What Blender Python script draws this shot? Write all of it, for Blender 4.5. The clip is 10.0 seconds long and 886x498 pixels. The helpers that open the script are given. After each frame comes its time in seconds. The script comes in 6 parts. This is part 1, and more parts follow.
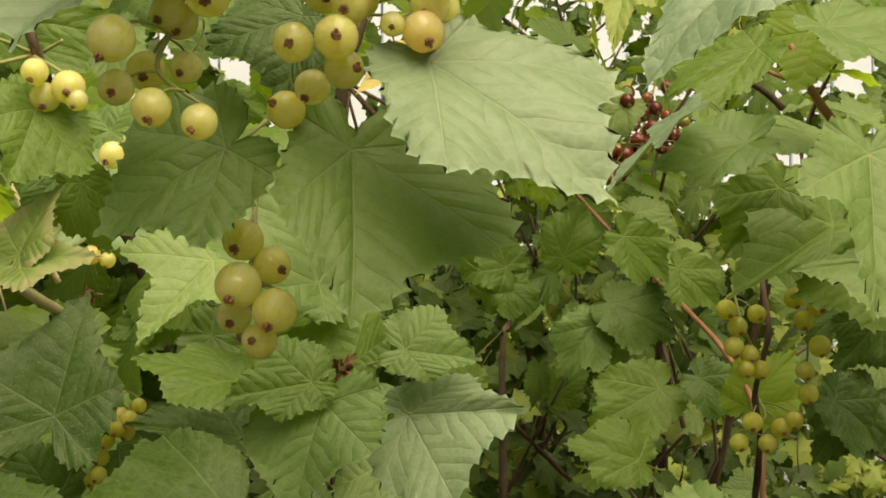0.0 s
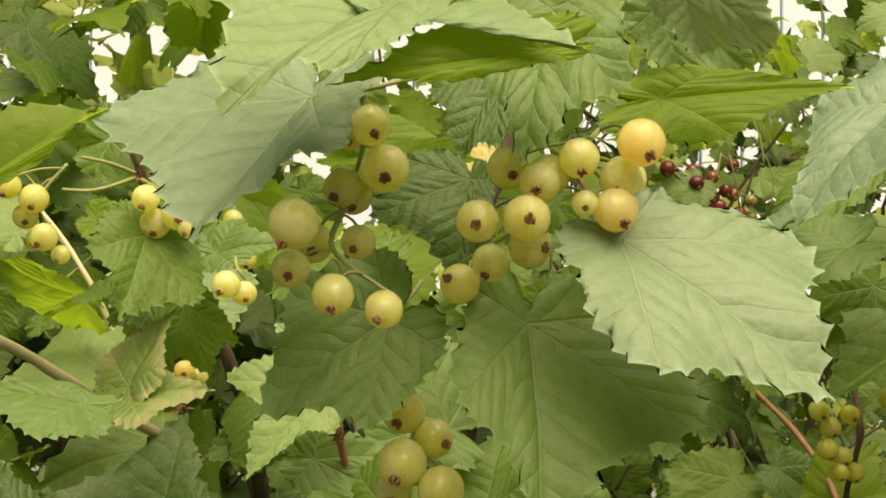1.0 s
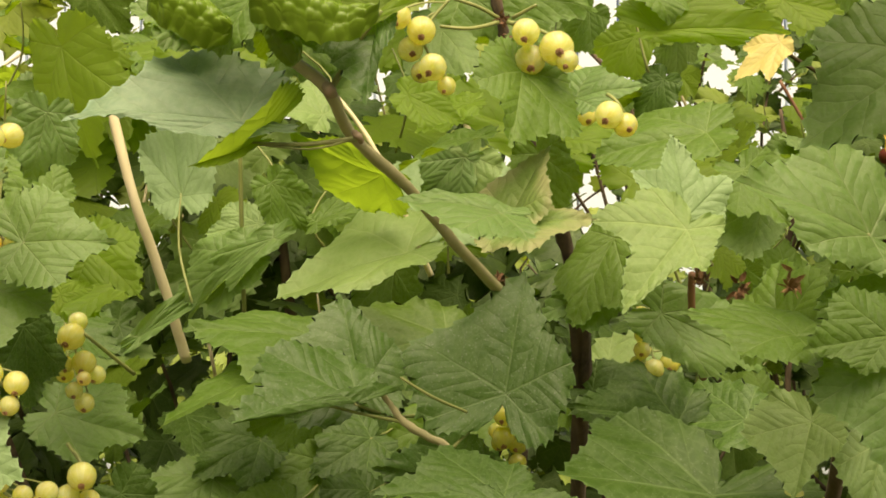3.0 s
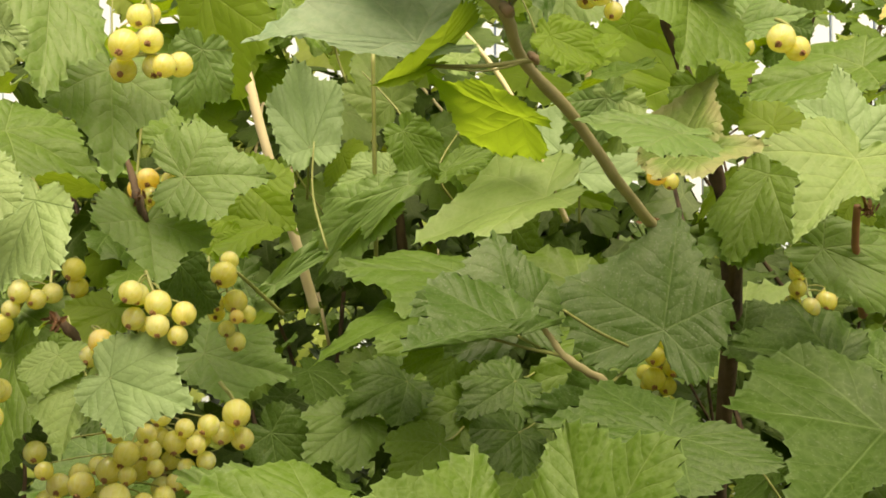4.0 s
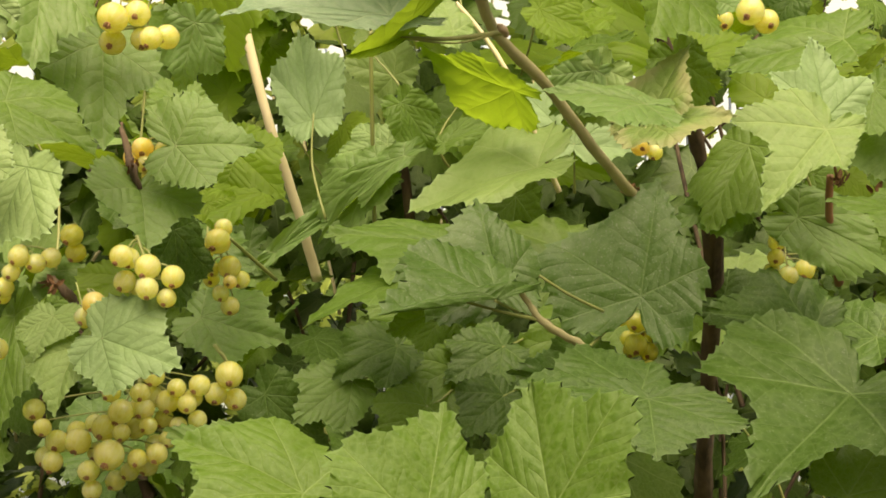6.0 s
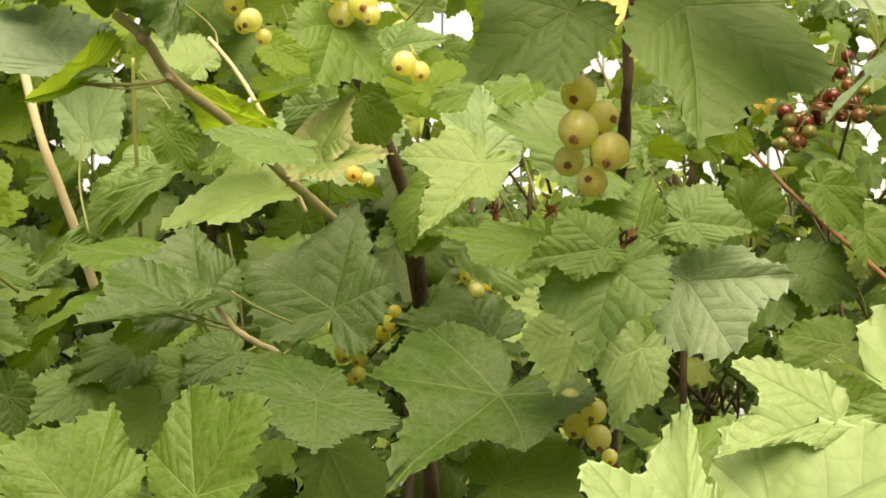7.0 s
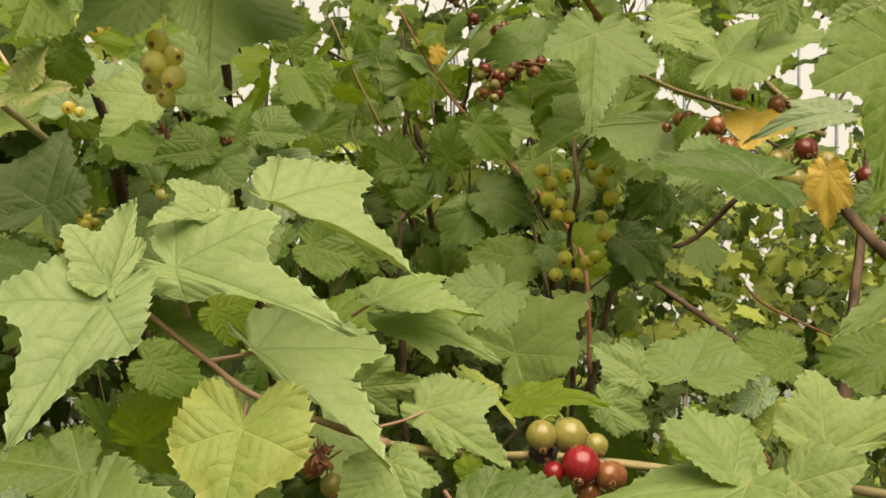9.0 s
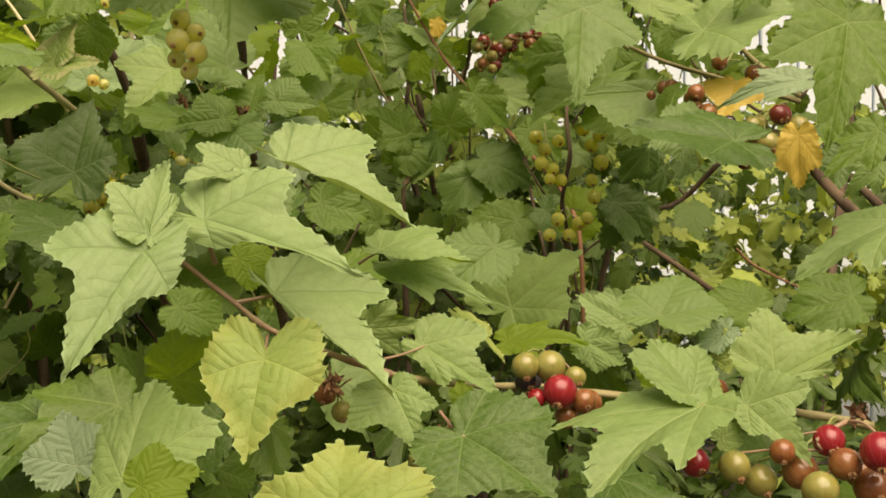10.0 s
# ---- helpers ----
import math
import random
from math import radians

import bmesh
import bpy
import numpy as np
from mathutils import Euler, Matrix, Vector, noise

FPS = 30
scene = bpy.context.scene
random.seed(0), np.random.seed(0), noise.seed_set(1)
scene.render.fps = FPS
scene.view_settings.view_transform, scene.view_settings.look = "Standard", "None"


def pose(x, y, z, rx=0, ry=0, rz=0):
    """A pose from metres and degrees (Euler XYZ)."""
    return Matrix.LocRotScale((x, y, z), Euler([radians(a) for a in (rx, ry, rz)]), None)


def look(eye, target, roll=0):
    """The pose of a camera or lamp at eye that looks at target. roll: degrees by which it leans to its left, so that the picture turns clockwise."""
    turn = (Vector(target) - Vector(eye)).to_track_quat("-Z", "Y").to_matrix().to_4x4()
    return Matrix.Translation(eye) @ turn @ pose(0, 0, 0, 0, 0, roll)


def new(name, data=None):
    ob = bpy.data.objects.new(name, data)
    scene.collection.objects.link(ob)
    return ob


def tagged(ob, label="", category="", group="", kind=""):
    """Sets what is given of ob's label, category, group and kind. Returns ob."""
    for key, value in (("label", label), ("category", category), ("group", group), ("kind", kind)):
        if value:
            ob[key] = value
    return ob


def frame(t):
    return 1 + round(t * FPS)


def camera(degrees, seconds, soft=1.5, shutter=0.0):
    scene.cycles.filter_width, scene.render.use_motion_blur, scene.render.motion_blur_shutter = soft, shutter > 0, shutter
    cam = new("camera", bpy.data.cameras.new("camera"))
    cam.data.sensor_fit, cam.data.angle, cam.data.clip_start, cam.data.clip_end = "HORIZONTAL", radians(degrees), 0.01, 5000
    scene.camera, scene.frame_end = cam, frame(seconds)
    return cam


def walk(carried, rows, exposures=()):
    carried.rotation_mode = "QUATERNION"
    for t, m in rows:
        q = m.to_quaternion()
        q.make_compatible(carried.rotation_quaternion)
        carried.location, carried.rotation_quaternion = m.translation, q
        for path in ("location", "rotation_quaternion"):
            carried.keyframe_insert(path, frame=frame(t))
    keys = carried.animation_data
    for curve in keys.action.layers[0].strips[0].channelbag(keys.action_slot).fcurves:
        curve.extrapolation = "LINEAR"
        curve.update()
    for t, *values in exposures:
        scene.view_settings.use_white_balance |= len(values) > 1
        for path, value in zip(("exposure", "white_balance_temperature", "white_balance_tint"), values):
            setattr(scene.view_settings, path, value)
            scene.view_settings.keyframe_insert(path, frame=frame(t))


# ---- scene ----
cam = camera(39.2, 10.0, soft=1.75)
PATH = [
    (0, (0.0015, 0.0079, 0.8036), (-0.0114, 2.0078, 0.8031), -0.02),
    (0.5, (-0.0186, 0.0202, 0.8075), (-0.0482, 2.0195, 0.8489), -0.11),
    (1, (-0.0294, 0.0202, 0.8294), (-0.0752, 2.0183, 0.9030), -0.07),
    (1.5, (-0.0332, 0.0189, 0.8228), (-0.0717, 2.0163, 0.9182), -0.32),
    (2, (-0.0587, 0.0205, 0.7943), (-0.1166, 2.0167, 0.9046), -0.40),
    (2.5, (-0.0925, 0.0176, 0.7835), (-0.2001, 2.0121, 0.8866), -0.33),
    (3, (-0.1171, 0.0170, 0.7763), (-0.3085, 2.0059, 0.8627), -0.08),
    (4.5, (-0.1541, 0.0186, 0.7576), (-0.4959, 1.9886, 0.8055), -0.25),
    (5, (-0.1581, 0.0154, 0.7603), (-0.5258, 1.9810, 0.7982), -0.15),
    (6.5, (-0.0910, -0.0071, 0.7567), (-0.4169, 1.9661, 0.7699), 0.64),
    (7, (-0.0446, -0.0345, 0.7627), (-0.2514, 1.9546, 0.7888), 0.44),
    (7.5, (-0.0031, -0.0597, 0.7647), (-0.0949, 1.9381, 0.7829), 0.49),
    (8, (0.0241, -0.0931, 0.7611), (-0.0143, 1.9065, 0.7764), 0.44),
    (8.5, (0.0503, -0.1461, 0.7557), (0.0490, 1.8539, 0.7585), 0.38),
    (9, (0.0596, -0.2062, 0.7312), (0.0901, 1.7934, 0.7064), -0.03),
    (9.5, (0.0602, -0.2471, 0.7244), (0.0921, 1.7519, 0.6680), -0.41),
    (10, (0.0623, -0.2600, 0.7258), (0.0842, 1.7386, 0.6543), -0.39),
]
EXPOSURES = [(t, e, 8800.0, 15.5 if t < 7.2 else 19.5) for t, e in ((0, 0.53), (1, 0.62), (2, 0.62), (3, 0.78), (4.5, 0.86), (5, 0.85), (6.5, 0.90), (7, 1.05), (7.5, 0.83), (8, 0.52), (8.5, 0.46), (9.5, 0.52), (10, 0.52))]
walk(cam, [(t, look(eye, target, roll)) for t, eye, target, roll in PATH], EXPOSURES)

# ---- world, sun, exposure ----
world = bpy.data.worlds.new("sky")
world.use_nodes = True
scene.world = world
sky = world.node_tree.nodes.new("ShaderNodeTexSky")
sky.sky_type, sky.sun_disc = "NISHITA", False
sky.sun_elevation, sky.sun_rotation = radians(61), radians(163)
sky.air_density, sky.dust_density, sky.ozone_density = 1.0, 4.0, 0.6
world.node_tree.links.new(sky.outputs[0], world.node_tree.nodes["Background"].inputs[0])
world.node_tree.nodes["Background"].inputs[1].default_value = 0.05
sun = new("sun", bpy.data.lights.new("sun", "SUN"))
sun.data.energy, sun.data.angle, sun.data.color = 3.8, radians(66), (1.0, 0.96, 0.89)
sun.matrix_world = look((0.5, -1.2, 3.8), (0, 0.4, 0.8))


# ---- materials ----
class Nodes:
    """A small helper that writes node trees."""

    def __init__(self, name):
        self.mat = bpy.data.materials.new(name)
        self.mat.use_nodes = True
        self.tree = self.mat.node_tree
        self.bsdf = self.tree.nodes["Principled BSDF"]
        self.out = self.tree.nodes["Material Output"]

    def node(self, kind, **values):
        n = self.tree.nodes.new(kind)
        for key, v in values.items():
            if key == "operation":
                n.operation = v
            elif key == "data_type":
                n.data_type = v
            elif key == "blend_type":
                n.blend_type = v
            elif key == "feature":
                n.feature = v
            elif key == "uv_map":
                n.uv_map = v
        return n

    def link(self, a, b):
        self.tree.links.new(a, b)

    def put(self, socket, v):
        if isinstance(v, bpy.types.NodeSocket):
            self.link(v, socket)
        else:
            socket.default_value = v

    def math(self, op, a, b=None, c=None):
        n = self.node("ShaderNodeMath", operation=op)
        for i, v in enumerate((a, b, c)):
            if v is not None:
                self.put(n.inputs[i], v)
        return n.outputs[0]

    def mix(self, f, a, b, blend="MIX"):
        n = self.node("ShaderNodeMix", data_type="RGBA", blend_type=blend)
        self.put(n.inputs[0], f)
        for i, v in ((6, a), (7, b)):
            self.put(n.inputs[i], v if isinstance(v, bpy.types.NodeSocket) else (*v, 1.0))
        return n.outputs[2]

    def ramp(self, f, a, b):
        n = self.node("ShaderNodeMapRange")
        n.clamp = True
        self.put(n.inputs[0], f)
        n.inputs[1].default_value, n.inputs[2].default_value = a, b
        return n.outputs[0]

    def noise(self, co, scale, detail=3.0, rough=0.55):
        n = self.node("ShaderNodeTexNoise")
        n.inputs["Scale"].default_value = scale
        n.inputs["Detail"].default_value = detail
        n.inputs["Roughness"].default_value = rough
        if co is not None:
            self.link(co, n.inputs["Vector"])
        return n.outputs["Fac"]

    def bump(self, height, strength, distance, after=None):
        n = self.node("ShaderNodeBump")
        n.inputs["Strength"].default_value, n.inputs["Distance"].default_value = strength, distance
        self.link(height, n.inputs["Height"])
        if after is not None:
            self.link(after, n.inputs["Normal"])
        return n.outputs[0]


def leaf_material(name, top, vein, through_colour, gloss=0.45, dust=0.25, see=0.27, island=False, rim=0.0, rim_colour=(0.5, 0.4, 0.08), relief=0.75):
    """A veined leaf blade: palmate main veins, slanting side veins, fine net, dust, light shining through."""
    m = Nodes(name)
    uv = m.node("ShaderNodeUVMap", uv_map="blade").outputs[0]
    split = m.node("ShaderNodeSeparateXYZ")
    m.link(uv, split.inputs[0])
    x = m.math("ABSOLUTE", m.math("SUBTRACT", m.math("MULTIPLY", split.outputs[0], 4.0), 2.0))
    y = m.math("SUBTRACT", m.math("MULTIPLY", split.outputs[1], 4.0), 2.0)
    phi, r = m.math("ARCTAN2", x, y), m.math("SQRT", m.math("ADD", m.math("MULTIPLY", x, x), m.math("MULTIPLY", y, y)))
    # the nearest of the five main veins
    a1 = m.math("MULTIPLY", m.math("GREATER_THAN", phi, 0.40), 0.80)
    a2 = m.math("MULTIPLY", m.math("GREATER_THAN", phi, 1.28), 0.96)
    off = m.math("SUBTRACT", phi, m.math("ADD", a1, a2))
    along, across = m.math("MULTIPLY", r, m.math("COSINE", off)), m.math("ABSOLUTE", m.math("MULTIPLY", r, m.math("SINE", off)))
    wide = m.math("ADD", 0.0025, m.math("MULTIPLY", m.math("MAXIMUM", m.math("SUBTRACT", 1.0, r), 0.0), 0.0055))
    main = m.math("MULTIPLY", m.math("SUBTRACT", 1.0, m.ramp(m.math("DIVIDE", across, wide), 0.5, 1.6)), 0.85)
    wave = m.math("MULTIPLY", m.math("SUBTRACT", m.noise(uv, 9.0, 2.0), 0.5), 0.20)
    wave = m.math("ADD", wave, m.math("MULTIPLY", m.math("SIGN", m.math("SUBTRACT", split.outputs[0], 0.5)), m.math("MULTIPLY", m.math("SIGN", off), 0.035)))
    side = m.math("ADD", m.math("SUBTRACT", along, m.math("SUBTRACT", m.math("MULTIPLY", across, 1.25), m.math("MULTIPLY", m.math("MULTIPLY", across, across), 0.7))), wave)
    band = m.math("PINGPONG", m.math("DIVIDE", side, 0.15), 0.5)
    lines = m.math("SUBTRACT", 1.0, m.ramp(band, 0.01, 0.045))
    lines = m.math("MULTIPLY", lines, 0.38)
    cells = m.node("ShaderNodeTexVoronoi", feature="DISTANCE_TO_EDGE")
    m.link(uv, cells.inputs["Vector"])
    cells.inputs["Scale"].default_value = 58.0
    net = m.math("MULTIPLY", m.math("SUBTRACT", 1.0, m.ramp(cells.outputs["Distance"], 0.0, 0.16)), 0.34)
    veins = m.math("MAXIMUM", m.math("MAXIMUM", main, lines), net)
    info = m.node("ShaderNodeObjectInfo")
    rand = m.node("ShaderNodeNewGeometry").outputs["Random Per Island"] if island else info.outputs["Random"]
    co = m.node("ShaderNodeTexCoord").outputs["Object"]
    big, fine = m.noise(co, 2.2, 3.0), m.noise(co, 26.0, 4.0)
    dark = tuple(c * 0.78 for c in top)
    colour = m.mix(m.ramp(big, 0.3, 0.72), dark, top)
    colour = m.mix(m.math("MULTIPLY", m.ramp(rand, 0.0, 1.0), 0.45), colour, (top[0] * 1.35, top[1] * 1.12, top[2] * 0.8))
    colour = m.mix(m.math("MULTIPLY", m.ramp(fine, 0.45, 0.75), 0.30), colour, vein)
    # paler between the side veins, painting in light on the swollen blade
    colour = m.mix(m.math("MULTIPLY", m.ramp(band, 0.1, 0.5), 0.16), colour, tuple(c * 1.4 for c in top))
    colour = m.mix(m.math("MULTIPLY", veins, 0.8), colour, vein)
    specks = m.ramp(m.noise(co, 60.0, 2.0, 0.7), 0.62, 0.68)
    powder = m.ramp(m.noise(co, 5.0, 4.0, 0.7), 0.48, 0.8)
    pale = m.math("MULTIPLY", m.math("ADD", m.math("MULTIPLY", specks, 0.8), m.math("MULTIPLY", powder, 0.22)), dust)
    colour = m.mix(pale, colour, (0.40, 0.47, 0.31))
    margin = m.node("ShaderNodeSeparateXYZ")
    m.link(m.node("ShaderNodeUVMap", uv_map="margin").outputs[0], margin.inputs[0])
    if rim:
        edge = m.math("MULTIPLY", m.ramp(m.math("ADD", margin.outputs[0], m.math("MULTIPLY", m.math("SUBTRACT", big, 0.5), 0.9)), 0.66, 1.05), rim)
        colour = m.mix(edge, colour, rim_colour)
    # the thin pale margin of the blade
    colour = m.mix(m.math("MULTIPLY", m.ramp(margin.outputs[0], 0.955, 1.0), 0.55), colour, tuple(min(c * 1.5 + 0.06, 0.8) for c in top))
    b = m.bsdf
    m.link(colour, b.inputs["Base Color"])
    m.put(b.inputs["Roughness"], m.math("ADD", gloss, m.math("MULTIPLY", fine, 0.15)))
    b.inputs["IOR"].default_value = 1.42
    height = m.math("SUBTRACT", m.math("MULTIPLY", m.math("POWER", m.math("MULTIPLY", band, 2.0), 0.5), 0.8), m.math("MULTIPLY", main, 0.6))
    n1 = m.bump(height, 0.62 * relief, 0.0007)
    n2 = m.bump(m.math("ADD", m.ramp(cells.outputs["Distance"], 0.0, 0.4), m.math("MULTIPLY", fine, 0.7)), 0.24, 0.0004, n1)
    m.link(n2, b.inputs["Normal"])
    glow = m.node("ShaderNodeBsdfTranslucent")
    m.link(m.mix(m.math("MULTIPLY", veins, 0.5), through_colour, tuple(c * 0.55 for c in through_colour)), glow.inputs[0])
    m.link(n1, glow.inputs["Normal"])
    both = m.node("ShaderNodeMixShader")
    both.inputs[0].default_value = see
    m.link(b.outputs[0], both.inputs[1])
    m.link(glow.outputs[0], both.inputs[2])
    m.link(both.outputs[0], m.out.inputs[0])
    return m.mat


def bark_material(name, a, b, scale=160.0, rough=0.8, relief=0.5):
    m = Nodes(name)
    co = m.node("ShaderNodeTexCoord").outputs["Object"]
    stretch = m.node("ShaderNodeMapping")
    stretch.inputs["Scale"].default_value = (1.0, 1.0, 0.35)
    m.link(co, stretch.inputs[0])
    n1, n2 = m.noise(stretch.outputs[0], scale, 5.0, 0.65), m.noise(co, scale * 0.16, 3.0)
    m.link(m.mix(m.ramp(m.math("ADD", m.math("MULTIPLY", n1, 0.6), m.math("MULTIPLY", n2, 0.5)), 0.38, 0.72), a, b), m.bsdf.inputs["Base Color"])
    m.bsdf.inputs["Roughness"].default_value = rough
    m.link(m.bump(n1, relief, 0.0012), m.bsdf.inputs["Normal"])
    return m.mat


def berry_material(name, flesh, light, stripe, deep=0.8, rough=0.12):
    """A thin-skinned currant: meridian veins, seeds showing faintly, soft depth, gloss."""
    m = Nodes(name)
    co = m.node("ShaderNodeTexCoord").outputs["Object"]
    split = m.node("ShaderNodeSeparateXYZ")
    m.link(co, split.inputs[0])
    turn = m.math("ARCTAN2", split.outputs[1], split.outputs[0])
    band = m.math("PINGPONG", m.math("MULTIPLY", turn, 1.91), 0.5)
    lines = m.math("MULTIPLY", m.math("SUBTRACT", 1.0, m.ramp(band, 0.02, 0.16)), 0.22)
    rand = m.node("ShaderNodeObjectInfo").outputs["Random"]
    seeds = m.ramp(m.noise(co, 1.7, 2.0), 0.42, 0.68)
    colour = m.mix(m.math("MULTIPLY", seeds, 0.75), light, flesh)
    colour = m.mix(m.math("MULTIPLY", rand, 0.4), colour, tuple(c * k for c, k in zip(flesh, (1.04, 0.96, 0.8))))
    colour = m.mix(lines, colour, stripe)
    b = m.bsdf
    m.link(colour, b.inputs["Base Color"])
    b.inputs["Roughness"].default_value = rough
    b.inputs["Subsurface Weight"].default_value = deep
    b.inputs["Subsurface Radius"].default_value = (1.0, 0.85, 0.35) if deep > 0.6 else (1.0, 0.4, 0.2)
    b.inputs["Subsurface Scale"].default_value = 0.008 if deep > 0.6 else 0.002
    b.inputs["Coat Weight"].default_value, b.inputs["Coat Roughness"].default_value = 0.35 if deep > 0.6 else 0.15, 0.2
    m.link(m.bump(m.noise(co, 9.0, 2.0), 0.06, 0.0004), b.inputs["Normal"])
    if deep > 0.6:
        glow = m.node("ShaderNodeBsdfTranslucent")
        m.link(colour, glow.inputs[0])
        both = m.node("ShaderNodeMixShader")
        both.inputs[0].default_value = 0.48
        m.link(b.outputs[0], both.inputs[1])
        m.link(glow.outputs[0], both.inputs[2])
        m.link(both.outputs[0], m.out.inputs[0])
    return m.mat


def plain_material(name, a, b, scale, rough=0.7, relief=0.2, far=0.001):
    m = Nodes(name)
    co = m.node("ShaderNodeTexCoord").outputs["Object"]
    n1, n2 = m.noise(co, scale, 5.0, 0.6), m.noise(co, scale * 9.0, 3.0, 0.6)
    m.link(m.mix(m.ramp(m.math("ADD", m.math("MULTIPLY", n1, 0.7), m.math("MULTIPLY", n2, 0.3)), 0.35, 0.68), a, b), m.bsdf.inputs["Base Color"])
    m.bsdf.inputs["Roughness"].default_value = rough
    m.link(m.bump(n2, relief, far), m.bsdf.inputs["Normal"])
    return m.mat


LEAF = {}
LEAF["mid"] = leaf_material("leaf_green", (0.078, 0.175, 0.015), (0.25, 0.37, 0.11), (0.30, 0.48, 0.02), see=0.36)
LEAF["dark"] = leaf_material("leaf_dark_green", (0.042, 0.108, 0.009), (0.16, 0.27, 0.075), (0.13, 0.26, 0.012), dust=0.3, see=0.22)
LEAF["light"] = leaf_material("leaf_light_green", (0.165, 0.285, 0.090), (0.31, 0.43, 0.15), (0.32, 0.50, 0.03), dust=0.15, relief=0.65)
# veins darker than the blade, painting in the shade of their grooves
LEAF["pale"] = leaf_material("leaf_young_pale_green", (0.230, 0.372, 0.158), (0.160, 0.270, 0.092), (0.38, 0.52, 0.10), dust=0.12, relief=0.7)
# base paled towards blue-grey to paint in the glare of the sky
LEAF["grey"] = leaf_material("leaf_glare_grey_green", (0.185, 0.308, 0.178), (0.33, 0.44, 0.25), (0.25, 0.42, 0.03), gloss=0.38, dust=0.3)
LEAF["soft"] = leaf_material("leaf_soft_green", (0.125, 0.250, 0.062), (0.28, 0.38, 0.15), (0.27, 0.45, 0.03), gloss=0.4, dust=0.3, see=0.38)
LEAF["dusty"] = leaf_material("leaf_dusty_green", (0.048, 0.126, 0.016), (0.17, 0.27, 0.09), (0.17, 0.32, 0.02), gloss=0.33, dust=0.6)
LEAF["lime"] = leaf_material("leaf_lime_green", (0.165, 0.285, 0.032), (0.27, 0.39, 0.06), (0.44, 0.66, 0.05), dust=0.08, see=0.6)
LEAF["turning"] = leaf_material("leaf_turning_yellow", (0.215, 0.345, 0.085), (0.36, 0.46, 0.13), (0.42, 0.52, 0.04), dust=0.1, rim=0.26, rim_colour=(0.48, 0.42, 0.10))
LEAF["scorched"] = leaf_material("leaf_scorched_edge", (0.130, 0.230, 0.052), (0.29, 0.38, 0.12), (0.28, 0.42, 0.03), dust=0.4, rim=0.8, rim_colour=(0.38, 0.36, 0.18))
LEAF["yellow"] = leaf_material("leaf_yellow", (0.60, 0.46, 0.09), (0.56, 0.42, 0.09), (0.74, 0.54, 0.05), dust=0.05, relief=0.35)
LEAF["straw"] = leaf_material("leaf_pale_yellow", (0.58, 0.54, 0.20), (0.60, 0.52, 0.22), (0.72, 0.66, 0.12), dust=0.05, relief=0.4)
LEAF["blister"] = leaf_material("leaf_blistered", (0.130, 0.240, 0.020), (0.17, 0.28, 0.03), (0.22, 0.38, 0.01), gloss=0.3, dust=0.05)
# darkened so that shade inside the bushes is put into the leaf colour
LEAF["mass"] = leaf_material("leaf_mass_shaded", (0.040, 0.092, 0.011), (0.14, 0.22, 0.055), (0.11, 0.22, 0.01), dust=0.1, see=0.2, island=True, relief=0.4)
# bright copy of mass; sunlight on the bush tops is put into its colour
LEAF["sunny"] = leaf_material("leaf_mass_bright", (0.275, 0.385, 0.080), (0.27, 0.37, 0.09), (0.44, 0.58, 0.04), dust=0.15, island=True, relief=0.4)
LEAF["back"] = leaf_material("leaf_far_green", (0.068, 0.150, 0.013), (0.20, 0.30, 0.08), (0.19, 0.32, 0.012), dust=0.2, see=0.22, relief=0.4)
BARK = {}
BARK["old"] = bark_material("bark_dark", (0.024, 0.015, 0.009), (0.185, 0.130, 0.080), 120.0, 0.9, 1.0)
BARK["tan"] = bark_material("bark_tan", (0.36, 0.34, 0.17), (0.52, 0.47, 0.27), 120.0, 0.6, 0.25)
BARK["straw"] = bark_material("bark_straw", (0.64, 0.56, 0.32), (0.78, 0.70, 0.46), 120.0, 0.6, 0.2)
BARK["red"] = bark_material("bark_reddish", (0.22, 0.085, 0.045), (0.36, 0.19, 0.10), 140.0, 0.6, 0.3)
BARK["green"] = bark_material("shoot_green", (0.20, 0.25, 0.07), (0.32, 0.34, 0.12), 150.0, 0.5, 0.15)
BARK["olive"] = bark_material("shoot_olive", (0.20, 0.19, 0.08), (0.31, 0.27, 0.12), 150.0, 0.6, 0.2)
BARK["pink"] = bark_material("stalk_pink", (0.27, 0.16, 0.10), (0.38, 0.29, 0.17), 150.0, 0.5, 0.15)
BERRY = {}
BERRY["white"] = berry_material("white_currant", (0.74, 0.74, 0.21), (0.87, 0.88, 0.42), (0.95, 0.95, 0.68), 1.0)
BERRY["green"] = berry_material("unripe_currant", (0.68, 0.68, 0.13), (0.80, 0.80, 0.26), (0.86, 0.88, 0.5), 1.0)
BERRY["amber"] = berry_material("amber_currant", (0.90, 0.72, 0.22), (0.95, 0.84, 0.42), (0.97, 0.90, 0.6), 1.0)
BERRY["red"] = berry_material("red_currant", (0.115, 0.016, 0.011), (0.17, 0.032, 0.018), (0.2, 0.05, 0.03), 0.4, 0.25)
BERRY["crimson"] = berry_material("ripening_currant", (0.20, 0.008, 0.014), (0.30, 0.02, 0.026), (0.42, 0.08, 0.07), 0.3, 0.22)
BERRY["rust"] = berry_material("rusty_currant", (0.19, 0.055, 0.022), (0.26, 0.12, 0.04), (0.31, 0.17, 0.07), 0.4, 0.2)
BERRY["moss"] = berry_material("olive_currant", (0.19, 0.19, 0.045), (0.29, 0.28, 0.08), (0.33, 0.33, 0.12), 0.4, 0.2)
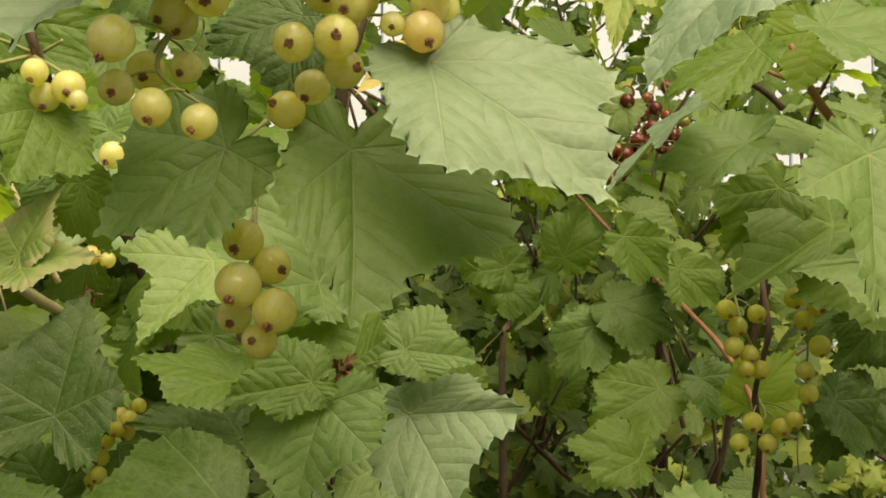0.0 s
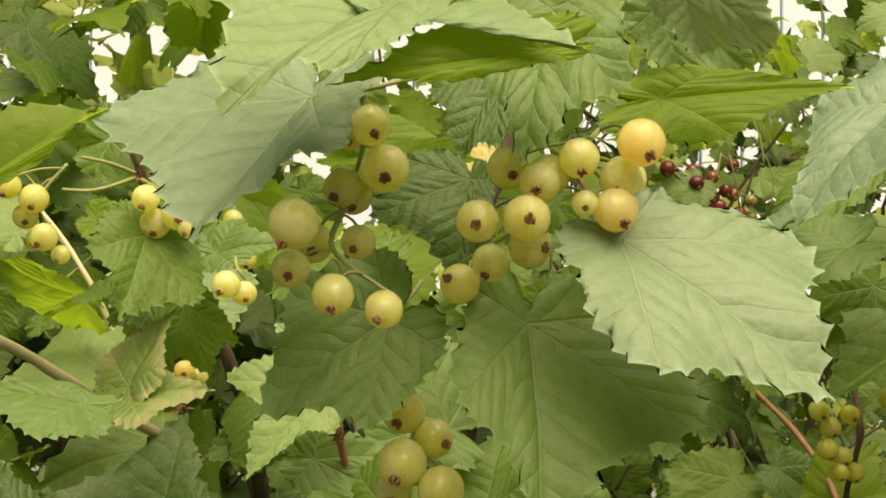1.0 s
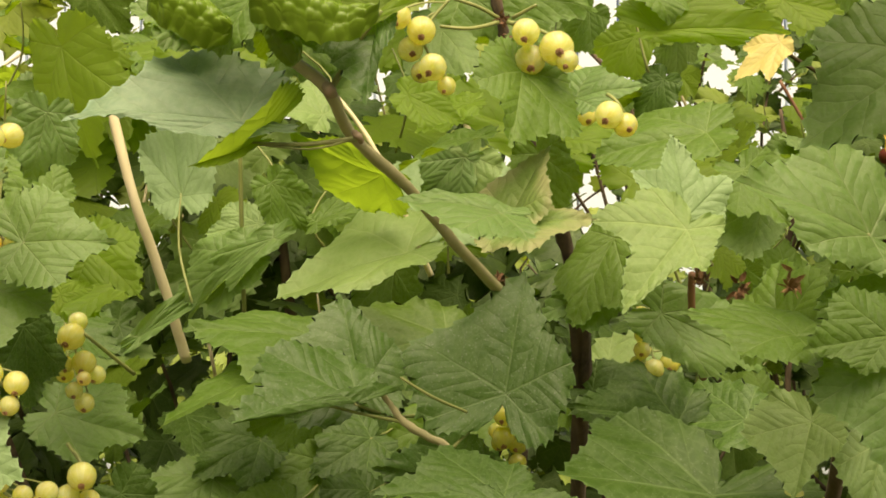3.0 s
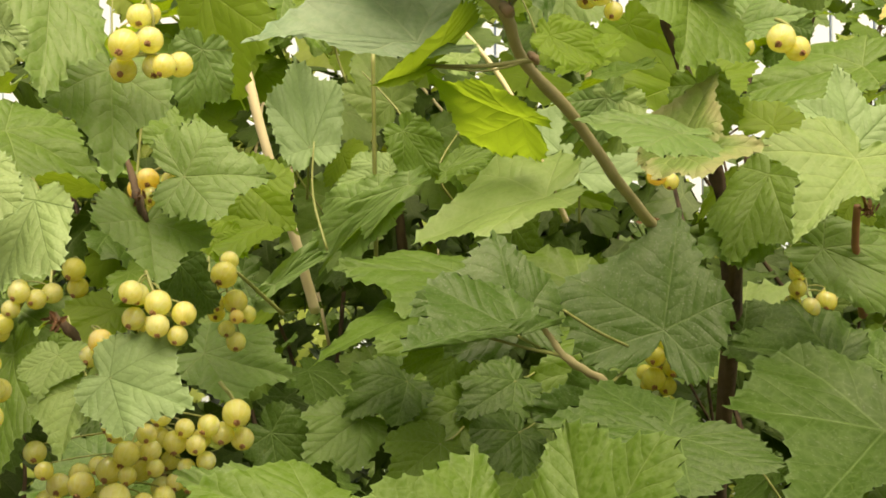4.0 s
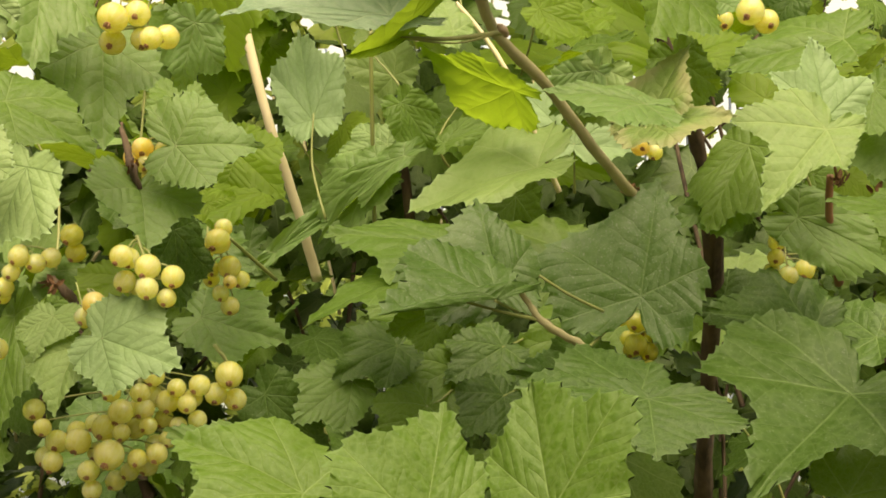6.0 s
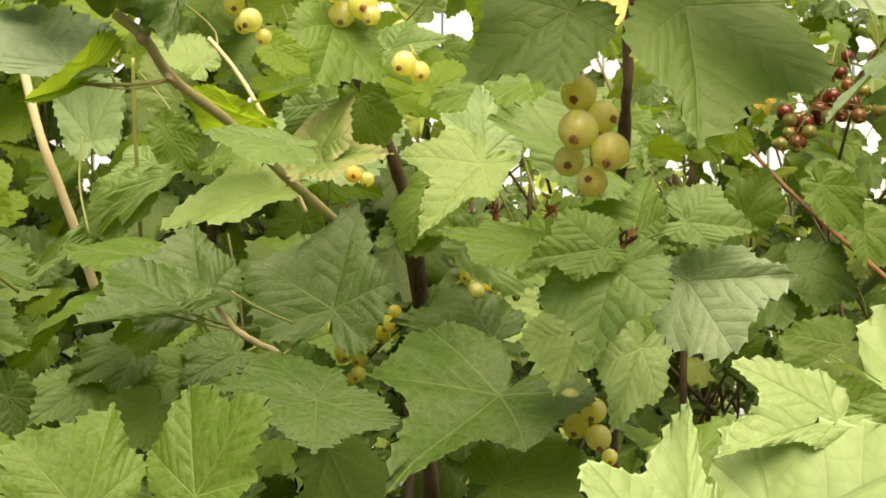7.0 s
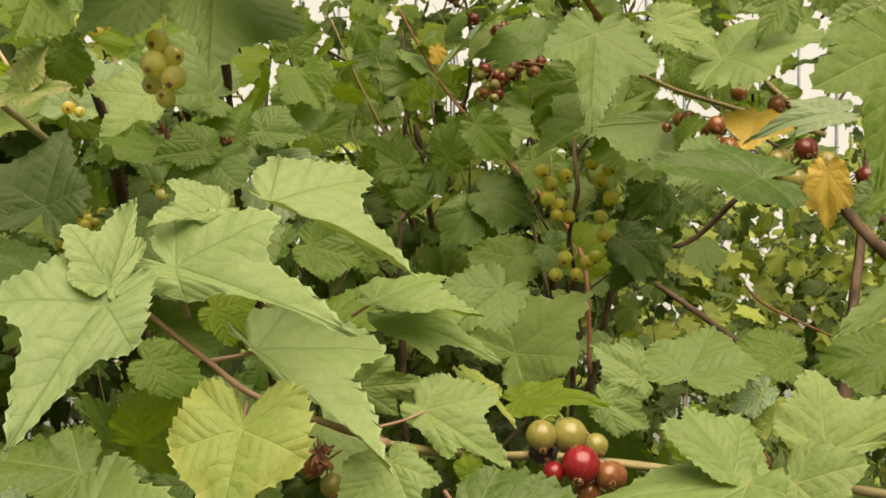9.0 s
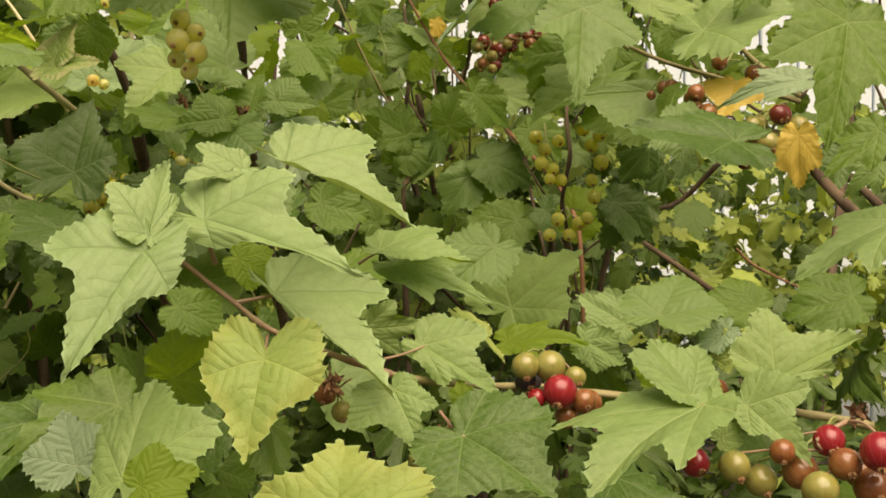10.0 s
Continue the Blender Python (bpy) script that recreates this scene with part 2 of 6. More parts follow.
BERRY["black"] = berry_material("black_currant", (0.02, 0.012, 0.02), (0.03, 0.02, 0.03), (0.05, 0.04, 0.05), 0.05, 0.25)
CALYX = plain_material("dried_flower", (0.30, 0.145, 0.065), (0.52, 0.31, 0.145), 900.0, 0.9, 0.6)
SCALE_HUSK = plain_material("bud_husk", (0.14, 0.065, 0.03), (0.30, 0.16, 0.075), 700.0, 0.9, 0.6)


# ---- builders ----
def smooth_mesh(name, verts, faces, mats, uvs=None, slots=None, margin=None):
    me = bpy.data.meshes.new(name)
    me.from_pydata(verts, [], faces)
    me.polygons.foreach_set("use_smooth", [True] * len(me.polygons))
    for mat in mats:
        me.materials.append(mat)
    if slots is not None:
        me.polygons.foreach_set("material_index", slots)
    if uvs is not None:
        layer = me.uv_layers.new(name="blade")
        loops = np.zeros(len(me.loops), dtype=np.int32)
        me.loops.foreach_get("vertex_index", loops)
        layer.data.foreach_set("uv", np.asarray(uvs, dtype=np.float32)[loops].ravel())
        if margin is not None:
            layer = me.uv_layers.new(name="margin")
            layer.data.foreach_set("uv", np.stack([np.asarray(margin, dtype=np.float32)[loops]] * 2, axis=1).ravel())
    me.update()
    return me


def child(name, me, parent, m=None, label=""):
    """A mesh object under a thing or part, with m its pose in the world."""
    ob = new(name, me)
    root = parent
    world_of = Matrix.Identity(4)
    chain = []
    while root is not None:
        chain.append(root)
        root = root.parent
    for o in reversed(chain):
        world_of = world_of @ o.matrix_parent_inverse @ o.matrix_basis
    ob.parent = parent
    ob.matrix_parent_inverse = world_of.inverted()
    ob.matrix_basis = m if m is not None else Matrix.Identity(4)
    if label:
        ob["label"] = label
    return ob


def bush(name, label, category, place):
    e = new(name)
    e.matrix_basis = pose(*place)
    e.empty_display_size = 0.05
    return tagged(e, label, category)


# outline of half a blade: angle from the tip, reach; and the tip of its side lobe
OUTLINE = {
    "round": ((0, 1.0), (6, 0.965), (12, 0.895), (18, 0.82), (24, 0.775), (30, 0.785), (37, 0.825), (44, 0.85), (52, 0.835), (61, 0.76), (71, 0.665), (83, 0.625), (97, 0.575), (111, 0.515), (127, 0.45), (143, 0.38), (158, 0.29), (169, 0.18), (177, 0.05)),
    "maple": ((0, 1.0), (6, 0.88), (13, 0.745), (20, 0.63), (26, 0.565), (32, 0.60), (39, 0.685), (47, 0.77), (55, 0.685), (65, 0.56), (77, 0.485), (90, 0.475), (105, 0.43), (122, 0.36), (142, 0.29), (158, 0.22), (170, 0.13), (177, 0.05)),
}
OUTLINE["long"] = OUTLINE["maple"]
LOBE = {"round": (0.590, 0.611), "maple": (0.563, 0.525), "long": (0.563, 0.525)}
RINGS = (0.10, 0.24, 0.40, 0.55, 0.69, 0.81, 0.91, 1.0)


def toothed_edge(shape, rnd, tooth, marks, heel):
    """Half an outline from tip to base as (smooth point, toothed point): each tooth rises steeply on its side towards the tip and falls in a curve."""
    ang = np.radians([a for a, _ in OUTLINE[shape]])
    reach = np.array([r * (1 + rnd.uniform(-0.035, 0.035)) for _, r in OUTLINE[shape]])
    reach[0] = 1.0
    reach *= 1 - (1 - heel) * np.clip((ang - 0.95) / 0.5, 0, 1)
    phi = np.linspace(0, ang[-1], 240)
    r = np.interp(phi, ang, reach)
    r = np.convolve(np.pad(r, 4, mode="reflect"), np.ones(9) / 9, "valid")
    r[:4] = np.interp(phi[:4], ang, reach)
    px, py = r * np.sin(phi), r * np.cos(phi)
    run = np.concatenate([[0], np.cumsum(np.hypot(np.diff(px), np.diff(py)))])
    out, at = [((px[0], py[0]), (px[0], py[0] + 0.012))], 0.03
    while at < run[-1] - 0.05:
        long = tooth * rnd.uniform(0.7, 1.35) * (0.75 if at > run[-1] * 0.7 else 1.0)
        high = long * rnd.uniform(0.27, 0.44) * (1.0 if shape == "round" else 0.75) * min(1.0, (run[-1] - at) / 0.35)
        for f, h in marks:
            s = at + f * long
            if s >= run[-1]:
                break
            x, y = np.interp(s, run, px), np.interp(s, run, py)
            tx, ty = np.interp(s - 0.01, run, px) - np.interp(s + 0.01, run, px), np.interp(s - 0.01, run, py) - np.interp(s + 0.01, run, py)
            n = math.hypot(tx, ty) + 1e-9
            tx, ty = tx / n, ty / n
            out.append(((x, y), (x - ty * high * h + tx * high * h * 0.25, y + tx * high * h + ty * high * h * 0.25)))
        at += long
    return out


def blade_mesh(name, shape, mat, seed, fold=0.12, curl=0.25, droop=0.15, ripple=0.05, fine=True, crumple=0.0, coarse=False, lobes=None, heel=0.9):
    """A leaf blade of length 1 along +y, its upper side +z. fold lifts the sides, curl bends the tip down, droop bends the sides down.
    heel: how far the lower lobes reach. lobes: where the tips of the right and left side lobes lie, if the blade is not even."""
    rnd = random.Random(seed)
    tooth = (0.118 if shape == "round" else 0.085) * (1.0 if fine else 1.6 if not coarse else 3.7)
    marks = ((0.0, 0.0), (0.12, 0.85), (0.38, 1.0), (0.74, 0.6)) if fine else ((0.0, 0.0), (0.2, 1.0)) if coarse else ((0.0, 0.0), (0.18, 1.0), (0.6, 0.7))
    right, left = toothed_edge(shape, rnd, tooth, marks, heel), toothed_edge(shape, rnd, tooth, marks, heel)
    rim = right + [((-a[0], a[1]), (-b[0], b[1])) for a, b in reversed(left[1:])]
    rings = RINGS if fine else (0.55, 1.0) if coarse else (0.3, 0.62, 0.86, 1.0)
    lx, ly = LOBE[shape]
    verts, uvs, faces, margin = [(0.0, 0.0, 0.0)], [(0.5, 0.5)], [], [0.0]
    off = Vector((seed * 3.7 % 97, seed * 1.3 % 89, 0))
    for f in rings:
        k = 1.0 if f == 1.0 else 0.0
        for (sx, sy), (ex, ey) in rim:
            qx, qy = f * (sx + (ex - sx) * k), f * (sy + (ey - sy) * k)
            r = math.hypot(qx, qy)
            phi = math.atan2(abs(qx), qy)
            # veins lie in shallow furrows, and the blade swells between the side veins
            near = min(abs(phi - v) * r for v in (0.0, 0.80, 1.70))
            quilt = 0.016 * (1 - math.exp(-near / 0.05)) * min(r * 3, 1.0)
            wave = noise.noise(Vector((qx * 1.7, qy * 1.7, 0.3)) + off) * ripple * 2.0 * r + noise.noise(Vector((qx * 4.4, qy * 4.4, 5.3)) + off) * ripple * 0.9 * r + noise.noise(Vector((qx * 10.0, qy * 10.0, 2.3)) + off) * ripple * 0.4 * r
            flutter = 0.05 * ripple / 0.075 * max(f - 0.55, 0) * math.sin(phi * 9 + seed) * (1 if qx > 0 else -1)
            z = fold * (math.sqrt(qx * qx + 0.006) - 0.077) - curl * max(qy, 0) ** 2 - droop * qx * qx - 0.3 * droop * min(qy, 0) ** 2 + wave + quilt + flutter
            if crumple:
                z += crumple * (noise.noise(Vector((qx * 7, qy * 7, 1)) + off) + 0.6 * noise.noise(Vector((qx * 15, qy * 15, 2)) + off))
            if lobes is not None:
                # each half follows its own lobe; the middle rib stays on the axis
                p = lobes[0] if qx >= 0 else lobes[1]
                w = abs(qx) / lx
                q = Vector((0, 1, 0)) * (qy - w * ly) + Vector(p) * w
                # the lifts vanish at the ends of the ribs, so that these lie where they are set
                lift = curl * max(qy, 0) * (1 - min(max(qy, 0), 1.0)) + droop * abs(qx) * (1 - min(abs(qx) / lx, 1.25)) * 0.8
                verts.append((q.x, q.y, q.z + lift + wave * 0.8 + quilt + flutter + (z if crumple else 0)))
            else:
                verts.append((qx, qy, z))
            uvs.append(((qx + 2) / 4, (qy + 2) / 4)), margin.append(f)
    n = len(rim)
    for i in range(n):
        faces.append((0, 1 + (i + 1) % n, 1 + i))
    for k in range(len(rings) - 1):
        a, b = 1 + k * n, 1 + (k + 1) * n
        for i in range(n):
            j = (i + 1) % n
            faces.append((a + i, a + j, b + j, b + i))
    return smooth_mesh(name, verts, faces, [mat], uvs, margin=margin)


def tube_mesh(name, points, radii, mat, sides=8, knots=0.0, seed=1, steps=6):
    """A tapered, slightly knobbly rod along a smooth line through the points."""
    pts = [Vector(p) for p in points]
    line, rad = [], []
    for i in range(len(pts) - 1):
        p0, p1, p2, p3 = pts[max(i - 1, 0)], pts[i], pts[i + 1], pts[min(i + 2, len(pts) - 1)]
        for s in range(steps):
            t = s / steps
            line.append(0.5 * (2 * p1 + (p2 - p0) * t + (2 * p0 - 5 * p1 + 4 * p2 - p3) * t * t + (3 * p1 - p0 - 3 * p2 + p3) * t ** 3))
            rad.append(radii[i] * (1 - t) + radii[i + 1] * t)
    line.append(pts[-1]), rad.append(radii[-1])
    verts, faces = [], []
    up = Vector((0.31, 0.2, 0.93))
    for i, p in enumerate(line):
        d = (line[min(i + 1, len(line) - 1)] - line[max(i - 1, 0)]).normalized()
        u = d.cross(up)
        u = u.normalized() if u.length > 1e-4 else d.orthogonal().normalized()
        v = d.cross(u)
        for k in range(sides):
            a = 2 * math.pi * k / sides
            bump = 1 + knots * noise.noise(Vector((math.cos(a) * 1.3, math.sin(a) * 1.3, i * 0.55 + seed * 7.1)))
            verts.append(p + (u * math.cos(a) + v * math.sin(a)) * rad[i] * bump)
    for i in range(len(line) - 1):
        for k in range(sides):
            j = (k + 1) % sides
            faces.append((i * sides + k, i * sides + j, (i + 1) * sides + j, (i + 1) * sides + k))
    faces.append(tuple(range(sides - 1, -1, -1)))
    faces.append(tuple((len(line) - 1) * sides + k for k in range(sides)))
    return smooth_mesh(name, verts, faces, [mat])


COUNT = [0]


def blade_pose(base, tip, normal, width):
    base, tip, normal = Vector(base), Vector(tip), Vector(normal)
    y = tip - base
    size = y.length
    y.normalize()
    x = y.cross(normal).normalized()
    z = x.cross(y)
    rot = Matrix((x, y, z)).transposed().to_4x4()
    return Matrix.Translation(base) @ rot @ Matrix.Diagonal((size * width, size, size, 1))


def petiole(ob, base, tip, normal, stalk, bark, seed):
    a, b = Vector(base), Vector(stalk)
    d = (b - a).length
    size = (Vector(tip) - a).length
    mid = (a + b) / 2 + Vector((0, 0, -0.06 * d)) + Vector(normal) * 0.05 * d
    child("petiole", tube_mesh("petiole", [a + (Vector(tip) - a) * 0.02, mid, b], [size * 0.012, size * 0.012, size * 0.018], BARK[bark], 6, 0.1, seed, 5), ob)


def leaf(parent, base, tip, normal, width=1.0, shape="round", mat="mid", fold=0.12, curl=0.2, droop=0.12, ripple=0.075, stalk=None, bark="green", crumple=0.0, label=""):
    """One large leaf as a part of a bush: the stalk's end, the tip, the way its upper side faces."""
    COUNT[0] += 1
    seed = COUNT[0]
    rnd = random.Random(seed * 7 + 1)
    curl, droop = curl + rnd.uniform(-0.12, 0.2), droop + rnd.uniform(-0.05, 0.15)
    me = blade_mesh("leaf", shape, LEAF[mat], seed, fold, curl, droop, ripple, crumple=crumple)
    ob = child("leaf", me, parent, blade_pose(base, tip, normal, width), label or FADED.get(mat, ""))
    if stalk is not None:
        petiole(ob, base, tip, normal, stalk, bark, seed)
    return ob


def blade(parent, base, tip, one, two, shape="round", mat="mid", curl=0.16, droop=0.2, ripple=0.06, stalk=None, bark="green", label="", heel=0.9):
    """One large leaf as a part of a bush, by the ends of its ribs: the stalk's end, the tip, and the tips of its two side lobes."""
    COUNT[0] += 1
    seed = COUNT[0]
    b, y = Vector(base), Vector(tip) - Vector(base)
    size = y.length
    p, q = (Vector(one) - b) / size, (Vector(two) - b) / size
    y.normalize()
    z = (p.cross(y) + y.cross(q)).normalized()
    x = y.cross(z).normalized()
    z = x.cross(y)
    turn = Matrix((x, y, z))
    p, q = turn @ p, turn @ q
    lobes = (p, q) if p.x > q.x else (q, p)
    me = blade_mesh("leaf", shape, LEAF[mat], seed, 0.0, curl, droop, ripple, lobes=lobes, heel=heel)
    ob = child("leaf", me, parent, Matrix.Translation(b) @ turn.transposed().to_4x4() @ Matrix.Diagonal((size, size, size, 1)), label or FADED.get(mat, ""))
    if stalk is not None:
        petiole(ob, base, tip, z, stalk, bark, seed)
    return ob


def stem(parent, points, radii, bark="tan", knots=0.25, label=""):
    COUNT[0] += 1
    return child("stem", tube_mesh("stem", points, radii, BARK[bark], 10, knots, COUNT[0]), parent, None, label)


def berry_mesh(name, mat, seed):
    """A berry of radius 1 with its dried flower at -z and a stub of stalk at +z."""
    rnd = random.Random(seed)
    verts, faces, slots = [(0, 0, 0.97)], [], []
    n, rows = 18, 13
    for i in range(1, rows):
        a = math.pi * i / rows
        for k in range(n):
            b = 2 * math.pi * k / n
            r = 1 + 0.012 * math.cos(b * 6)
            verts.append((math.sin(a) * math.cos(b) * r, math.sin(a) * math.sin(b) * r, math.cos(a) * 0.98))
    verts.append((0, 0, -0.96))
    last = len(verts) - 1
    for k in range(n):
        faces.append((0, 1 + k, 1 + (k + 1) % n)), slots.append(0)
    for i in range(rows - 2):
        for k in range(n):
            a, b = 1 + i * n, 1 + (i + 1) * n
            faces.append((a + k, b + k, b + (k + 1) % n, a + (k + 1) % n)), slots.append(0)
    for k in range(n):
        a = 1 + (rows - 2) * n
        faces.append((last, a + (k + 1) % n, a + k)), slots.append(0)
    # ring and five dried petals
    at = len(verts)
    m = 14
    for rad, z in ((0.20, -0.96), (0.22, -1.02), (0.16, -1.05), (0.12, -0.99), (0.04, -1.03)):
        for k in range(m):
            b = 2 * math.pi * k / m
            w = rad * (1 + rnd.uniform(-0.12, 0.12))
            verts.append((w * math.cos(b), w * math.sin(b), z + rnd.uniform(-0.012, 0.012)))
    for i in range(4):
        for k in range(m):
            j = (k + 1) % m
            faces.append((at + i * m + k, at + (i + 1) * m + k, at + (i + 1) * m + j, at + i * m + j)), slots.append(1)
    faces.append(tuple(at + 4 * m + k for k in range(m))), slots.append(1)
    for p in range(5):
        b = 2 * math.pi * (p + rnd.random() * 0.5) / 5
        c, s = math.cos(b), math.sin(b)
        q = len(verts)
        high = rnd.uniform(1.12, 1.26)
        lean = rnd.uniform(0.05, 0.22)
        for rr, z, w in ((0.20, -0.97, 0.09), (0.17 + lean * 0.4, -1.09, 0.08), (lean, -high, 0.02)):
            for side in (1, -1):
                for thick in (0.0, 0.03):
                    verts.append(((rr + thick) * c - side * w * s, (rr + thick) * s + side * w * c, z))
        for lo in (0, 4):
            faces += [(q + lo, q + lo + 2, q + lo + 6, q + lo + 4), (q + lo + 1, q + lo + 5, q + lo + 7, q + lo + 3), (q + lo, q + lo + 4, q + lo + 5, q + lo + 1), (q + lo + 2, q + lo + 3, q + lo + 7, q + lo + 6)]
            slots += [1] * 4
    return smooth_mesh(name, verts, faces, [mat, CALYX], None, slots)


BERRIES = {}


RIPE = {"red": "dark red ripe currant", "crimson": "glossy red ripening currant", "black": "ripe black currant", "amber": "amber-tinted white currant", "green": "unripe pale green currant", "moss": "unripe olive-green currant", "rust": "rust-coloured ripening currant"}
FADED = {"yellow": "withered orange-yellow leaf", "straw": "pale yellow dying leaf", "turning": "leaf turning yellow at its edge", "scorched": "leaf with a scorched pale edge"}


def berry(parent, place, radius, toward, kind="white"):
    """A berry in a cluster; toward is the way its dried flower points."""
    COUNT[0] += 1
    key = (kind, COUNT[0] % 3)
    if key not in BERRIES:
        BERRIES[key] = berry_mesh("berry", BERRY[kind], COUNT[0])
    turn = Vector(toward).normalized().to_track_quat("-Z", "Y").to_matrix().to_4x4()
    spin = Matrix.Rotation(COUNT[0] * 1.7, 4, "Z")
    m = Matrix.Translation(place) @ turn @ spin @ Matrix.Diagonal((radius, radius, radius * 1.03, 1))
    return child("berry", BERRIES[key], parent, m, RIPE.get(kind, ""))


def crowd(berries):
    """The berries of a truss with those half hidden behind and beside them."""
    rnd = random.Random(len(berries) * 31 + int(berries[0][2] * 9000))
    size = sum(b[3] for b in berries) / len(berries)
    out = [(*b[:3], b[3] * 0.93, *b[4:]) for b in berries]
    for b in berries:
        for tries in range(6):
            d = Vector((rnd.gauss(0, 0.8), abs(rnd.gauss(0.9, 0.4)), rnd.gauss(0.1, 0.8))).normalized()
            r = size * rnd.uniform(0.75, 0.98)
            p = Vector(b[:3]) + d * (b[3] + r) * 1.02
            if all((p - Vector(o[:3])).length > (o[3] + r) * 0.93 for o in out):
                out.append((*p, r, *b[4:]))
                break
    return out


def cluster(parent, top, berries, kind="white", bark="green", toward=(0, -0.8, -0.6), label=""):
    """A hanging truss: the stalk from top down past the berries, and each berry on its own short stalk. berries: (x, y, z, radius[, kind[, toward]])."""
    if parent == A and len(berries) > 3 and (top[0] < -0.25 or (top[0] < -0.07 and top[2] < 0.78)):
        berries = crowd(berries)
    low = min(berries, key=lambda b: b[2])
    cx, cy = sum(b[0] for b in berries) / len(berries), sum(b[1] for b in berries) / len(berries)
    end = Vector((low[0], low[1] + low[3] * 0.8, low[2] + low[3]))
    top = Vector(top)
    mid = Vector((cx, cy + low[3] * 0.9, (top.z + end.z) / 2))
    size = sum(b[3] for b in berries) / len(berries)
    stalk = child("truss", tube_mesh("truss", [top, mid, end], [size * 0.17, size * 0.14, size * 0.09], BARK[bark], 6, 0.15, COUNT[0]), parent, None, label)
    for b in berries:
        p, r = Vector(b[:3]), b[3]
        way = Vector(b[5] if len(b) > 5 else toward)
        way = (way + Vector((math.sin(p.x * 3000), math.sin(p.z * 2100), math.sin(p.z * 4000 + p.x * 2000))) * 0.22).normalized()
        berry(stalk, p, r, way, b[4] if len(b) > 4 else kind)
        on = mid.lerp(top, max(0, min(1, (p.z + r * 1.5 - mid.z) / max(top.z - mid.z, 1e-3)))) if p.z + r > mid.z else mid.lerp(end, max(0, min(1, (mid.z - p.z - r) / max(mid.z - end.z, 1e-3))))
        back = p - way * r * 0.95
        child("berry_stalk", tube_mesh("berry_stalk", [back, (back + on) / 2 + Vector((0, 0, r * 0.25)), on], [r * 0.085] * 3, BARK[bark], 5, 0.0, 1, 4), stalk)
    return stalk


def husks(parent, place, size, count, seed, mat=None, label="brown papery bud husks"):
    """A tuft of dry bud scales or flower remains at a knot, as one mesh."""
    rnd = random.Random(seed)
    verts, faces = [], []
    for i in range(count):
        d = Vector((rnd.gauss(0, 0.8), rnd.gauss(-0.5, 0.6), rnd.gauss(0.1, 0.8))).normalized()
        s = d.orthogonal().normalized()
        s = (Matrix.Rotation(rnd.uniform(0, 6.28), 3, d) @ s).normalized()
        n = d.cross(s)
        o = Vector(place) + Vector((rnd.gauss(0, 0.3), rnd.gauss(0, 0.3), rnd.gauss(0, 0.3))) * size
        at, long, wide, bend = len(verts), size * rnd.uniform(0.6, 1.3), size * rnd.uniform(0.15, 0.3), rnd.uniform(-0.5, 0.5)
        for k, w in ((0.0, 0.5), (0.35, 1.0), (0.7, 0.8), (1.0, 0.1)):
            c = o + d * long * k + n * bend * long * k * k
            verts += [c + s * wide * w, c + n * wide * 0.35, c - s * wide * w]
        for k in range(3):
            a = at + k * 3
            faces += [(a, a + 1, a + 4, a + 3), (a + 1, a + 2, a + 5, a + 4)]
    return child("bud_husk", smooth_mesh("bud_husk", verts, faces, [mat or SCALE_HUSK]), parent, None, label)


def blistered_leaf(parent, a, b, up, wide, label):
    """A leaf puckered into many small blisters, its two ends, the way it faces and its half width."""
    a, b, n = Vector(a), Vector(b), Vector(up)
    d = b - a
    s = d.cross(n).normalized()
    n = s.cross(d).normalized()
    verts, faces, uvs = [], [], []
    rows, cols = 110, 48
    for i in range(rows + 1):
        u = i / rows
        w = wide * max(math.sin(math.pi * u), 0.0) ** 0.45 * (1 + 0.12 * noise.noise(Vector((u * 9, 1, 0))))
        for j in range(cols + 1):
            v = 2 * j / cols - 1
            p = Vector((u * d.length, v * wide, 0.0))
            cell = noise.voronoi(p / 0.0030)[0][0]
            z = 0.0026 * (1 - min(cell, 1.0) ** 2) - 0.8 * wide * v * v + 0.004 * noise.noise(p * 60)
            verts.append(a + d * u + s * v * w + n * z), uvs.append((0.55 + 0.1 * u, 0.55 + 0.03 * v))
    for i in range(rows):
        for j in range(cols):
            k = i * (cols + 1) + j
            faces.append((k, k + 1, k + cols + 2, k + cols + 1))
    return child("leaf", smooth_mesh("leaf", verts, faces, [LEAF["blister"]], uvs), parent, None, label)
# ---- the setting ----
def build_ground():
    bm = bmesh.new()
    bmesh.ops.create_grid(bm, x_segments=90, y_segments=90, size=1.0)
    for v in bm.verts:
        r = max(abs(v.co.x), abs(v.co.y))
        s = 3.0 + 300.0 * r ** 4
        v.co.x, v.co.y = v.co.x * s, v.co.y * s + 1.0
        near = max(0.0, 1.0 - r * 1.2)
        v.co.z = (noise.noise(v.co * 1.7) * 0.05 + noise.noise(v.co * 6.0) * 0.015) * near
    me = bpy.data.meshes.new("ground")
    bm.to_mesh(me), bm.free()
    me.materials.append(plain_material("soil", (0.035, 0.026, 0.017), (0.085, 0.07, 0.042), 3.0, 0.95, 0.6, 0.01))
    me.polygons.foreach_set("use_smooth", [True] * len(me.polygons))
    return tagged(new("ground", me), "bare dark garden soil under the bushes", "ground", kind="structure")


build_ground()
# white paint with the blue of the skylight put into its colour
WHITE_PAINT = plain_material("weathered_skylit_white_paint", (0.70, 0.82, 0.88), (0.78, 0.88, 0.93), 6.0, 0.55, 0.15, 0.001)


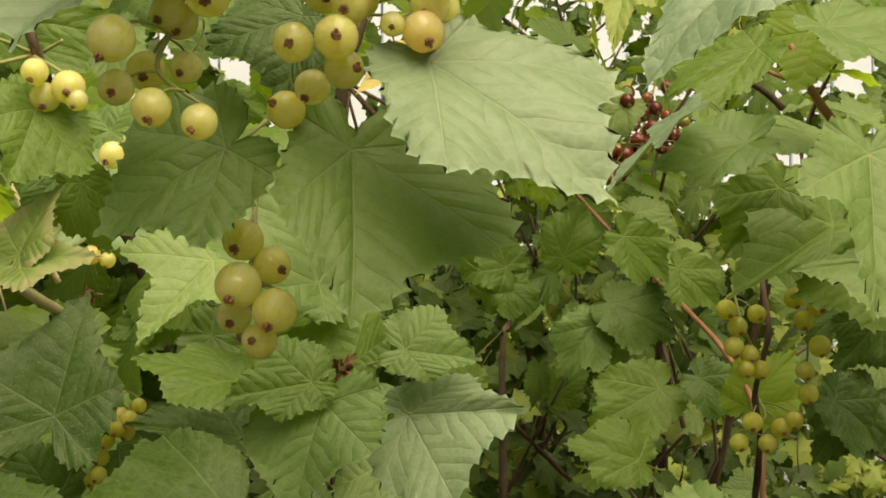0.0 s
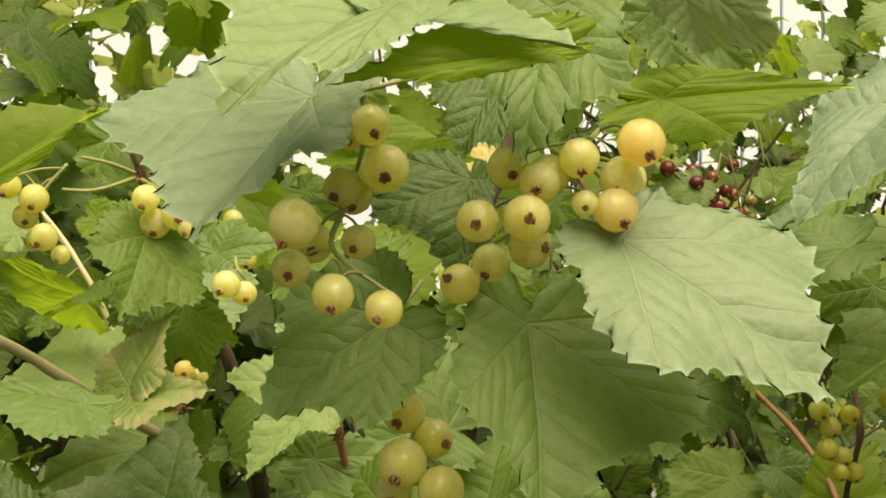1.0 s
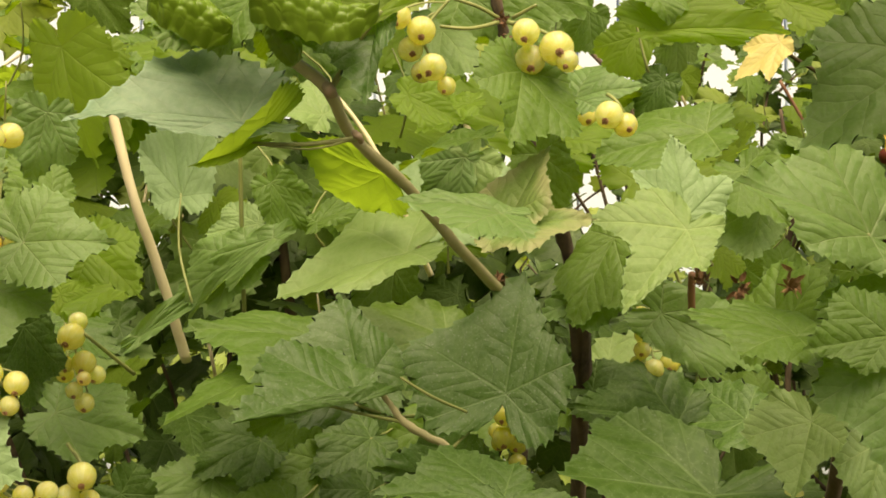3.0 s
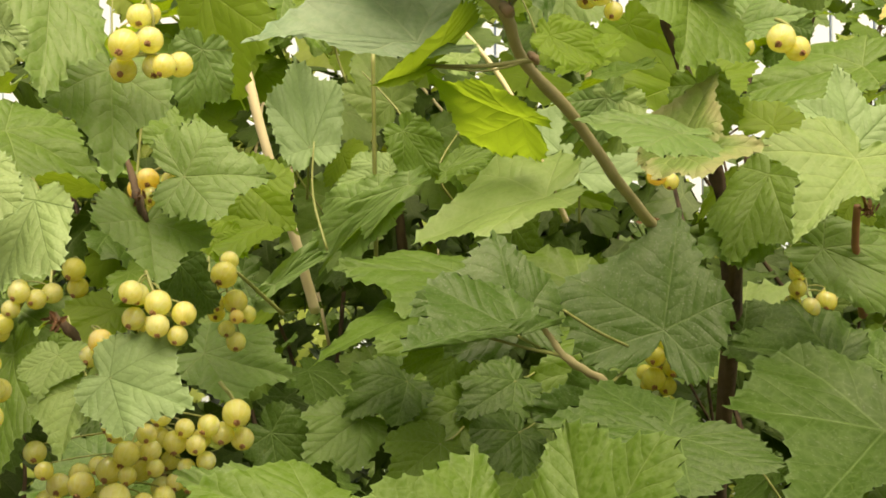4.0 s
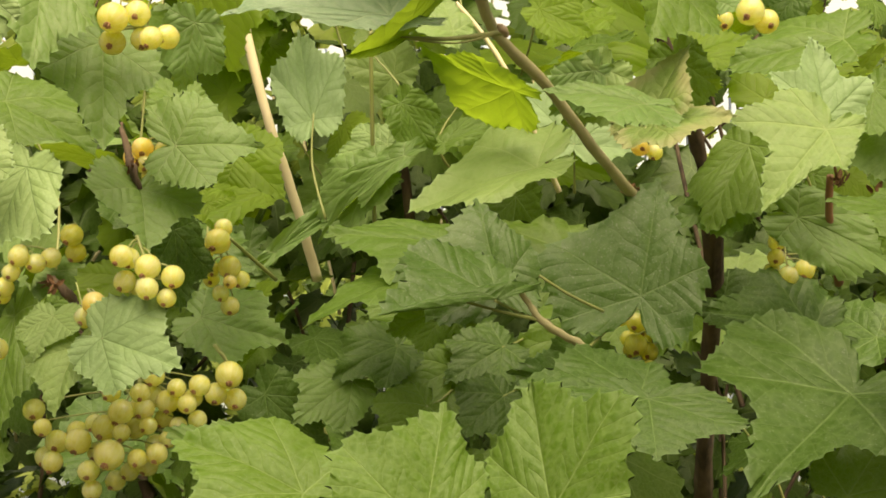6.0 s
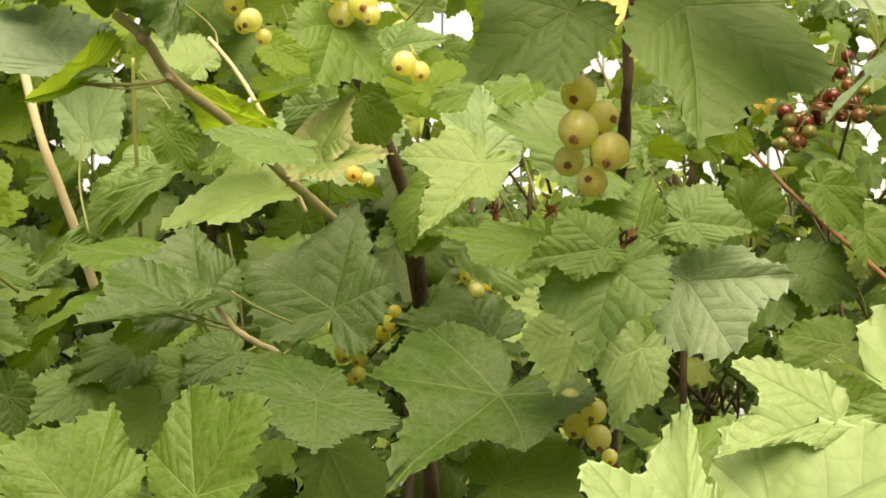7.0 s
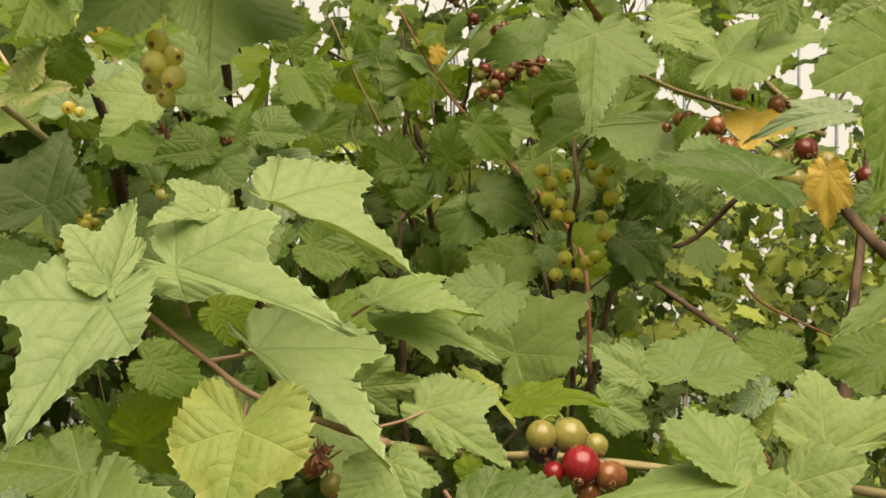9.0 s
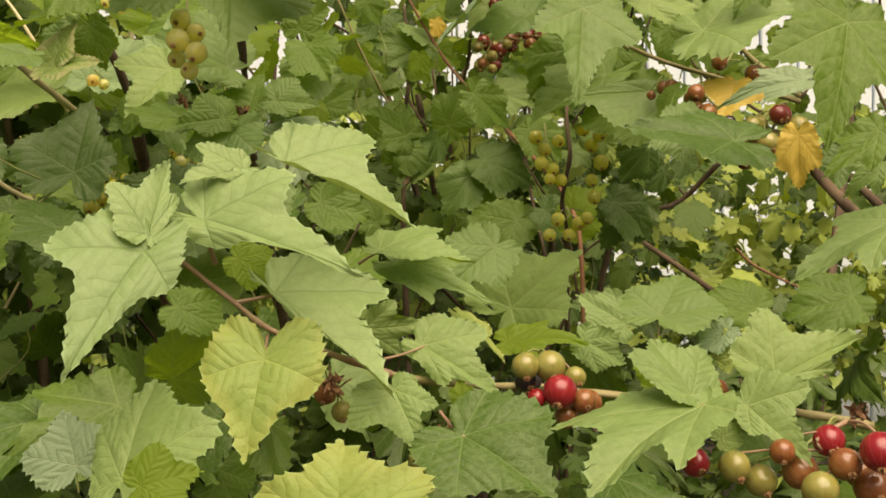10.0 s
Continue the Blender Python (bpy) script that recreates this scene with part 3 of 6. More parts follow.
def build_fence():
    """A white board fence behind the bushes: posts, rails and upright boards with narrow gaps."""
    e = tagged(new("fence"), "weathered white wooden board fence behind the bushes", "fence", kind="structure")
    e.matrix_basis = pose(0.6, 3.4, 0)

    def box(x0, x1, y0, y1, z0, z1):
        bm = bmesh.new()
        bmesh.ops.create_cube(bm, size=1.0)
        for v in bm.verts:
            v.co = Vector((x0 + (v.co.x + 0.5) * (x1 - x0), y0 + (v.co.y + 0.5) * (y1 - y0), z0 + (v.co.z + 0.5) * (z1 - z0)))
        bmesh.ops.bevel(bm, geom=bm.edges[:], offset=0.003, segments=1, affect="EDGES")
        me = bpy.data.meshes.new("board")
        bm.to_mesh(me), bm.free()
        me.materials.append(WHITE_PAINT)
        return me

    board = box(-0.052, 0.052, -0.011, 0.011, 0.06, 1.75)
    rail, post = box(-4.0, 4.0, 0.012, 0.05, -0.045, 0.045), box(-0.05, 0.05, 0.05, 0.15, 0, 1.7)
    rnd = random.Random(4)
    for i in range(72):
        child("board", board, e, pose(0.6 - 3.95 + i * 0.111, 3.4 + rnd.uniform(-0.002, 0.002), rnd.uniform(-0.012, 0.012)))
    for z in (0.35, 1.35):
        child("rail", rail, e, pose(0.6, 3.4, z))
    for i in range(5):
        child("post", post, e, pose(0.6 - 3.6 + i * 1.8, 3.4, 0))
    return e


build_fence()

# ---- the bushes ----
A = bush("white_currant_bush", "leafy white currant bush hung with pale yellow berries", "bush", (-0.25, 0.75, 0))
C = bush("blackcurrant_bush", "blackcurrant bush with pointed pale leaves and ripening berries", "bush", (0.35, 0.45, 0))
R = bush("red_currant_bush", "red currant bush with dark red and green berries behind", "bush", (0.3, 1.15, 0))


# the large leaves, by the ends of their ribs
blade(A, (-0.0026, 0.2444, 0.8391), (0.0310, 0.2297, 0.8112), (0.0013, 0.2247, 0.8130), (0.0350, 0.2489, 0.8345), "round", "grey", stalk=(-0.0045, 0.2579, 0.8468), heel=0.65)
blade(A, (-0.0187, 0.2608, 0.8237), (-0.0174, 0.2415, 0.7891), (-0.0322, 0.2475, 0.8077), (0.0125, 0.2568, 0.8006), "round", "soft", stalk=(-0.0277, 0.2777, 0.8331))
blade(A, (-0.0458, 0.2687, 0.8247), (-0.0712, 0.2611, 0.8061), (-0.0686, 0.2713, 0.8282), (-0.0504, 0.2588, 0.8030), "round", "soft", stalk=(-0.0402, 0.2876, 0.8323))
blade(A, (-0.0298, 0.2698, 0.8526), (-0.0323, 0.2608, 0.8328), (-0.0485, 0.2664, 0.8438), (-0.0256, 0.2629, 0.8378), "round", "dark")
blade(A, (-0.0595, 0.2516, 0.8665), (-0.0752, 0.2274, 0.8369), (-0.0974, 0.2483, 0.8559), (-0.0546, 0.2359, 0.8508), "round", "grey", stalk=(-0.0371, 0.2667, 0.8736))
blade(A, (-0.0148, 0.2468, 0.8818), (-0.0204, 0.2351, 0.8514), (-0.0275, 0.2427, 0.8653), (-0.0036, 0.2367, 0.8629), "round", "soft")
blade(A, (0.0149, 0.3077, 0.8746), (0.0574, 0.3013, 0.8757), (0.0317, 0.3015, 0.8640), (0.0295, 0.3079, 0.8814), "round", "lime")
blade(A, (-0.0391, 0.2232, 0.8797), (-0.0674, 0.2070, 0.8582), (-0.0750, 0.2258, 0.8789), (-0.0491, 0.2071, 0.8614), "round", "pale")
blade(A, (-0.0426, 0.2166, 0.8733), (-0.0113, 0.2148, 0.8662), (-0.0179, 0.2196, 0.8692), (-0.0258, 0.2297, 0.8813), "round", "pale")
blade(A, (-0.0183, 0.2212, 0.8691), (-0.0525, 0.2175, 0.8630), (-0.0373, 0.2213, 0.8721), (-0.0372, 0.2177, 0.8617), "round", "lime")
blade(A, (0.0838, 0.3489, 0.8794), (0.0516, 0.3378, 0.8463), (0.0623, 0.3585, 0.8736), (0.0855, 0.3291, 0.8619), "round", "grey")
blade(A, (-0.0775, 0.4207, 0.7996), (-0.0988, 0.4038, 0.7724), (-0.1085, 0.4183, 0.8022), (-0.0732, 0.4128, 0.7837), "maple", "light", stalk=(-0.0727, 0.4299, 0.7823), bark="red")
blade(A, (-0.0768, 0.4285, 0.8037), (-0.0812, 0.4407, 0.8323), (-0.0619, 0.4399, 0.8175), (-0.0947, 0.4305, 0.8203), "maple", "pale")
blade(A, (-0.0358, 0.3562, 0.7939), (-0.0710, 0.3509, 0.8085), (-0.0505, 0.3655, 0.8229), (-0.0575, 0.3461, 0.7902), "round", "soft", stalk=(-0.0247, 0.3717, 0.7949))
blade(A, (-0.0261, 0.3527, 0.7717), (-0.0197, 0.3648, 0.7928), (-0.0148, 0.3560, 0.7792), (-0.0472, 0.3595, 0.7785), "round", "mid")
blade(A, (-0.0108, 0.3428, 0.7762), (0.0098, 0.3410, 0.7737), (-0.0024, 0.3385, 0.7678), (-0.0004, 0.3475, 0.7866), "round", "soft", stalk=(-0.0281, 0.3577, 0.7700))
blade(A, (-0.0100, 0.3458, 0.7585), (0.0219, 0.3437, 0.7601), (0.0041, 0.3345, 0.7363), (0.0077, 0.3491, 0.7686), "round", "grey", stalk=(-0.0277, 0.3527, 0.7700))
blade(A, (-0.0322, 0.3395, 0.7622), (-0.0396, 0.3278, 0.7355), (-0.0546, 0.3385, 0.7494), (-0.0185, 0.3295, 0.7490), "round", "soft", stalk=(-0.0277, 0.3527, 0.7700))
blade(A, (-0.0357, 0.3392, 0.7679), (-0.0578, 0.3356, 0.7639), (-0.0500, 0.3430, 0.7780), (-0.0452, 0.3336, 0.7581), "round", "mid", stalk=(-0.0308, 0.3594, 0.7702))
blade(A, (-0.0568, 0.3482, 0.7676), (-0.0864, 0.3498, 0.7728), (-0.0694, 0.3580, 0.7751), (-0.0746, 0.3356, 0.7622), "round", "mid")
blade(A, (-0.0547, 0.3916, 0.7655), (-0.0513, 0.4040, 0.7900), (-0.0403, 0.3909, 0.7855), (-0.0635, 0.4060, 0.7753), "round", "mid")
blade(A, (-0.1366, 0.4403, 0.7455), (-0.1303, 0.4609, 0.7872), (-0.1142, 0.4484, 0.7561), (-0.1679, 0.4447, 0.7639), "round", "dusty", stalk=(-0.1427, 0.4678, 0.7360))
blade(A, (-0.1810, 0.4012, 0.7450), (-0.2136, 0.3759, 0.7407), (-0.2123, 0.3993, 0.7607), (-0.1930, 0.3972, 0.7478), "round", "dusty", stalk=(-0.1703, 0.4631, 0.7357))
blade(A, (-0.1833, 0.4242, 0.7477), (-0.1936, 0.4391, 0.7791), (-0.1741, 0.4356, 0.7641), (-0.2177, 0.4211, 0.7570), "round", "dusty")
blade(A, (-0.2059, 0.4615, 0.7633), (-0.2523, 0.4523, 0.7656), (-0.2368, 0.4675, 0.7731), (-0.2264, 0.4365, 0.7482), "round", "mid")
blade(A, (-0.1661, 0.3459, 0.8547), (-0.1675, 0.3327, 0.8274), (-0.1878, 0.3410, 0.8447), (-0.1613, 0.3415, 0.8458), "round", "dusty", stalk=(-0.1782, 0.3414, 0.8326))
blade(A, (-0.2003, 0.3449, 0.8196), (-0.2123, 0.3266, 0.8111), (-0.1923, 0.3300, 0.8316), (-0.2050, 0.3324, 0.8136), "round", "lime", stalk=(-0.1726, 0.3523, 0.8216))
blade(A, (-0.2026, 0.3405, 0.8248), (-0.2458, 0.3263, 0.8241), (-0.2263, 0.3487, 0.8444), (-0.2185, 0.3301, 0.8189), "round", "grey")
blade(A, (-0.0787, 0.5146, 0.8844), (-0.0265, 0.5168, 0.8838), (-0.0446, 0.5134, 0.8774), (-0.0567, 0.5211, 0.9008), "round", "lime")
blade(A, (-0.1293, 0.3991, 0.8476), (-0.1329, 0.3829, 0.8214), (-0.1431, 0.3869, 0.8415), (-0.1137, 0.3975, 0.8252), "round", "mid")
blade(A, (-0.1127, 0.4247, 0.8431), (-0.0897, 0.4226, 0.8467), (-0.1037, 0.4193, 0.8373), (-0.1049, 0.4300, 0.8541), "round", "soft")
blade(A, (-0.1658, 0.3410, 0.8538), (-0.1297, 0.3590, 0.8803), (-0.1418, 0.3508, 0.8661), (-0.1822, 0.3470, 0.8788), "round", "lime")
blade(A, (-0.1325, 0.3935, 0.8021), (-0.1205, 0.4012, 0.8251), (-0.1188, 0.3908, 0.8086), (-0.1399, 0.4031, 0.8126), "round", "scorched")
blade(A, (-0.1334, 0.3935, 0.7992), (-0.1062, 0.3906, 0.8017), (-0.1229, 0.3799, 0.7911), (-0.1189, 0.3983, 0.8046), "round", "scorched")
blade(A, (-0.1334, 0.3516, 0.8004), (-0.1628, 0.3467, 0.8045), (-0.1487, 0.3550, 0.8051), (-0.1454, 0.3354, 0.7936), "round", "soft")
blade(A, (-0.1829, 0.5404, 0.7974), (-0.2393, 0.5316, 0.7767), (-0.2161, 0.5626, 0.8076), (-0.2085, 0.5214, 0.7766), "round", "light")
blade(A, (-0.0633, 0.4877, 0.8398), (-0.1065, 0.4880, 0.8287), (-0.0896, 0.5031, 0.8467), (-0.0895, 0.4720, 0.8185), "round", "mid")
blade(A, (-0.0984, 0.4739, 0.7998), (-0.1137, 0.4641, 0.7679), (-0.1207, 0.4734, 0.7802), (-0.0923, 0.4583, 0.7723), "round", "mid")
blade(A, (-0.0764, 0.4691, 0.7331), (-0.1170, 0.4559, 0.7389), (-0.0963, 0.4778, 0.7533), (-0.0897, 0.4588, 0.7285), "round", "dark")
# dark green chosen to paint in the shade low in the bush
blade(A, (-0.0705, 0.4182, 0.7153), (-0.1051, 0.3748, 0.6863), (-0.1213, 0.4153, 0.7190), (-0.0580, 0.3960, 0.6974), "maple", "dark", heel=1.35)
blade(A, (-0.0420, 0.4065, 0.7399), (-0.0502, 0.3925, 0.7175), (-0.0623, 0.4062, 0.7332), (-0.0342, 0.3993, 0.7324), "round", "light")
blade(A, (-0.0204, 0.4101, 0.7338), (-0.0310, 0.3962, 0.7062), (-0.0369, 0.4038, 0.7248), (-0.0147, 0.4024, 0.7148), "round", "light")
blade(A, (-0.3108, 0.3514, 0.8477), (-0.3060, 0.3361, 0.8108), (-0.3243, 0.3345, 0.8317), (-0.2949, 0.3496, 0.8224), "round", "soft")
blade(A, (-0.3015, 0.3721, 0.8259), (-0.2946, 0.3579, 0.7912), (-0.3167, 0.3585, 0.8132), (-0.2834, 0.3731, 0.8110), "round", "soft")
blade(A, (-0.3502, 0.3995, 0.8119), (-0.3170, 0.4024, 0.7929), (-0.3373, 0.3876, 0.7929), (-0.3298, 0.4145, 0.8120), "round", "mid")
blade(A, (-0.3183, 0.3207, 0.7898), (-0.3154, 0.3111, 0.7679), (-0.3297, 0.3128, 0.7790), (-0.3032, 0.3195, 0.7791), "round", "pale")
blade(A, (-0.3084, 0.3378, 0.7842), (-0.3142, 0.3267, 0.7586), (-0.3288, 0.3316, 0.7679), (-0.2976, 0.3279, 0.7623), "round", "pale")
blade(A, (-0.3137, 0.2906, 0.8124), (-0.3034, 0.2879, 0.7976), (-0.3147, 0.2828, 0.7979), (-0.2987, 0.2938, 0.8044), "round", "pale")
blade(A, (-0.2892, 0.4003, 0.7958), (-0.2607, 0.4074, 0.7959), (-0.2739, 0.3969, 0.7808), (-0.2811, 0.4104, 0.8128), "round", "soft", stalk=(-0.3018, 0.4034, 0.7899))
blade(A, (-0.2753, 0.4231, 0.7948), (-0.2567, 0.4207, 0.7780), (-0.2769, 0.4187, 0.7821), (-0.2594, 0.4263, 0.7967), "round", "lime")
blade(A, (-0.3009, 0.3987, 0.7813), (-0.2924, 0.3861, 0.7607), (-0.3129, 0.3864, 0.7785), (-0.2827, 0.4048, 0.7728), "round", "soft")
blade(A, (-0.3014, 0.3713, 0.7333), (-0.2744, 0.3693, 0.7245), (-0.2910, 0.3640, 0.7161), (-0.2820, 0.3776, 0.7432), "round", "pale", stalk=(-0.3159, 0.3870, 0.7356))
blade(A, (-0.3127, 0.3775, 0.7302), (-0.3152, 0.3672, 0.7091), (-0.3284, 0.3738, 0.7226), (-0.3048, 0.3731, 0.7213), "round", "light")
blade(A, (-0.3225, 0.3807, 0.7395), (-0.3249, 0.3722, 0.7259), (-0.3339, 0.3766, 0.7327), (-0.3128, 0.3765, 0.7328), "round", "light")
blade(A, (-0.3528, 0.4110, 0.7379), (-0.3452, 0.3906, 0.6965), (-0.3641, 0.4055, 0.7080), (-0.3352, 0.3925, 0.7136), "round", "mid")
# low leaves in deeper greens, with their shade put into the colour
blade(A, (-0.2284, 0.3456, 0.6921), (-0.2675, 0.3463, 0.7058), (-0.2457, 0.3609, 0.7099), (-0.2561, 0.3309, 0.6897), "round", "mid")
blade(A, (-0.1904, 0.3267, 0.6866), (-0.1876, 0.3444, 0.7190), (-0.1760, 0.3407, 0.7014), (-0.2136, 0.3285, 0.7106), "round", "mid")
blade(A, (-0.1572, 0.3321, 0.6924), (-0.1644, 0.3512, 0.7243), (-0.1378, 0.3391, 0.7231), (-0.1759, 0.3468, 0.7054), "round", "mid")
blade(A, (-0.1363, 0.4091, 0.7143), (-0.1751, 0.4000, 0.7175), (-0.1605, 0.4214, 0.7279), (-0.1568, 0.3919, 0.7084), "round", "dark")
blade(A, (-0.1333, 0.3943, 0.7153), (-0.1307, 0.3780, 0.6992), (-0.1565, 0.3798, 0.7093), (-0.1053, 0.3892, 0.7053), "round", "dark")
blade(A, (-0.2189, 0.4441, 0.7505), (-0.2555, 0.4338, 0.7337), (-0.2394, 0.4577, 0.7483), (-0.2291, 0.4241, 0.7396), "round", "mid")
blade(A, (-0.1915, 0.5282, 0.8296), (-0.2330, 0.5274, 0.8504), (-0.2101, 0.5187, 0.8458), (-0.2171, 0.5477, 0.8257), "round", "lime")
# the next two are pale to paint in the light that falls on them
blade(A, (-0.3059, 0.6200, 0.8292), (-0.3182, 0.6371, 0.8766), (-0.2958, 0.6368, 0.8656), (-0.3300, 0.6258, 0.8563), "round", "pale", stalk=(-0.3124, 0.6398, 0.8054))
blade(A, (-0.1714, 0.6031, 0.8130), (-0.1684, 0.6226, 0.8549), (-0.1350, 0.6181, 0.8397), (-0.2005, 0.6150, 0.8452), "round", "pale", stalk=(-0.1719, 0.6138, 0.7904))
blade(C, (-0.0299, 0.1428, 0.7114), (-0.0497, 0.1170, 0.6728), (-0.0620, 0.1391, 0.7123), (-0.0191, 0.1363, 0.6984), "maple", "pale", stalk=(-0.0255, 0.1790, 0.7056), bark="pink", heel=0.8)
blade(C, (-0.0292, 0.1460, 0.7168), (-0.0264, 0.1677, 0.7414), (-0.0215, 0.1593, 0.7283), (-0.0443, 0.1522, 0.7335), "maple", "pale", heel=0.8)
blade(C, (-0.0020, 0.1720, 0.7384), (-0.0225, 0.1618, 0.7331), (-0.0189, 0.1740, 0.7468), (-0.0070, 0.1662, 0.7335), "maple", "pale", heel=0.8)
blade(C, (-0.0135, 0.1610, 0.7214), (0.0406, 0.1370, 0.7037), (-0.0096, 0.1520, 0.7114), (0.0174, 0.1675, 0.7362), "maple", "pale", stalk=(-0.0120, 0.1720, 0.7060), bark="pink", heel=0.8)
blade(C, (0.0110, 0.1864, 0.7408), (0.0579, 0.1840, 0.7166), (0.0214, 0.1826, 0.7330), (0.0428, 0.2092, 0.7481), "maple", "pale", stalk=(0.0040, 0.1900, 0.7220), bark="pink", heel=0.8)
blade(C, (0.0062, 0.1912, 0.6943), (0.0497, 0.1645, 0.6582), (0.0193, 0.1769, 0.6785), (0.0492, 0.1995, 0.6919), "maple", "pale", stalk=(-0.0079, 0.1883, 0.6908), bark="pink", heel=0.8)
blade(C, (0.0079, 0.1476, 0.6753), (0.0028, 0.1317, 0.6444), (-0.0129, 0.1465, 0.6672), (0.0266, 0.1400, 0.6667), "round", "turning", stalk=(0.0058, 0.1728, 0.6808), bark="pink")
blade(C, (-0.0357, 0.1322, 0.6393), (-0.0292, 0.1535, 0.6682), (-0.0061, 0.1350, 0.6592), (-0.0442, 0.1487, 0.6535), "round", "light")
blade(C, (-0.0557, 0.1526, 0.6397), (-0.0622, 0.1609, 0.6567), (-0.0474, 0.1589, 0.6523), (-0.0740, 0.1541, 0.6433), "round", "grey", stalk=(-0.0550, 0.1523, 0.6306))
blade(C, (0.0368, 0.0808, 0.6328), (0.0361, 0.0938, 0.6589), (0.0611, 0.0884, 0.6522), (0.0147, 0.0901, 0.6482), "round", "turning")
blade(C, (0.0727, 0.1359, 0.6517), (0.1007, 0.1178, 0.6360), (0.0713, 0.1202, 0.6343), (0.1031, 0.1364, 0.6568), "round", "dark", stalk=(0.0655, 0.1512, 0.6570), bark="pink")
blade(C, (0.1540, 0.1539, 0.6582), (0.1117, 0.1288, 0.6351), (0.1020, 0.1622, 0.6473), (0.1396, 0.1213, 0.6397), "maple", "light", stalk=(0.1605, 0.1596, 0.6547), bark="pink")
blade(C, (0.1507, 0.1570, 0.6608), (0.1384, 0.1684, 0.6788), (0.1557, 0.1722, 0.6753), (0.1289, 0.1604, 0.6750), "round", "light")
blade(C, (0.1724, 0.1694, 0.6552), (0.1905, 0.1542, 0.6369), (0.1725, 0.1638, 0.6444), (0.1950, 0.1660, 0.6626), "maple", "light", stalk=(0.1750, 0.1896, 0.6615), bark="pink")
blade(C, (0.1850, 0.1794, 0.6628), (0.2206, 0.1888, 0.6780), (0.2073, 0.1810, 0.6654), (0.1845, 0.1940, 0.6869), "maple", "light")
blade(C, (0.1571, 0.2503, 0.6792), (0.1702, 0.2661, 0.6954), (0.1835, 0.2494, 0.6832), (0.1469, 0.2637, 0.6888), "round", "soft", stalk=(0.1560, 0.2500, 0.6668), bark="pink")
blade(C, (0.1158, 0.5536, 0.6578), (0.1607, 0.5410, 0.6954), (0.1552, 0.5260, 0.6573), (0.1128, 0.5745, 0.6960), "round", "light")
blade(C, (0.0435, 0.2099, 0.7089), (0.0795, 0.2009, 0.7040), (0.0623, 0.1968, 0.7031), (0.0690, 0.2230, 0.7158), "maple", "light", stalk=(0.0353, 0.2130, 0.7035), bark="pink")
blade(C, (0.0596, 0.1918, 0.6745), (0.0877, 0.1814, 0.6560), (0.0680, 0.1826, 0.6592), (0.0853, 0.1953, 0.6789), "maple", "light", stalk=(0.0449, 0.1819, 0.6707), bark="pink")
blade(C, (0.0494, 0.1765, 0.6607), (0.0595, 0.1660, 0.6403), (0.0340, 0.1701, 0.6470), (0.0653, 0.1731, 0.6547), "maple", "light")
blade(C, (0.1512, 0.4549, 0.8375), (0.1438, 0.4274, 0.7803), (0.1209, 0.4447, 0.8217), (0.1823, 0.4456, 0.8120), "maple", "soft", stalk=(0.1831, 0.4940, 0.8190), heel=0.75)
blade(C, (0.2349, 0.2525, 0.7995), (0.2191, 0.2280, 0.7459), (0.1980, 0.2435, 0.7825), (0.2496, 0.2384, 0.7658), "maple", "mid")
blade(C, (0.2275, 0.4116, 0.7589), (0.1668, 0.4106, 0.7660), (0.2038, 0.4304, 0.7751), (0.2007, 0.3865, 0.7444), "round", "dark")
blade(C, (0.2554, 0.2499, 0.7181), (0.2109, 0.2530, 0.6933), (0.2359, 0.2687, 0.7144), (0.2364, 0.2290, 0.6979), "maple", "light")
blade(C, (0.2332, 0.5137, 0.8322), (0.2924, 0.4950, 0.8446), (0.2549, 0.4820, 0.8154), (0.2659, 0.5250, 0.8573), "round", "light")
blade(R, (0.1212, 0.4952, 0.8821), (0.0851, 0.4966, 0.8609), (0.0919, 0.5101, 0.8766), (0.1004, 0.4800, 0.8550), "round", "mid")
blade(R, (0.1306, 0.5533, 0.8494), (0.0857, 0.5585, 0.8357), (0.1121, 0.5724, 0.8580), (0.1083, 0.5406, 0.8298), "round", "soft")
blade(R, (0.1857, 0.6085, 0.8145), (0.1315, 0.5907, 0.7794), (0.1421, 0.6137, 0.8257), (0.1759, 0.5982, 0.7943), "round", "mid")
blade(A, (-0.0210, 0.5743, 0.8912), (-0.0417, 0.5740, 0.8722), (-0.0372, 0.5816, 0.8905), (-0.0274, 0.5668, 0.8711), "maple", "straw")
blade(A, (-0.0179, 0.5837, 0.9123), (0.0121, 0.5857, 0.9044), (-0.0027, 0.5805, 0.8959), (0.0019, 0.5890, 0.9183), "round", "lime")
blade(R, (0.1079, 0.5386, 0.8638), (0.0684, 0.5402, 0.8290), (0.0904, 0.5648, 0.8542), (0.0876, 0.5209, 0.8437), "maple", "grey")
blade(C, (0.1522, 0.5085, 0.8924), (0.1915, 0.4846, 0.8625), (0.1556, 0.4870, 0.8719), (0.1935, 0.5155, 0.8919), "maple", "soft")
blade(C, (0.2051, 0.5502, 0.7983), (0.1518, 0.5559, 0.7939), (0.1826, 0.5589, 0.8036), (0.1785, 0.5354, 0.7731), "round", "light")
blade(C, (0.2114, 0.4505, 0.7694), (0.1858, 0.4424, 0.7566), (0.1947, 0.4521, 0.7780), (0.2013, 0.4405, 0.7471), "round", "soft")
blade(A, (-0.3049, 0.4668, 0.8729), (-0.2914, 0.4710, 0.8275), (-0.3121, 0.4747, 0.8445), (-0.2737, 0.4613, 0.8506), "round", "lime")
blade(C, (0.1609, 0.5473, 0.8978), (0.1479, 0.5400, 0.8688), (0.1343, 0.5522, 0.8925), (0.1802, 0.5380, 0.8865), "round", "lime")
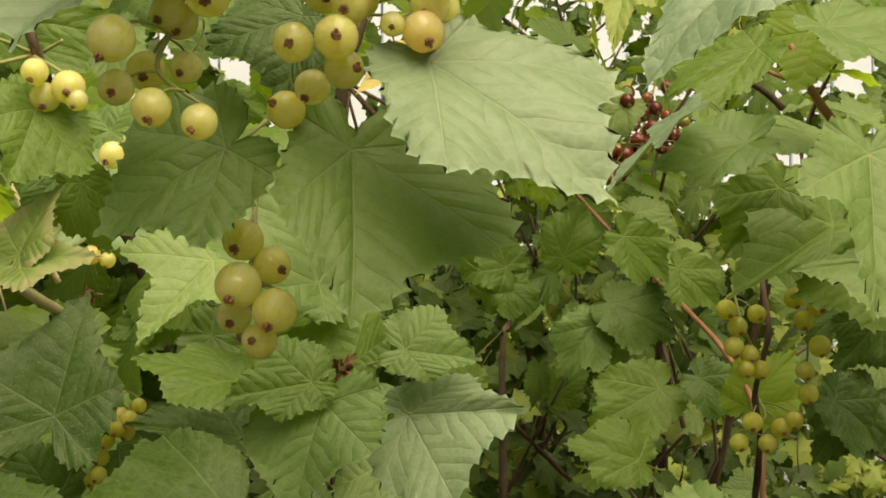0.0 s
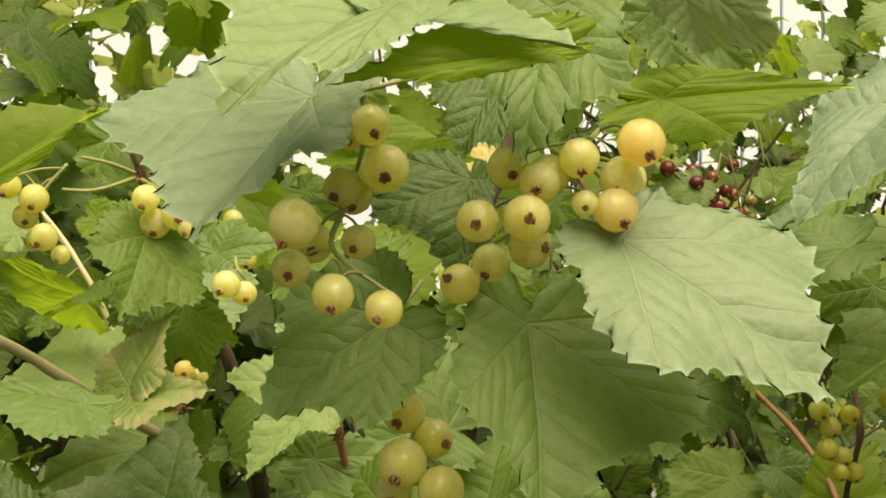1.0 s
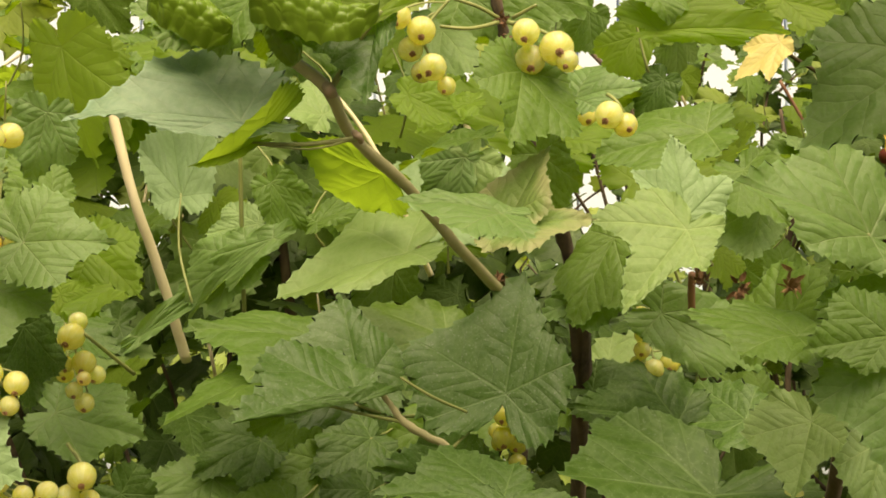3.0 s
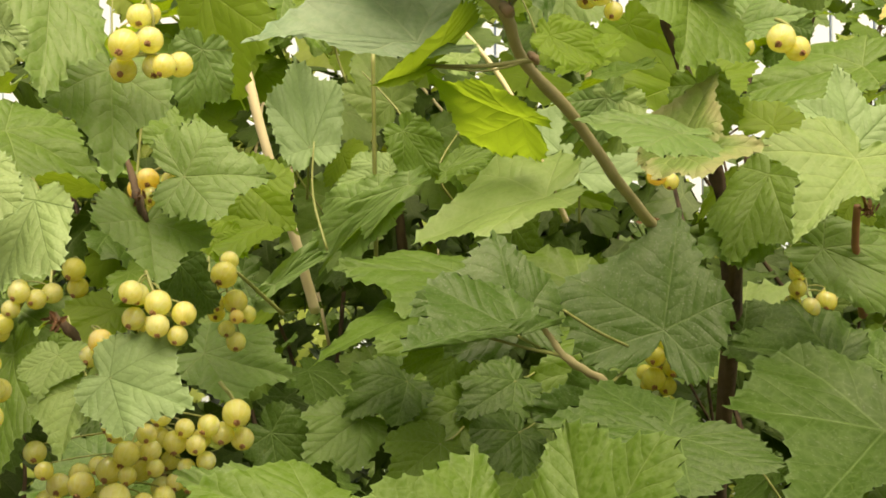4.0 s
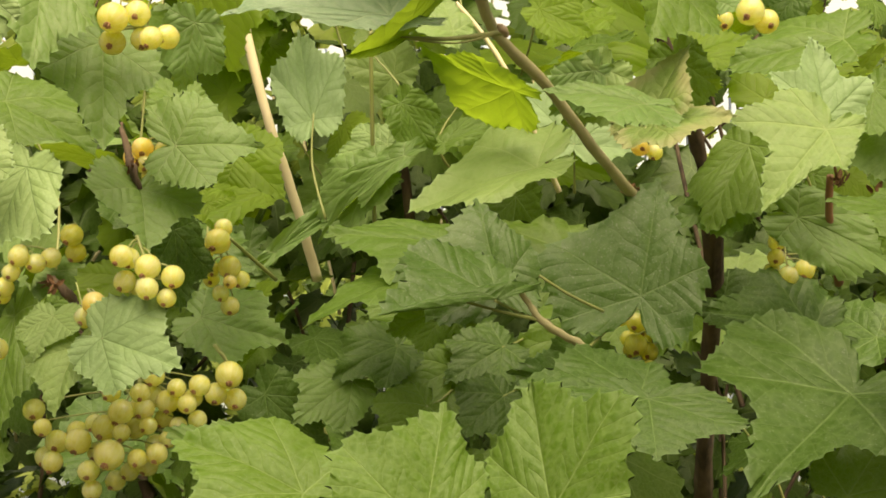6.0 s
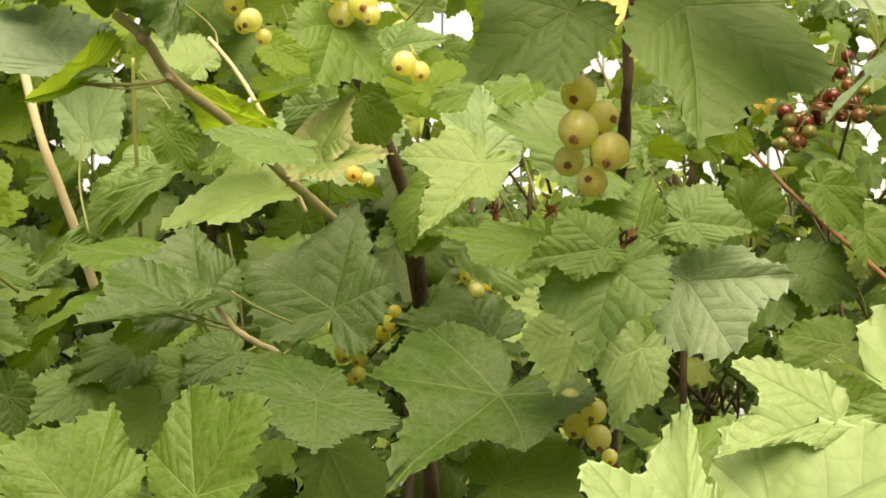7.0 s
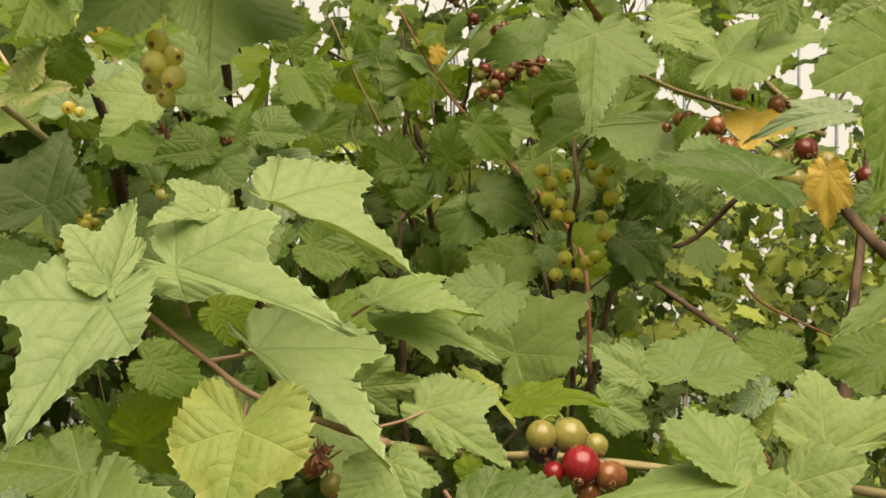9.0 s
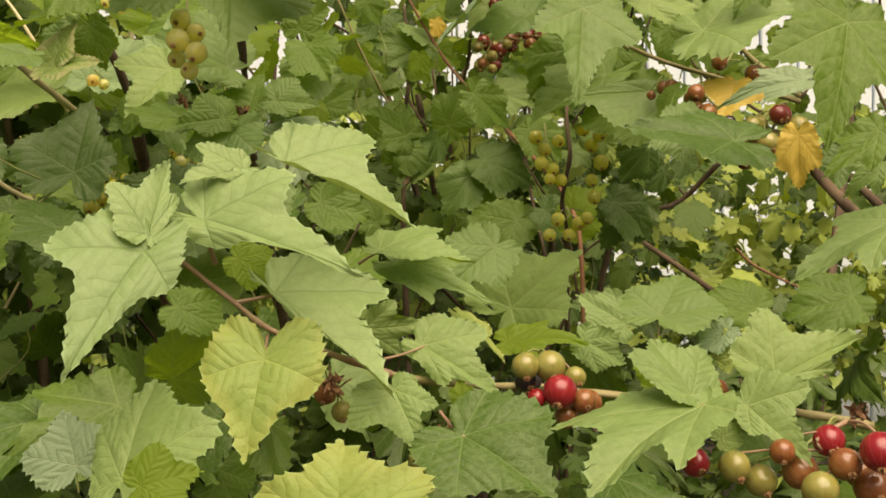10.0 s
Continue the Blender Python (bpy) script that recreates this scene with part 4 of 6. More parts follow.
blade(C, (0.1656, 0.5790, 0.8560), (0.1296, 0.5822, 0.8625), (0.1495, 0.5868, 0.8635), (0.1440, 0.5654, 0.8461), "round", "light")
blade(C, (0.0871, 0.6085, 0.9399), (0.0775, 0.5913, 0.8953), (0.0646, 0.6073, 0.9207), (0.0998, 0.5936, 0.9166), "maple", "turning")
blade(A, (-0.0231, 0.2918, 0.8778), (-0.0320, 0.2853, 0.8581), (-0.0388, 0.2927, 0.8724), (-0.0241, 0.2845, 0.8598), "round", "dark")
blade(C, (0.2501, 0.5023, 0.7980), (0.2393, 0.4901, 0.7749), (0.2290, 0.5036, 0.7935), (0.2675, 0.4925, 0.7879), "round", "yellow", heel=0.45)
blade(A, (-0.1241, 0.6305, 0.8567), (-0.1882, 0.6155, 0.8743), (-0.1574, 0.6331, 0.8951), (-0.1497, 0.6185, 0.8474), "round", "lime")
blade(A, (-0.1812, 0.6799, 0.9232), (-0.1831, 0.6646, 0.8856), (-0.2000, 0.6689, 0.8960), (-0.1620, 0.6700, 0.8962), "round", "light")
blade(A, (-0.2146, 0.6768, 0.8154), (-0.2388, 0.6787, 0.8449), (-0.2128, 0.6856, 0.8390), (-0.2414, 0.6702, 0.8229), "round", "lime")
blade(A, (-0.2011, 0.6993, 0.8202), (-0.1557, 0.7032, 0.8012), (-0.1798, 0.6960, 0.7965), (-0.1738, 0.7073, 0.8250), "round", "lime")
blade(C, (0.1012, 0.4740, 0.7009), (0.0728, 0.4631, 0.6768), (0.0689, 0.4751, 0.7006), (0.1004, 0.4616, 0.6758), "round", "soft")
blade(A, (-0.0998, 0.4753, 0.7824), (-0.1256, 0.4706, 0.7712), (-0.1203, 0.4786, 0.7855), (-0.1108, 0.4657, 0.7644), "round", "soft")
# white currant: leaves round the upper trusses
leaf(A, (0.0186, 0.3365, 0.9032), (0.0432, 0.3377, 0.8868), (-0.030, -0.992, -0.122), 0.756, "round", "soft")
leaf(A, (0.0039, 0.2192, 0.8822), (0.0207, 0.2201, 0.8683), (-0.158, -0.954, -0.254), 0.672, "round", "pale")
# white currant: leaves round the lower knot
# white currant: the wall of leaves further along
leaf(A, (-0.1495, 0.4307, 0.8808), (-0.1072, 0.4231, 0.8782), (-0.152, -0.943, 0.297), 0.672, "round", "mid")
leaf(A, (-0.0835, 0.4499, 0.7725), (-0.0458, 0.4427, 0.7573), (-0.018, -0.920, 0.392), 0.588, "round", "soft")
# blackcurrant: the near shoot
leaf(C, (-0.0180, 0.0822, 0.6484), (-0.0030, 0.0821, 0.6543), (-0.171, -0.888, 0.426), 1.01, "round", "lime")
leaf(C, (-0.0360, 0.2129, 0.6602), (-0.0128, 0.1929, 0.6728), (-0.334, -0.749, -0.572), 0.796, "round", "mid")
leaf(C, (0.1500, 0.1899, 0.6597), (0.1461, 0.1905, 0.6773), (-0.016, -0.999, 0.028), 1.06, "round", "lime")
leaf(C, (0.0497, 0.2227, 0.7030), (0.0869, 0.2018, 0.6897), (-0.113, -0.666, 0.738), 0.5, "maple", "light")
leaf(C, (0.0157, 0.2740, 0.7269), (0.0381, 0.2735, 0.7208), (0.073, -0.933, 0.352), 0.84, "round", "mid")
leaf(C, (0.0352, 0.2522, 0.6745), (0.0625, 0.2518, 0.6765), (-0.016, -0.999, 0.028), 0.75, "maple", "light")
leaf(C, (-0.0419, 0.2537, 0.6841), (-0.0193, 0.2531, 0.6748), (0.161, -0.877, 0.453), 0.84, "round", "mid")
leaf(C, (-0.0106, 0.2138, 0.7059), (0.0060, 0.2133, 0.6985), (0.155, -0.901, 0.405), 0.84, "round", "lime")
leaf(C, (0.0741, 0.2218, 0.6825), (0.0925, 0.2111, 0.6697), (0.354, -0.404, 0.844), 0.504, "maple", "turning")
leaf(C, (0.0942, 0.2511, 0.6695), (0.1247, 0.2408, 0.6748), (-0.314, -0.515, 0.798), 0.672, "maple", "lime")
leaf(C, (0.1583, 0.3500, 0.6663), (0.1366, 0.3509, 0.6828), (0.172, -0.947, 0.273), 0.756, "round", "light")
leaf(C, (0.1260, 0.2506, 0.6693), (0.1441, 0.2500, 0.6601), (0.072, -0.977, 0.201), 0.756, "round", "light")
leaf(C, (0.1851, 0.2498, 0.6734), (0.1714, 0.2497, 0.6644), (-0.370, -0.736, 0.567), 0.756, "round", "grey")
leaf(C, (0.1873, 0.2493, 0.6598), (0.1851, 0.2498, 0.6757), (0.113, -0.993, 0.045), 0.84, "round", "turning")
leaf(C, (0.2238, 0.3492, 0.6740), (0.1966, 0.3499, 0.6823), (0.128, -0.866, 0.484), 0.84, "round", "mid")
leaf(C, (0.2771, 0.3685, 0.6776), (0.2405, 0.3688, 0.6694), (-0.143, -0.782, 0.607), 0.84, "round", "mid")
leaf(C, (0.1629, 0.1692, 0.6434), (0.1706, 0.1693, 0.6491), (-0.169, -0.957, 0.236), 1.01, "round", "light")
leaf(C, (0.0737, 0.1810, 0.6558), (0.0728, 0.1812, 0.6636), (-0.016, -0.999, 0.028), 0.924, "round", "lime")
leaf(C, (0.2740, 0.4510, 0.7639), (0.2738, 0.4501, 0.7331), (-0.293, -0.956, 0.029), 0.672, "round", "yellow")
leaf(C, (0.2464, 0.3520, 0.7855), (0.2055, 0.3525, 0.7817), (-0.065, -0.810, 0.582), 0.504, "maple", "grey")
leaf(C, (0.2838, 0.3507, 0.7607), (0.2556, 0.3505, 0.7378), (-0.408, -0.758, 0.509), 0.756, "maple", "mid")
leaf(C, (0.1946, 0.5048, 0.8526), (0.2286, 0.5040, 0.8438), (0.099, -0.881, 0.462), 0.756, "round", "light")
leaf(C, (0.2937, 0.4529, 0.8432), (0.2682, 0.4531, 0.8339), (-0.293, -0.538, 0.790), 0.756, "round", "light")
leaf(C, (0.2146, 0.5028, 0.7945), (0.1974, 0.5027, 0.7793), (-0.593, -0.441, 0.673), 0.756, "round", "mid")
stem(C, [(-0.0234, 0.1640, 0.7081), (-0.0047, 0.1683, 0.6923), (0.0052, 0.1709, 0.6838), (0.0163, 0.1725, 0.6784), (0.0328, 0.1821, 0.6708), (0.0482, 0.1867, 0.6647)], [0.0008, 0.0010, 0.0011, 0.0011, 0.0012, 0.0013], "pink", 0.4)
stem(C, [(0.0482, 0.1867, 0.6647), (0.0621, 0.1914, 0.6615), (0.0807, 0.2060, 0.6576), (0.1044, 0.2155, 0.6553), (0.1381, 0.2149, 0.6515), (0.1728, 0.2092, 0.6487), (0.1989, 0.1988, 0.6477), (0.2252, 0.1932, 0.6433)], [0.0013, 0.0014, 0.0013, 0.0013, 0.0014, 0.0015, 0.0015, 0.0016], "olive", 0.5)
# stems
stem(A, [(-0.1893, 0.3463, 0.8416), (-0.1802, 0.3475, 0.8340), (-0.1764, 0.3661, 0.8236), (-0.1643, 0.3930, 0.8119), (-0.1522, 0.4250, 0.7957), (-0.1392, 0.4571, 0.7805)], [0.0016, 0.0017, 0.0017, 0.0018, 0.0019, 0.0020], "tan", 0.25)
stem(A, [(-0.3272, 0.5745, 0.8745), (-0.3161, 0.5777, 0.8273), (-0.3086, 0.6003, 0.7861), (-0.3035, 0.6224, 0.7476)], [0.0023, 0.0024, 0.0025, 0.0026], "straw", 0.25)
cluster(A, (-0.0436, 0.2926, 0.8179), [(-0.0433, 0.2756, 0.8055, 0.0045, "white", (-0.373, -0.869, -0.324)), (-0.0374, 0.2776, 0.8000, 0.0042, "white", (0.388, -0.863, -0.323)), (-0.0433, 0.2696, 0.7959, 0.0050, "white", (-0.424, -0.811, -0.404)), (-0.0456, 0.2776, 0.7889, 0.0039, "white", (-0.307, -0.939, -0.156)), (-0.0356, 0.2696, 0.7906, 0.0048, "white", (-0.170, -0.849, -0.500)), (-0.0398, 0.2756, 0.7837, 0.0039, "white", (-0.275, -0.953, -0.125))], "white", "green")
cluster(A, (-0.0165, 0.2578, 0.8525), [(-0.0283, 0.2427, 0.8426, 0.0039, "white", (-0.102, -0.931, -0.351)), (-0.0197, 0.2378, 0.8428, 0.0042, "white", (0.206, -0.923, -0.325)), (-0.0189, 0.2458, 0.8380, 0.0039, "white", (0.616, -0.783, -0.083)), (-0.0258, 0.2527, 0.8354, 0.0036, "white", (-0.088, -0.879, -0.469)), (-0.0316, 0.2577, 0.8315, 0.0039, "white", (-0.553, -0.828, 0.089)), (-0.0035, 0.2479, 0.8444, 0.0039, "amber"), (-0.0173, 0.2398, 0.8492, 0.0038), (-0.0011, 0.2529, 0.8509, 0.0045)], "white", "green")
cluster(A, (-0.0528, 0.2475, 0.8451), [(-0.0599, 0.2325, 0.8417, 0.0044, "white", (-0.484, -0.674, -0.558)), (-0.0618, 0.2425, 0.8341, 0.0035), (-0.0534, 0.2355, 0.8295, 0.0037), (-0.0446, 0.2356, 0.8269, 0.0034), (-0.0528, 0.2475, 0.8489, 0.0038, "white", (-0.280, -0.859, -0.428)), (-0.0506, 0.2526, 0.8393, 0.0033), (-0.0598, 0.2575, 0.8394, 0.0040)], "white", "green")
# white currant: the bright corner with many trusses
leaf(A, (-0.3267, 0.3850, 0.7406), (-0.3169, 0.3870, 0.7285), (0.354, -0.926, 0.135), 0.84, "round", "mid")
leaf(A, (-0.3695, 0.4077, 0.7570), (-0.3623, 0.4097, 0.7265), (0.473, -0.880, 0.055), 0.756, "round", "dark")
leaf(A, (-0.3015, 0.4294, 0.7684), (-0.2978, 0.4307, 0.7391), (0.757, -0.650, 0.063), 0.672, "round", "dark")
leaf(A, (-0.3070, 0.4698, 0.7352), (-0.2709, 0.4661, 0.7272), (0.054, -0.792, 0.607), 0.756, "round", "soft")
leaf(A, (-0.2793, 0.4652, 0.7063), (-0.2548, 0.4700, 0.6833), (0.280, -0.955, 0.099), 0.756, "round", "dark")
leaf(A, (-0.2250, 0.5145, 0.7357), (-0.2502, 0.4901, 0.7258), (0.366, -0.648, 0.669), 0.672, "round", "mid")
leaf(A, (-0.2106, 0.4972, 0.7147), (-0.2320, 0.4734, 0.7051), (0.445, -0.649, 0.617), 0.84, "round", "mid", stalk=(-0.2006, 0.5191, 0.7197))
leaf(A, (-0.2314, 0.4832, 0.7242), (-0.2493, 0.4599, 0.7175), (0.445, -0.546, 0.710), 0.84, "round", "dark", stalk=(-0.2251, 0.5147, 0.7243))
leaf(A, (-0.2463, 0.4708, 0.7114), (-0.2611, 0.4481, 0.7021), (0.468, -0.580, 0.667), 0.84, "round", "soft", stalk=(-0.2413, 0.5020, 0.7139))
leaf(A, (-0.1926, 0.5052, 0.7230), (-0.2099, 0.4821, 0.7139), (0.453, -0.597, 0.662), 0.84, "round", "dark", stalk=(-0.1848, 0.5217, 0.7264))
leaf(A, (-0.2162, 0.4660, 0.7031), (-0.2289, 0.4438, 0.6939), (0.533, -0.565, 0.629), 0.84, "round", "mid", stalk=(-0.2105, 0.4872, 0.7070))
leaf(A, (-0.1884, 0.4759, 0.7065), (-0.2006, 0.4537, 0.6970), (0.484, -0.557, 0.675), 0.84, "round", "dark", stalk=(-0.1810, 0.4923, 0.7112))
leaf(A, (-0.1441, 0.5286, 0.7330), (-0.1904, 0.5106, 0.7248), (0.137, -0.682, 0.719), 0.672, "round", "mid")
leaf(A, (-0.1507, 0.4875, 0.7062), (-0.1803, 0.4618, 0.7181), (0.689, -0.690, 0.220), 0.84, "round", "dusty")
leaf(A, (-0.1061, 0.4943, 0.7432), (-0.0752, 0.4796, 0.7357), (-0.234, -0.783, 0.576), 0.756, "round", "dark")
leaf(A, (-0.0854, 0.5130, 0.9068), (-0.0560, 0.5152, 0.8953), (0.166, -0.956, 0.244), 0.756, "round", "mid")
leaf(A, (-0.1941, 0.3389, 0.8640), (-0.2271, 0.3378, 0.8507), (-0.042, -0.982, 0.185), 0.756, "round", "mid")
leaf(A, (-0.2259, 0.4282, 0.8498), (-0.2563, 0.4256, 0.8671), (0.310, -0.853, 0.419), 0.756, "round", "lime")
leaf(A, (-0.2579, 0.5595, 0.7979), (-0.2954, 0.5584, 0.7807), (-0.129, -0.930, 0.343), 0.672, "round", "soft")
leaf(A, (-0.1563, 0.5129, 0.8347), (-0.1746, 0.5129, 0.8166), (0.115, -0.987, -0.114), 0.756, "round", "soft")
leaf(A, (-0.1252, 0.4348, 0.8264), (-0.1178, 0.4365, 0.8016), (0.062, -0.997, -0.049), 0.756, "round", "mid")
leaf(A, (-0.1788, 0.5104, 0.8597), (-0.1562, 0.5121, 0.8505), (0.221, -0.899, 0.377), 0.756, "round", "lime")
leaf(A, (-0.0030, 0.3818, 0.8163), (0.0021, 0.3808, 0.8408), (-0.219, -0.976, 0.006), 0.84, "round", "mid")
leaf(A, (-0.0176, 0.3928, 0.7821), (-0.0059, 0.3941, 0.7686), (-0.065, -0.986, -0.153), 0.84, "round", "dark")
# white currant: older stems
stem(A, [(-0.0170, 0.3277, 0.8786), (-0.0265, 0.3293, 0.8450), (-0.0286, 0.3408, 0.8176), (-0.0292, 0.3620, 0.7959), (-0.0303, 0.3941, 0.7575), (-0.0259, 0.5317, 0.6267)], [0.0014, 0.0015, 0.0016, 0.0018, 0.0022, 0.0030], "old", 1)
stem(A, [(-0.1405, 0.4205, 0.8942), (-0.1370, 0.4219, 0.8700), (-0.1336, 0.4432, 0.8489), (-0.1160, 0.4768, 0.7991), (-0.1109, 0.4891, 0.7610), (-0.1120, 0.5751, 0.6474)], [0.0018, 0.0021, 0.0023, 0.0026, 0.0030, 0.0040], "old", 1)
stem(A, [(-0.2193, 0.5477, 0.8713), (-0.2063, 0.5504, 0.8555), (-0.1921, 0.5534, 0.8316), (-0.1830, 0.5606, 0.8073), (-0.1754, 0.5675, 0.7884)], [0.0010, 0.0011, 0.0012, 0.0012, 0.0013], "straw", 0.3)
stem(A, [(-0.1722, 0.7228, 0.8950), (-0.1675, 0.7257, 0.8092)], [0.0020, 0.0022], "straw", 0.25)
stem(A, [(-0.2594, 0.7594, 0.8575), (-0.2572, 0.7610, 0.8064)], [0.0020, 0.0022], "straw", 0.25)
stem(A, [(-0.1754, 0.4131, 0.7482), (-0.1725, 0.4148, 0.7438), (-0.1686, 0.4176, 0.7379), (-0.1617, 0.4240, 0.7326), (-0.1546, 0.4305, 0.7276), (-0.1436, 0.4430, 0.7099)], [0.0009, 0.0010, 0.0013, 0.0012, 0.0013, 0.0014], "tan", 0.4)
stem(A, [(-0.1949, 0.4027, 0.7454), (-0.1815, 0.4102, 0.7412), (-0.1686, 0.4176, 0.7379)], [0.0005, 0.0005, 0.0007], "green", 0.1)
stem(A, [(-0.1546, 0.4305, 0.7276), (-0.1490, 0.4364, 0.7328), (-0.1429, 0.4393, 0.7392)], [0.0006, 0.0005, 0.0005], "green", 0.1)
stem(A, [(-0.1681, 0.4072, 0.7528), (-0.1587, 0.4120, 0.7465), (-0.1483, 0.4211, 0.7409)], [0.0004, 0.0005, 0.0005], "green", 0.1)
stem(A, [(-0.2852, 0.4424, 0.7656), (-0.2748, 0.4649, 0.7502)], [0.0006, 0.0008], "green", 0.1)
stem(A, [(-0.3115, 0.4064, 0.8043), (-0.3068, 0.4024, 0.7936), (-0.3035, 0.3981, 0.7886), (-0.3009, 0.3987, 0.7813)], [0.0009, 0.0011, 0.0015, 0.0008], "old", 0.8)
stem(A, [(-0.3351, 0.4036, 0.7513), (-0.3306, 0.4045, 0.7466), (-0.3302, 0.4149, 0.7397), (-0.3210, 0.4270, 0.7275)], [0.0013, 0.0016, 0.0018, 0.0016], "old", 0.8)
stem(A, [(-0.0741, 0.4397, 0.7861), (-0.0728, 0.4506, 0.7705), (-0.0670, 0.4720, 0.7495)], [0.0012, 0.0014, 0.0016], "red", 0.25)
# white currant: trusses
cluster(A, (-0.1510, 0.3911, 0.8690), [(-0.1656, 0.3817, 0.8617, 0.0040), (-0.1590, 0.3854, 0.8581, 0.0044), (-0.1627, 0.3887, 0.8531, 0.0039), (-0.1554, 0.3838, 0.8466, 0.0042), (-0.1516, 0.3875, 0.8415, 0.0029), (-0.1594, 0.3900, 0.8463, 0.0034)], "white", "green")
cluster(A, (-0.1341, 0.4122, 0.8661), [(-0.1279, 0.3939, 0.8587, 0.0043), (-0.1186, 0.3978, 0.8544, 0.0054), (-0.1268, 0.4007, 0.8515, 0.0048), (-0.1154, 0.3958, 0.8501, 0.0035)], "white", "green")
cluster(A, (-0.1125, 0.4538, 0.8603), [(-0.1123, 0.4501, 0.8556, 0.0036), (-0.1086, 0.4542, 0.8422, 0.0040), (-0.1147, 0.4568, 0.8466, 0.0036)], "white", "green")
cluster(A, (-0.0837, 0.4899, 0.7736), [(-0.0876, 0.4760, 0.7673, 0.0039), (-0.0882, 0.4796, 0.7589, 0.0035), (-0.0777, 0.4836, 0.7543, 0.0042), (-0.0842, 0.4778, 0.7520, 0.0041)], "white", "green")
cluster(A, (-0.1282, 0.5006, 0.7472), [(-0.1390, 0.4797, 0.7344, 0.0041), (-0.1394, 0.4831, 0.7260, 0.0047), (-0.1321, 0.4875, 0.7299, 0.0042), (-0.1268, 0.4826, 0.7353, 0.0041), (-0.1341, 0.4845, 0.7393, 0.0037), (-0.1244, 0.4896, 0.7325, 0.0037), (-0.1221, 0.4842, 0.7379, 0.0041), (-0.1343, 0.4858, 0.7165, 0.0037), (-0.1413, 0.4877, 0.7236, 0.0033)], "green", "green")
cluster(A, (-0.2857, 0.3592, 0.8451), [(-0.2880, 0.3500, 0.8289, 0.0049), (-0.2821, 0.3542, 0.8308, 0.0042), (-0.2864, 0.3566, 0.8383, 0.0039), (-0.2772, 0.3528, 0.8231, 0.0037)], "white", "green")
cluster(A, (-0.2976, 0.4188, 0.8139), [(-0.2974, 0.4099, 0.8058, 0.0047), (-0.2967, 0.4134, 0.8009, 0.0038), (-0.3072, 0.4149, 0.7965, 0.0042, "amber"), (-0.3006, 0.4105, 0.7895, 0.0036), (-0.3054, 0.4129, 0.7907, 0.0034)], "white", "green")
cluster(A, (-0.2937, 0.3800, 0.7654), [(-0.2938, 0.3690, 0.7589, 0.0039), (-0.2871, 0.3735, 0.7555, 0.0044), (-0.2955, 0.3754, 0.7509, 0.0039), (-0.2864, 0.3713, 0.7489, 0.0039)], "white", "green")
cluster(A, (-0.2942, 0.4509, 0.7709), [(-0.2899, 0.4426, 0.7646, 0.0052), (-0.2960, 0.4449, 0.7606, 0.0036), (-0.2881, 0.4497, 0.7551, 0.0047), (-0.2859, 0.4445, 0.7497, 0.0028, "amber"), (-0.2905, 0.4471, 0.7453, 0.0034), (-0.2948, 0.4493, 0.7545, 0.0033)], "white", "green")
cluster(A, (-0.2946, 0.4519, 0.7259), [(-0.2844, 0.4397, 0.7160, 0.0051), (-0.2904, 0.4421, 0.7087, 0.0042), (-0.2844, 0.4464, 0.7063, 0.0042)], "white", "green")
cluster(A, (-0.3097, 0.4190, 0.7186), [(-0.3082, 0.4003, 0.7067, 0.0046), (-0.3018, 0.4046, 0.7072, 0.0039), (-0.2951, 0.4089, 0.7096, 0.0043), (-0.2865, 0.4048, 0.7093, 0.0036), (-0.2912, 0.4071, 0.7144, 0.0035), (-0.3064, 0.4080, 0.7002, 0.0039), (-0.3142, 0.4010, 0.7011, 0.0048), (-0.3246, 0.4025, 0.6960, 0.0048), (-0.3091, 0.3933, 0.6933, 0.0055), (-0.2973, 0.4049, 0.6923, 0.0040), (-0.2949, 0.4085, 0.6967, 0.0033), (-0.3029, 0.4016, 0.6909, 0.0036), (-0.3030, 0.4043, 0.7127, 0.0037), (-0.3326, 0.4028, 0.6958, 0.0043), (-0.3346, 0.3966, 0.7013, 0.0033), (-0.3330, 0.4004, 0.6892, 0.0039), (-0.3084, 0.4080, 0.6854, 0.0035), (-0.3198, 0.4004, 0.6865, 0.0040), (-0.2910, 0.4082, 0.7014, 0.0033), (-0.3148, 0.4071, 0.7122, 0.0035), (-0.3001, 0.4042, 0.7018, 0.0033)], "white", "green")
cluster(A, (-0.3407, 0.3622, 0.7470), [(-0.3312, 0.3449, 0.7308, 0.0049), (-0.3280, 0.3485, 0.7386, 0.0042), (-0.3280, 0.3519, 0.7311, 0.0037), (-0.3260, 0.3468, 0.7238, 0.0040), (-0.3371, 0.3477, 0.7390, 0.0042), (-0.3400, 0.3507, 0.7311, 0.0039), (-0.3321, 0.3467, 0.7195, 0.0037), (-0.3378, 0.3488, 0.7245, 0.0034)], "white", "green")
cluster(A, (-0.3182, 0.3965, 0.7478), [(-0.3077, 0.3791, 0.7439, 0.0038, "amber"), (-0.3121, 0.3817, 0.7391, 0.0035)], "white", "green")
cluster(A, (-0.3370, 0.4231, 0.7705), [(-0.3311, 0.4101, 0.7663, 0.0040), (-0.3312, 0.4134, 0.7603, 0.0036)], "green", "green")
cluster(A, (-0.3507, 0.4108, 0.7626), [(-0.3442, 0.3978, 0.7588, 0.0039), (-0.3402, 0.4018, 0.7565, 0.0037), (-0.3528, 0.4031, 0.7482, 0.0039), (-0.3473, 0.3982, 0.7533, 0.0033)], "white", "green")
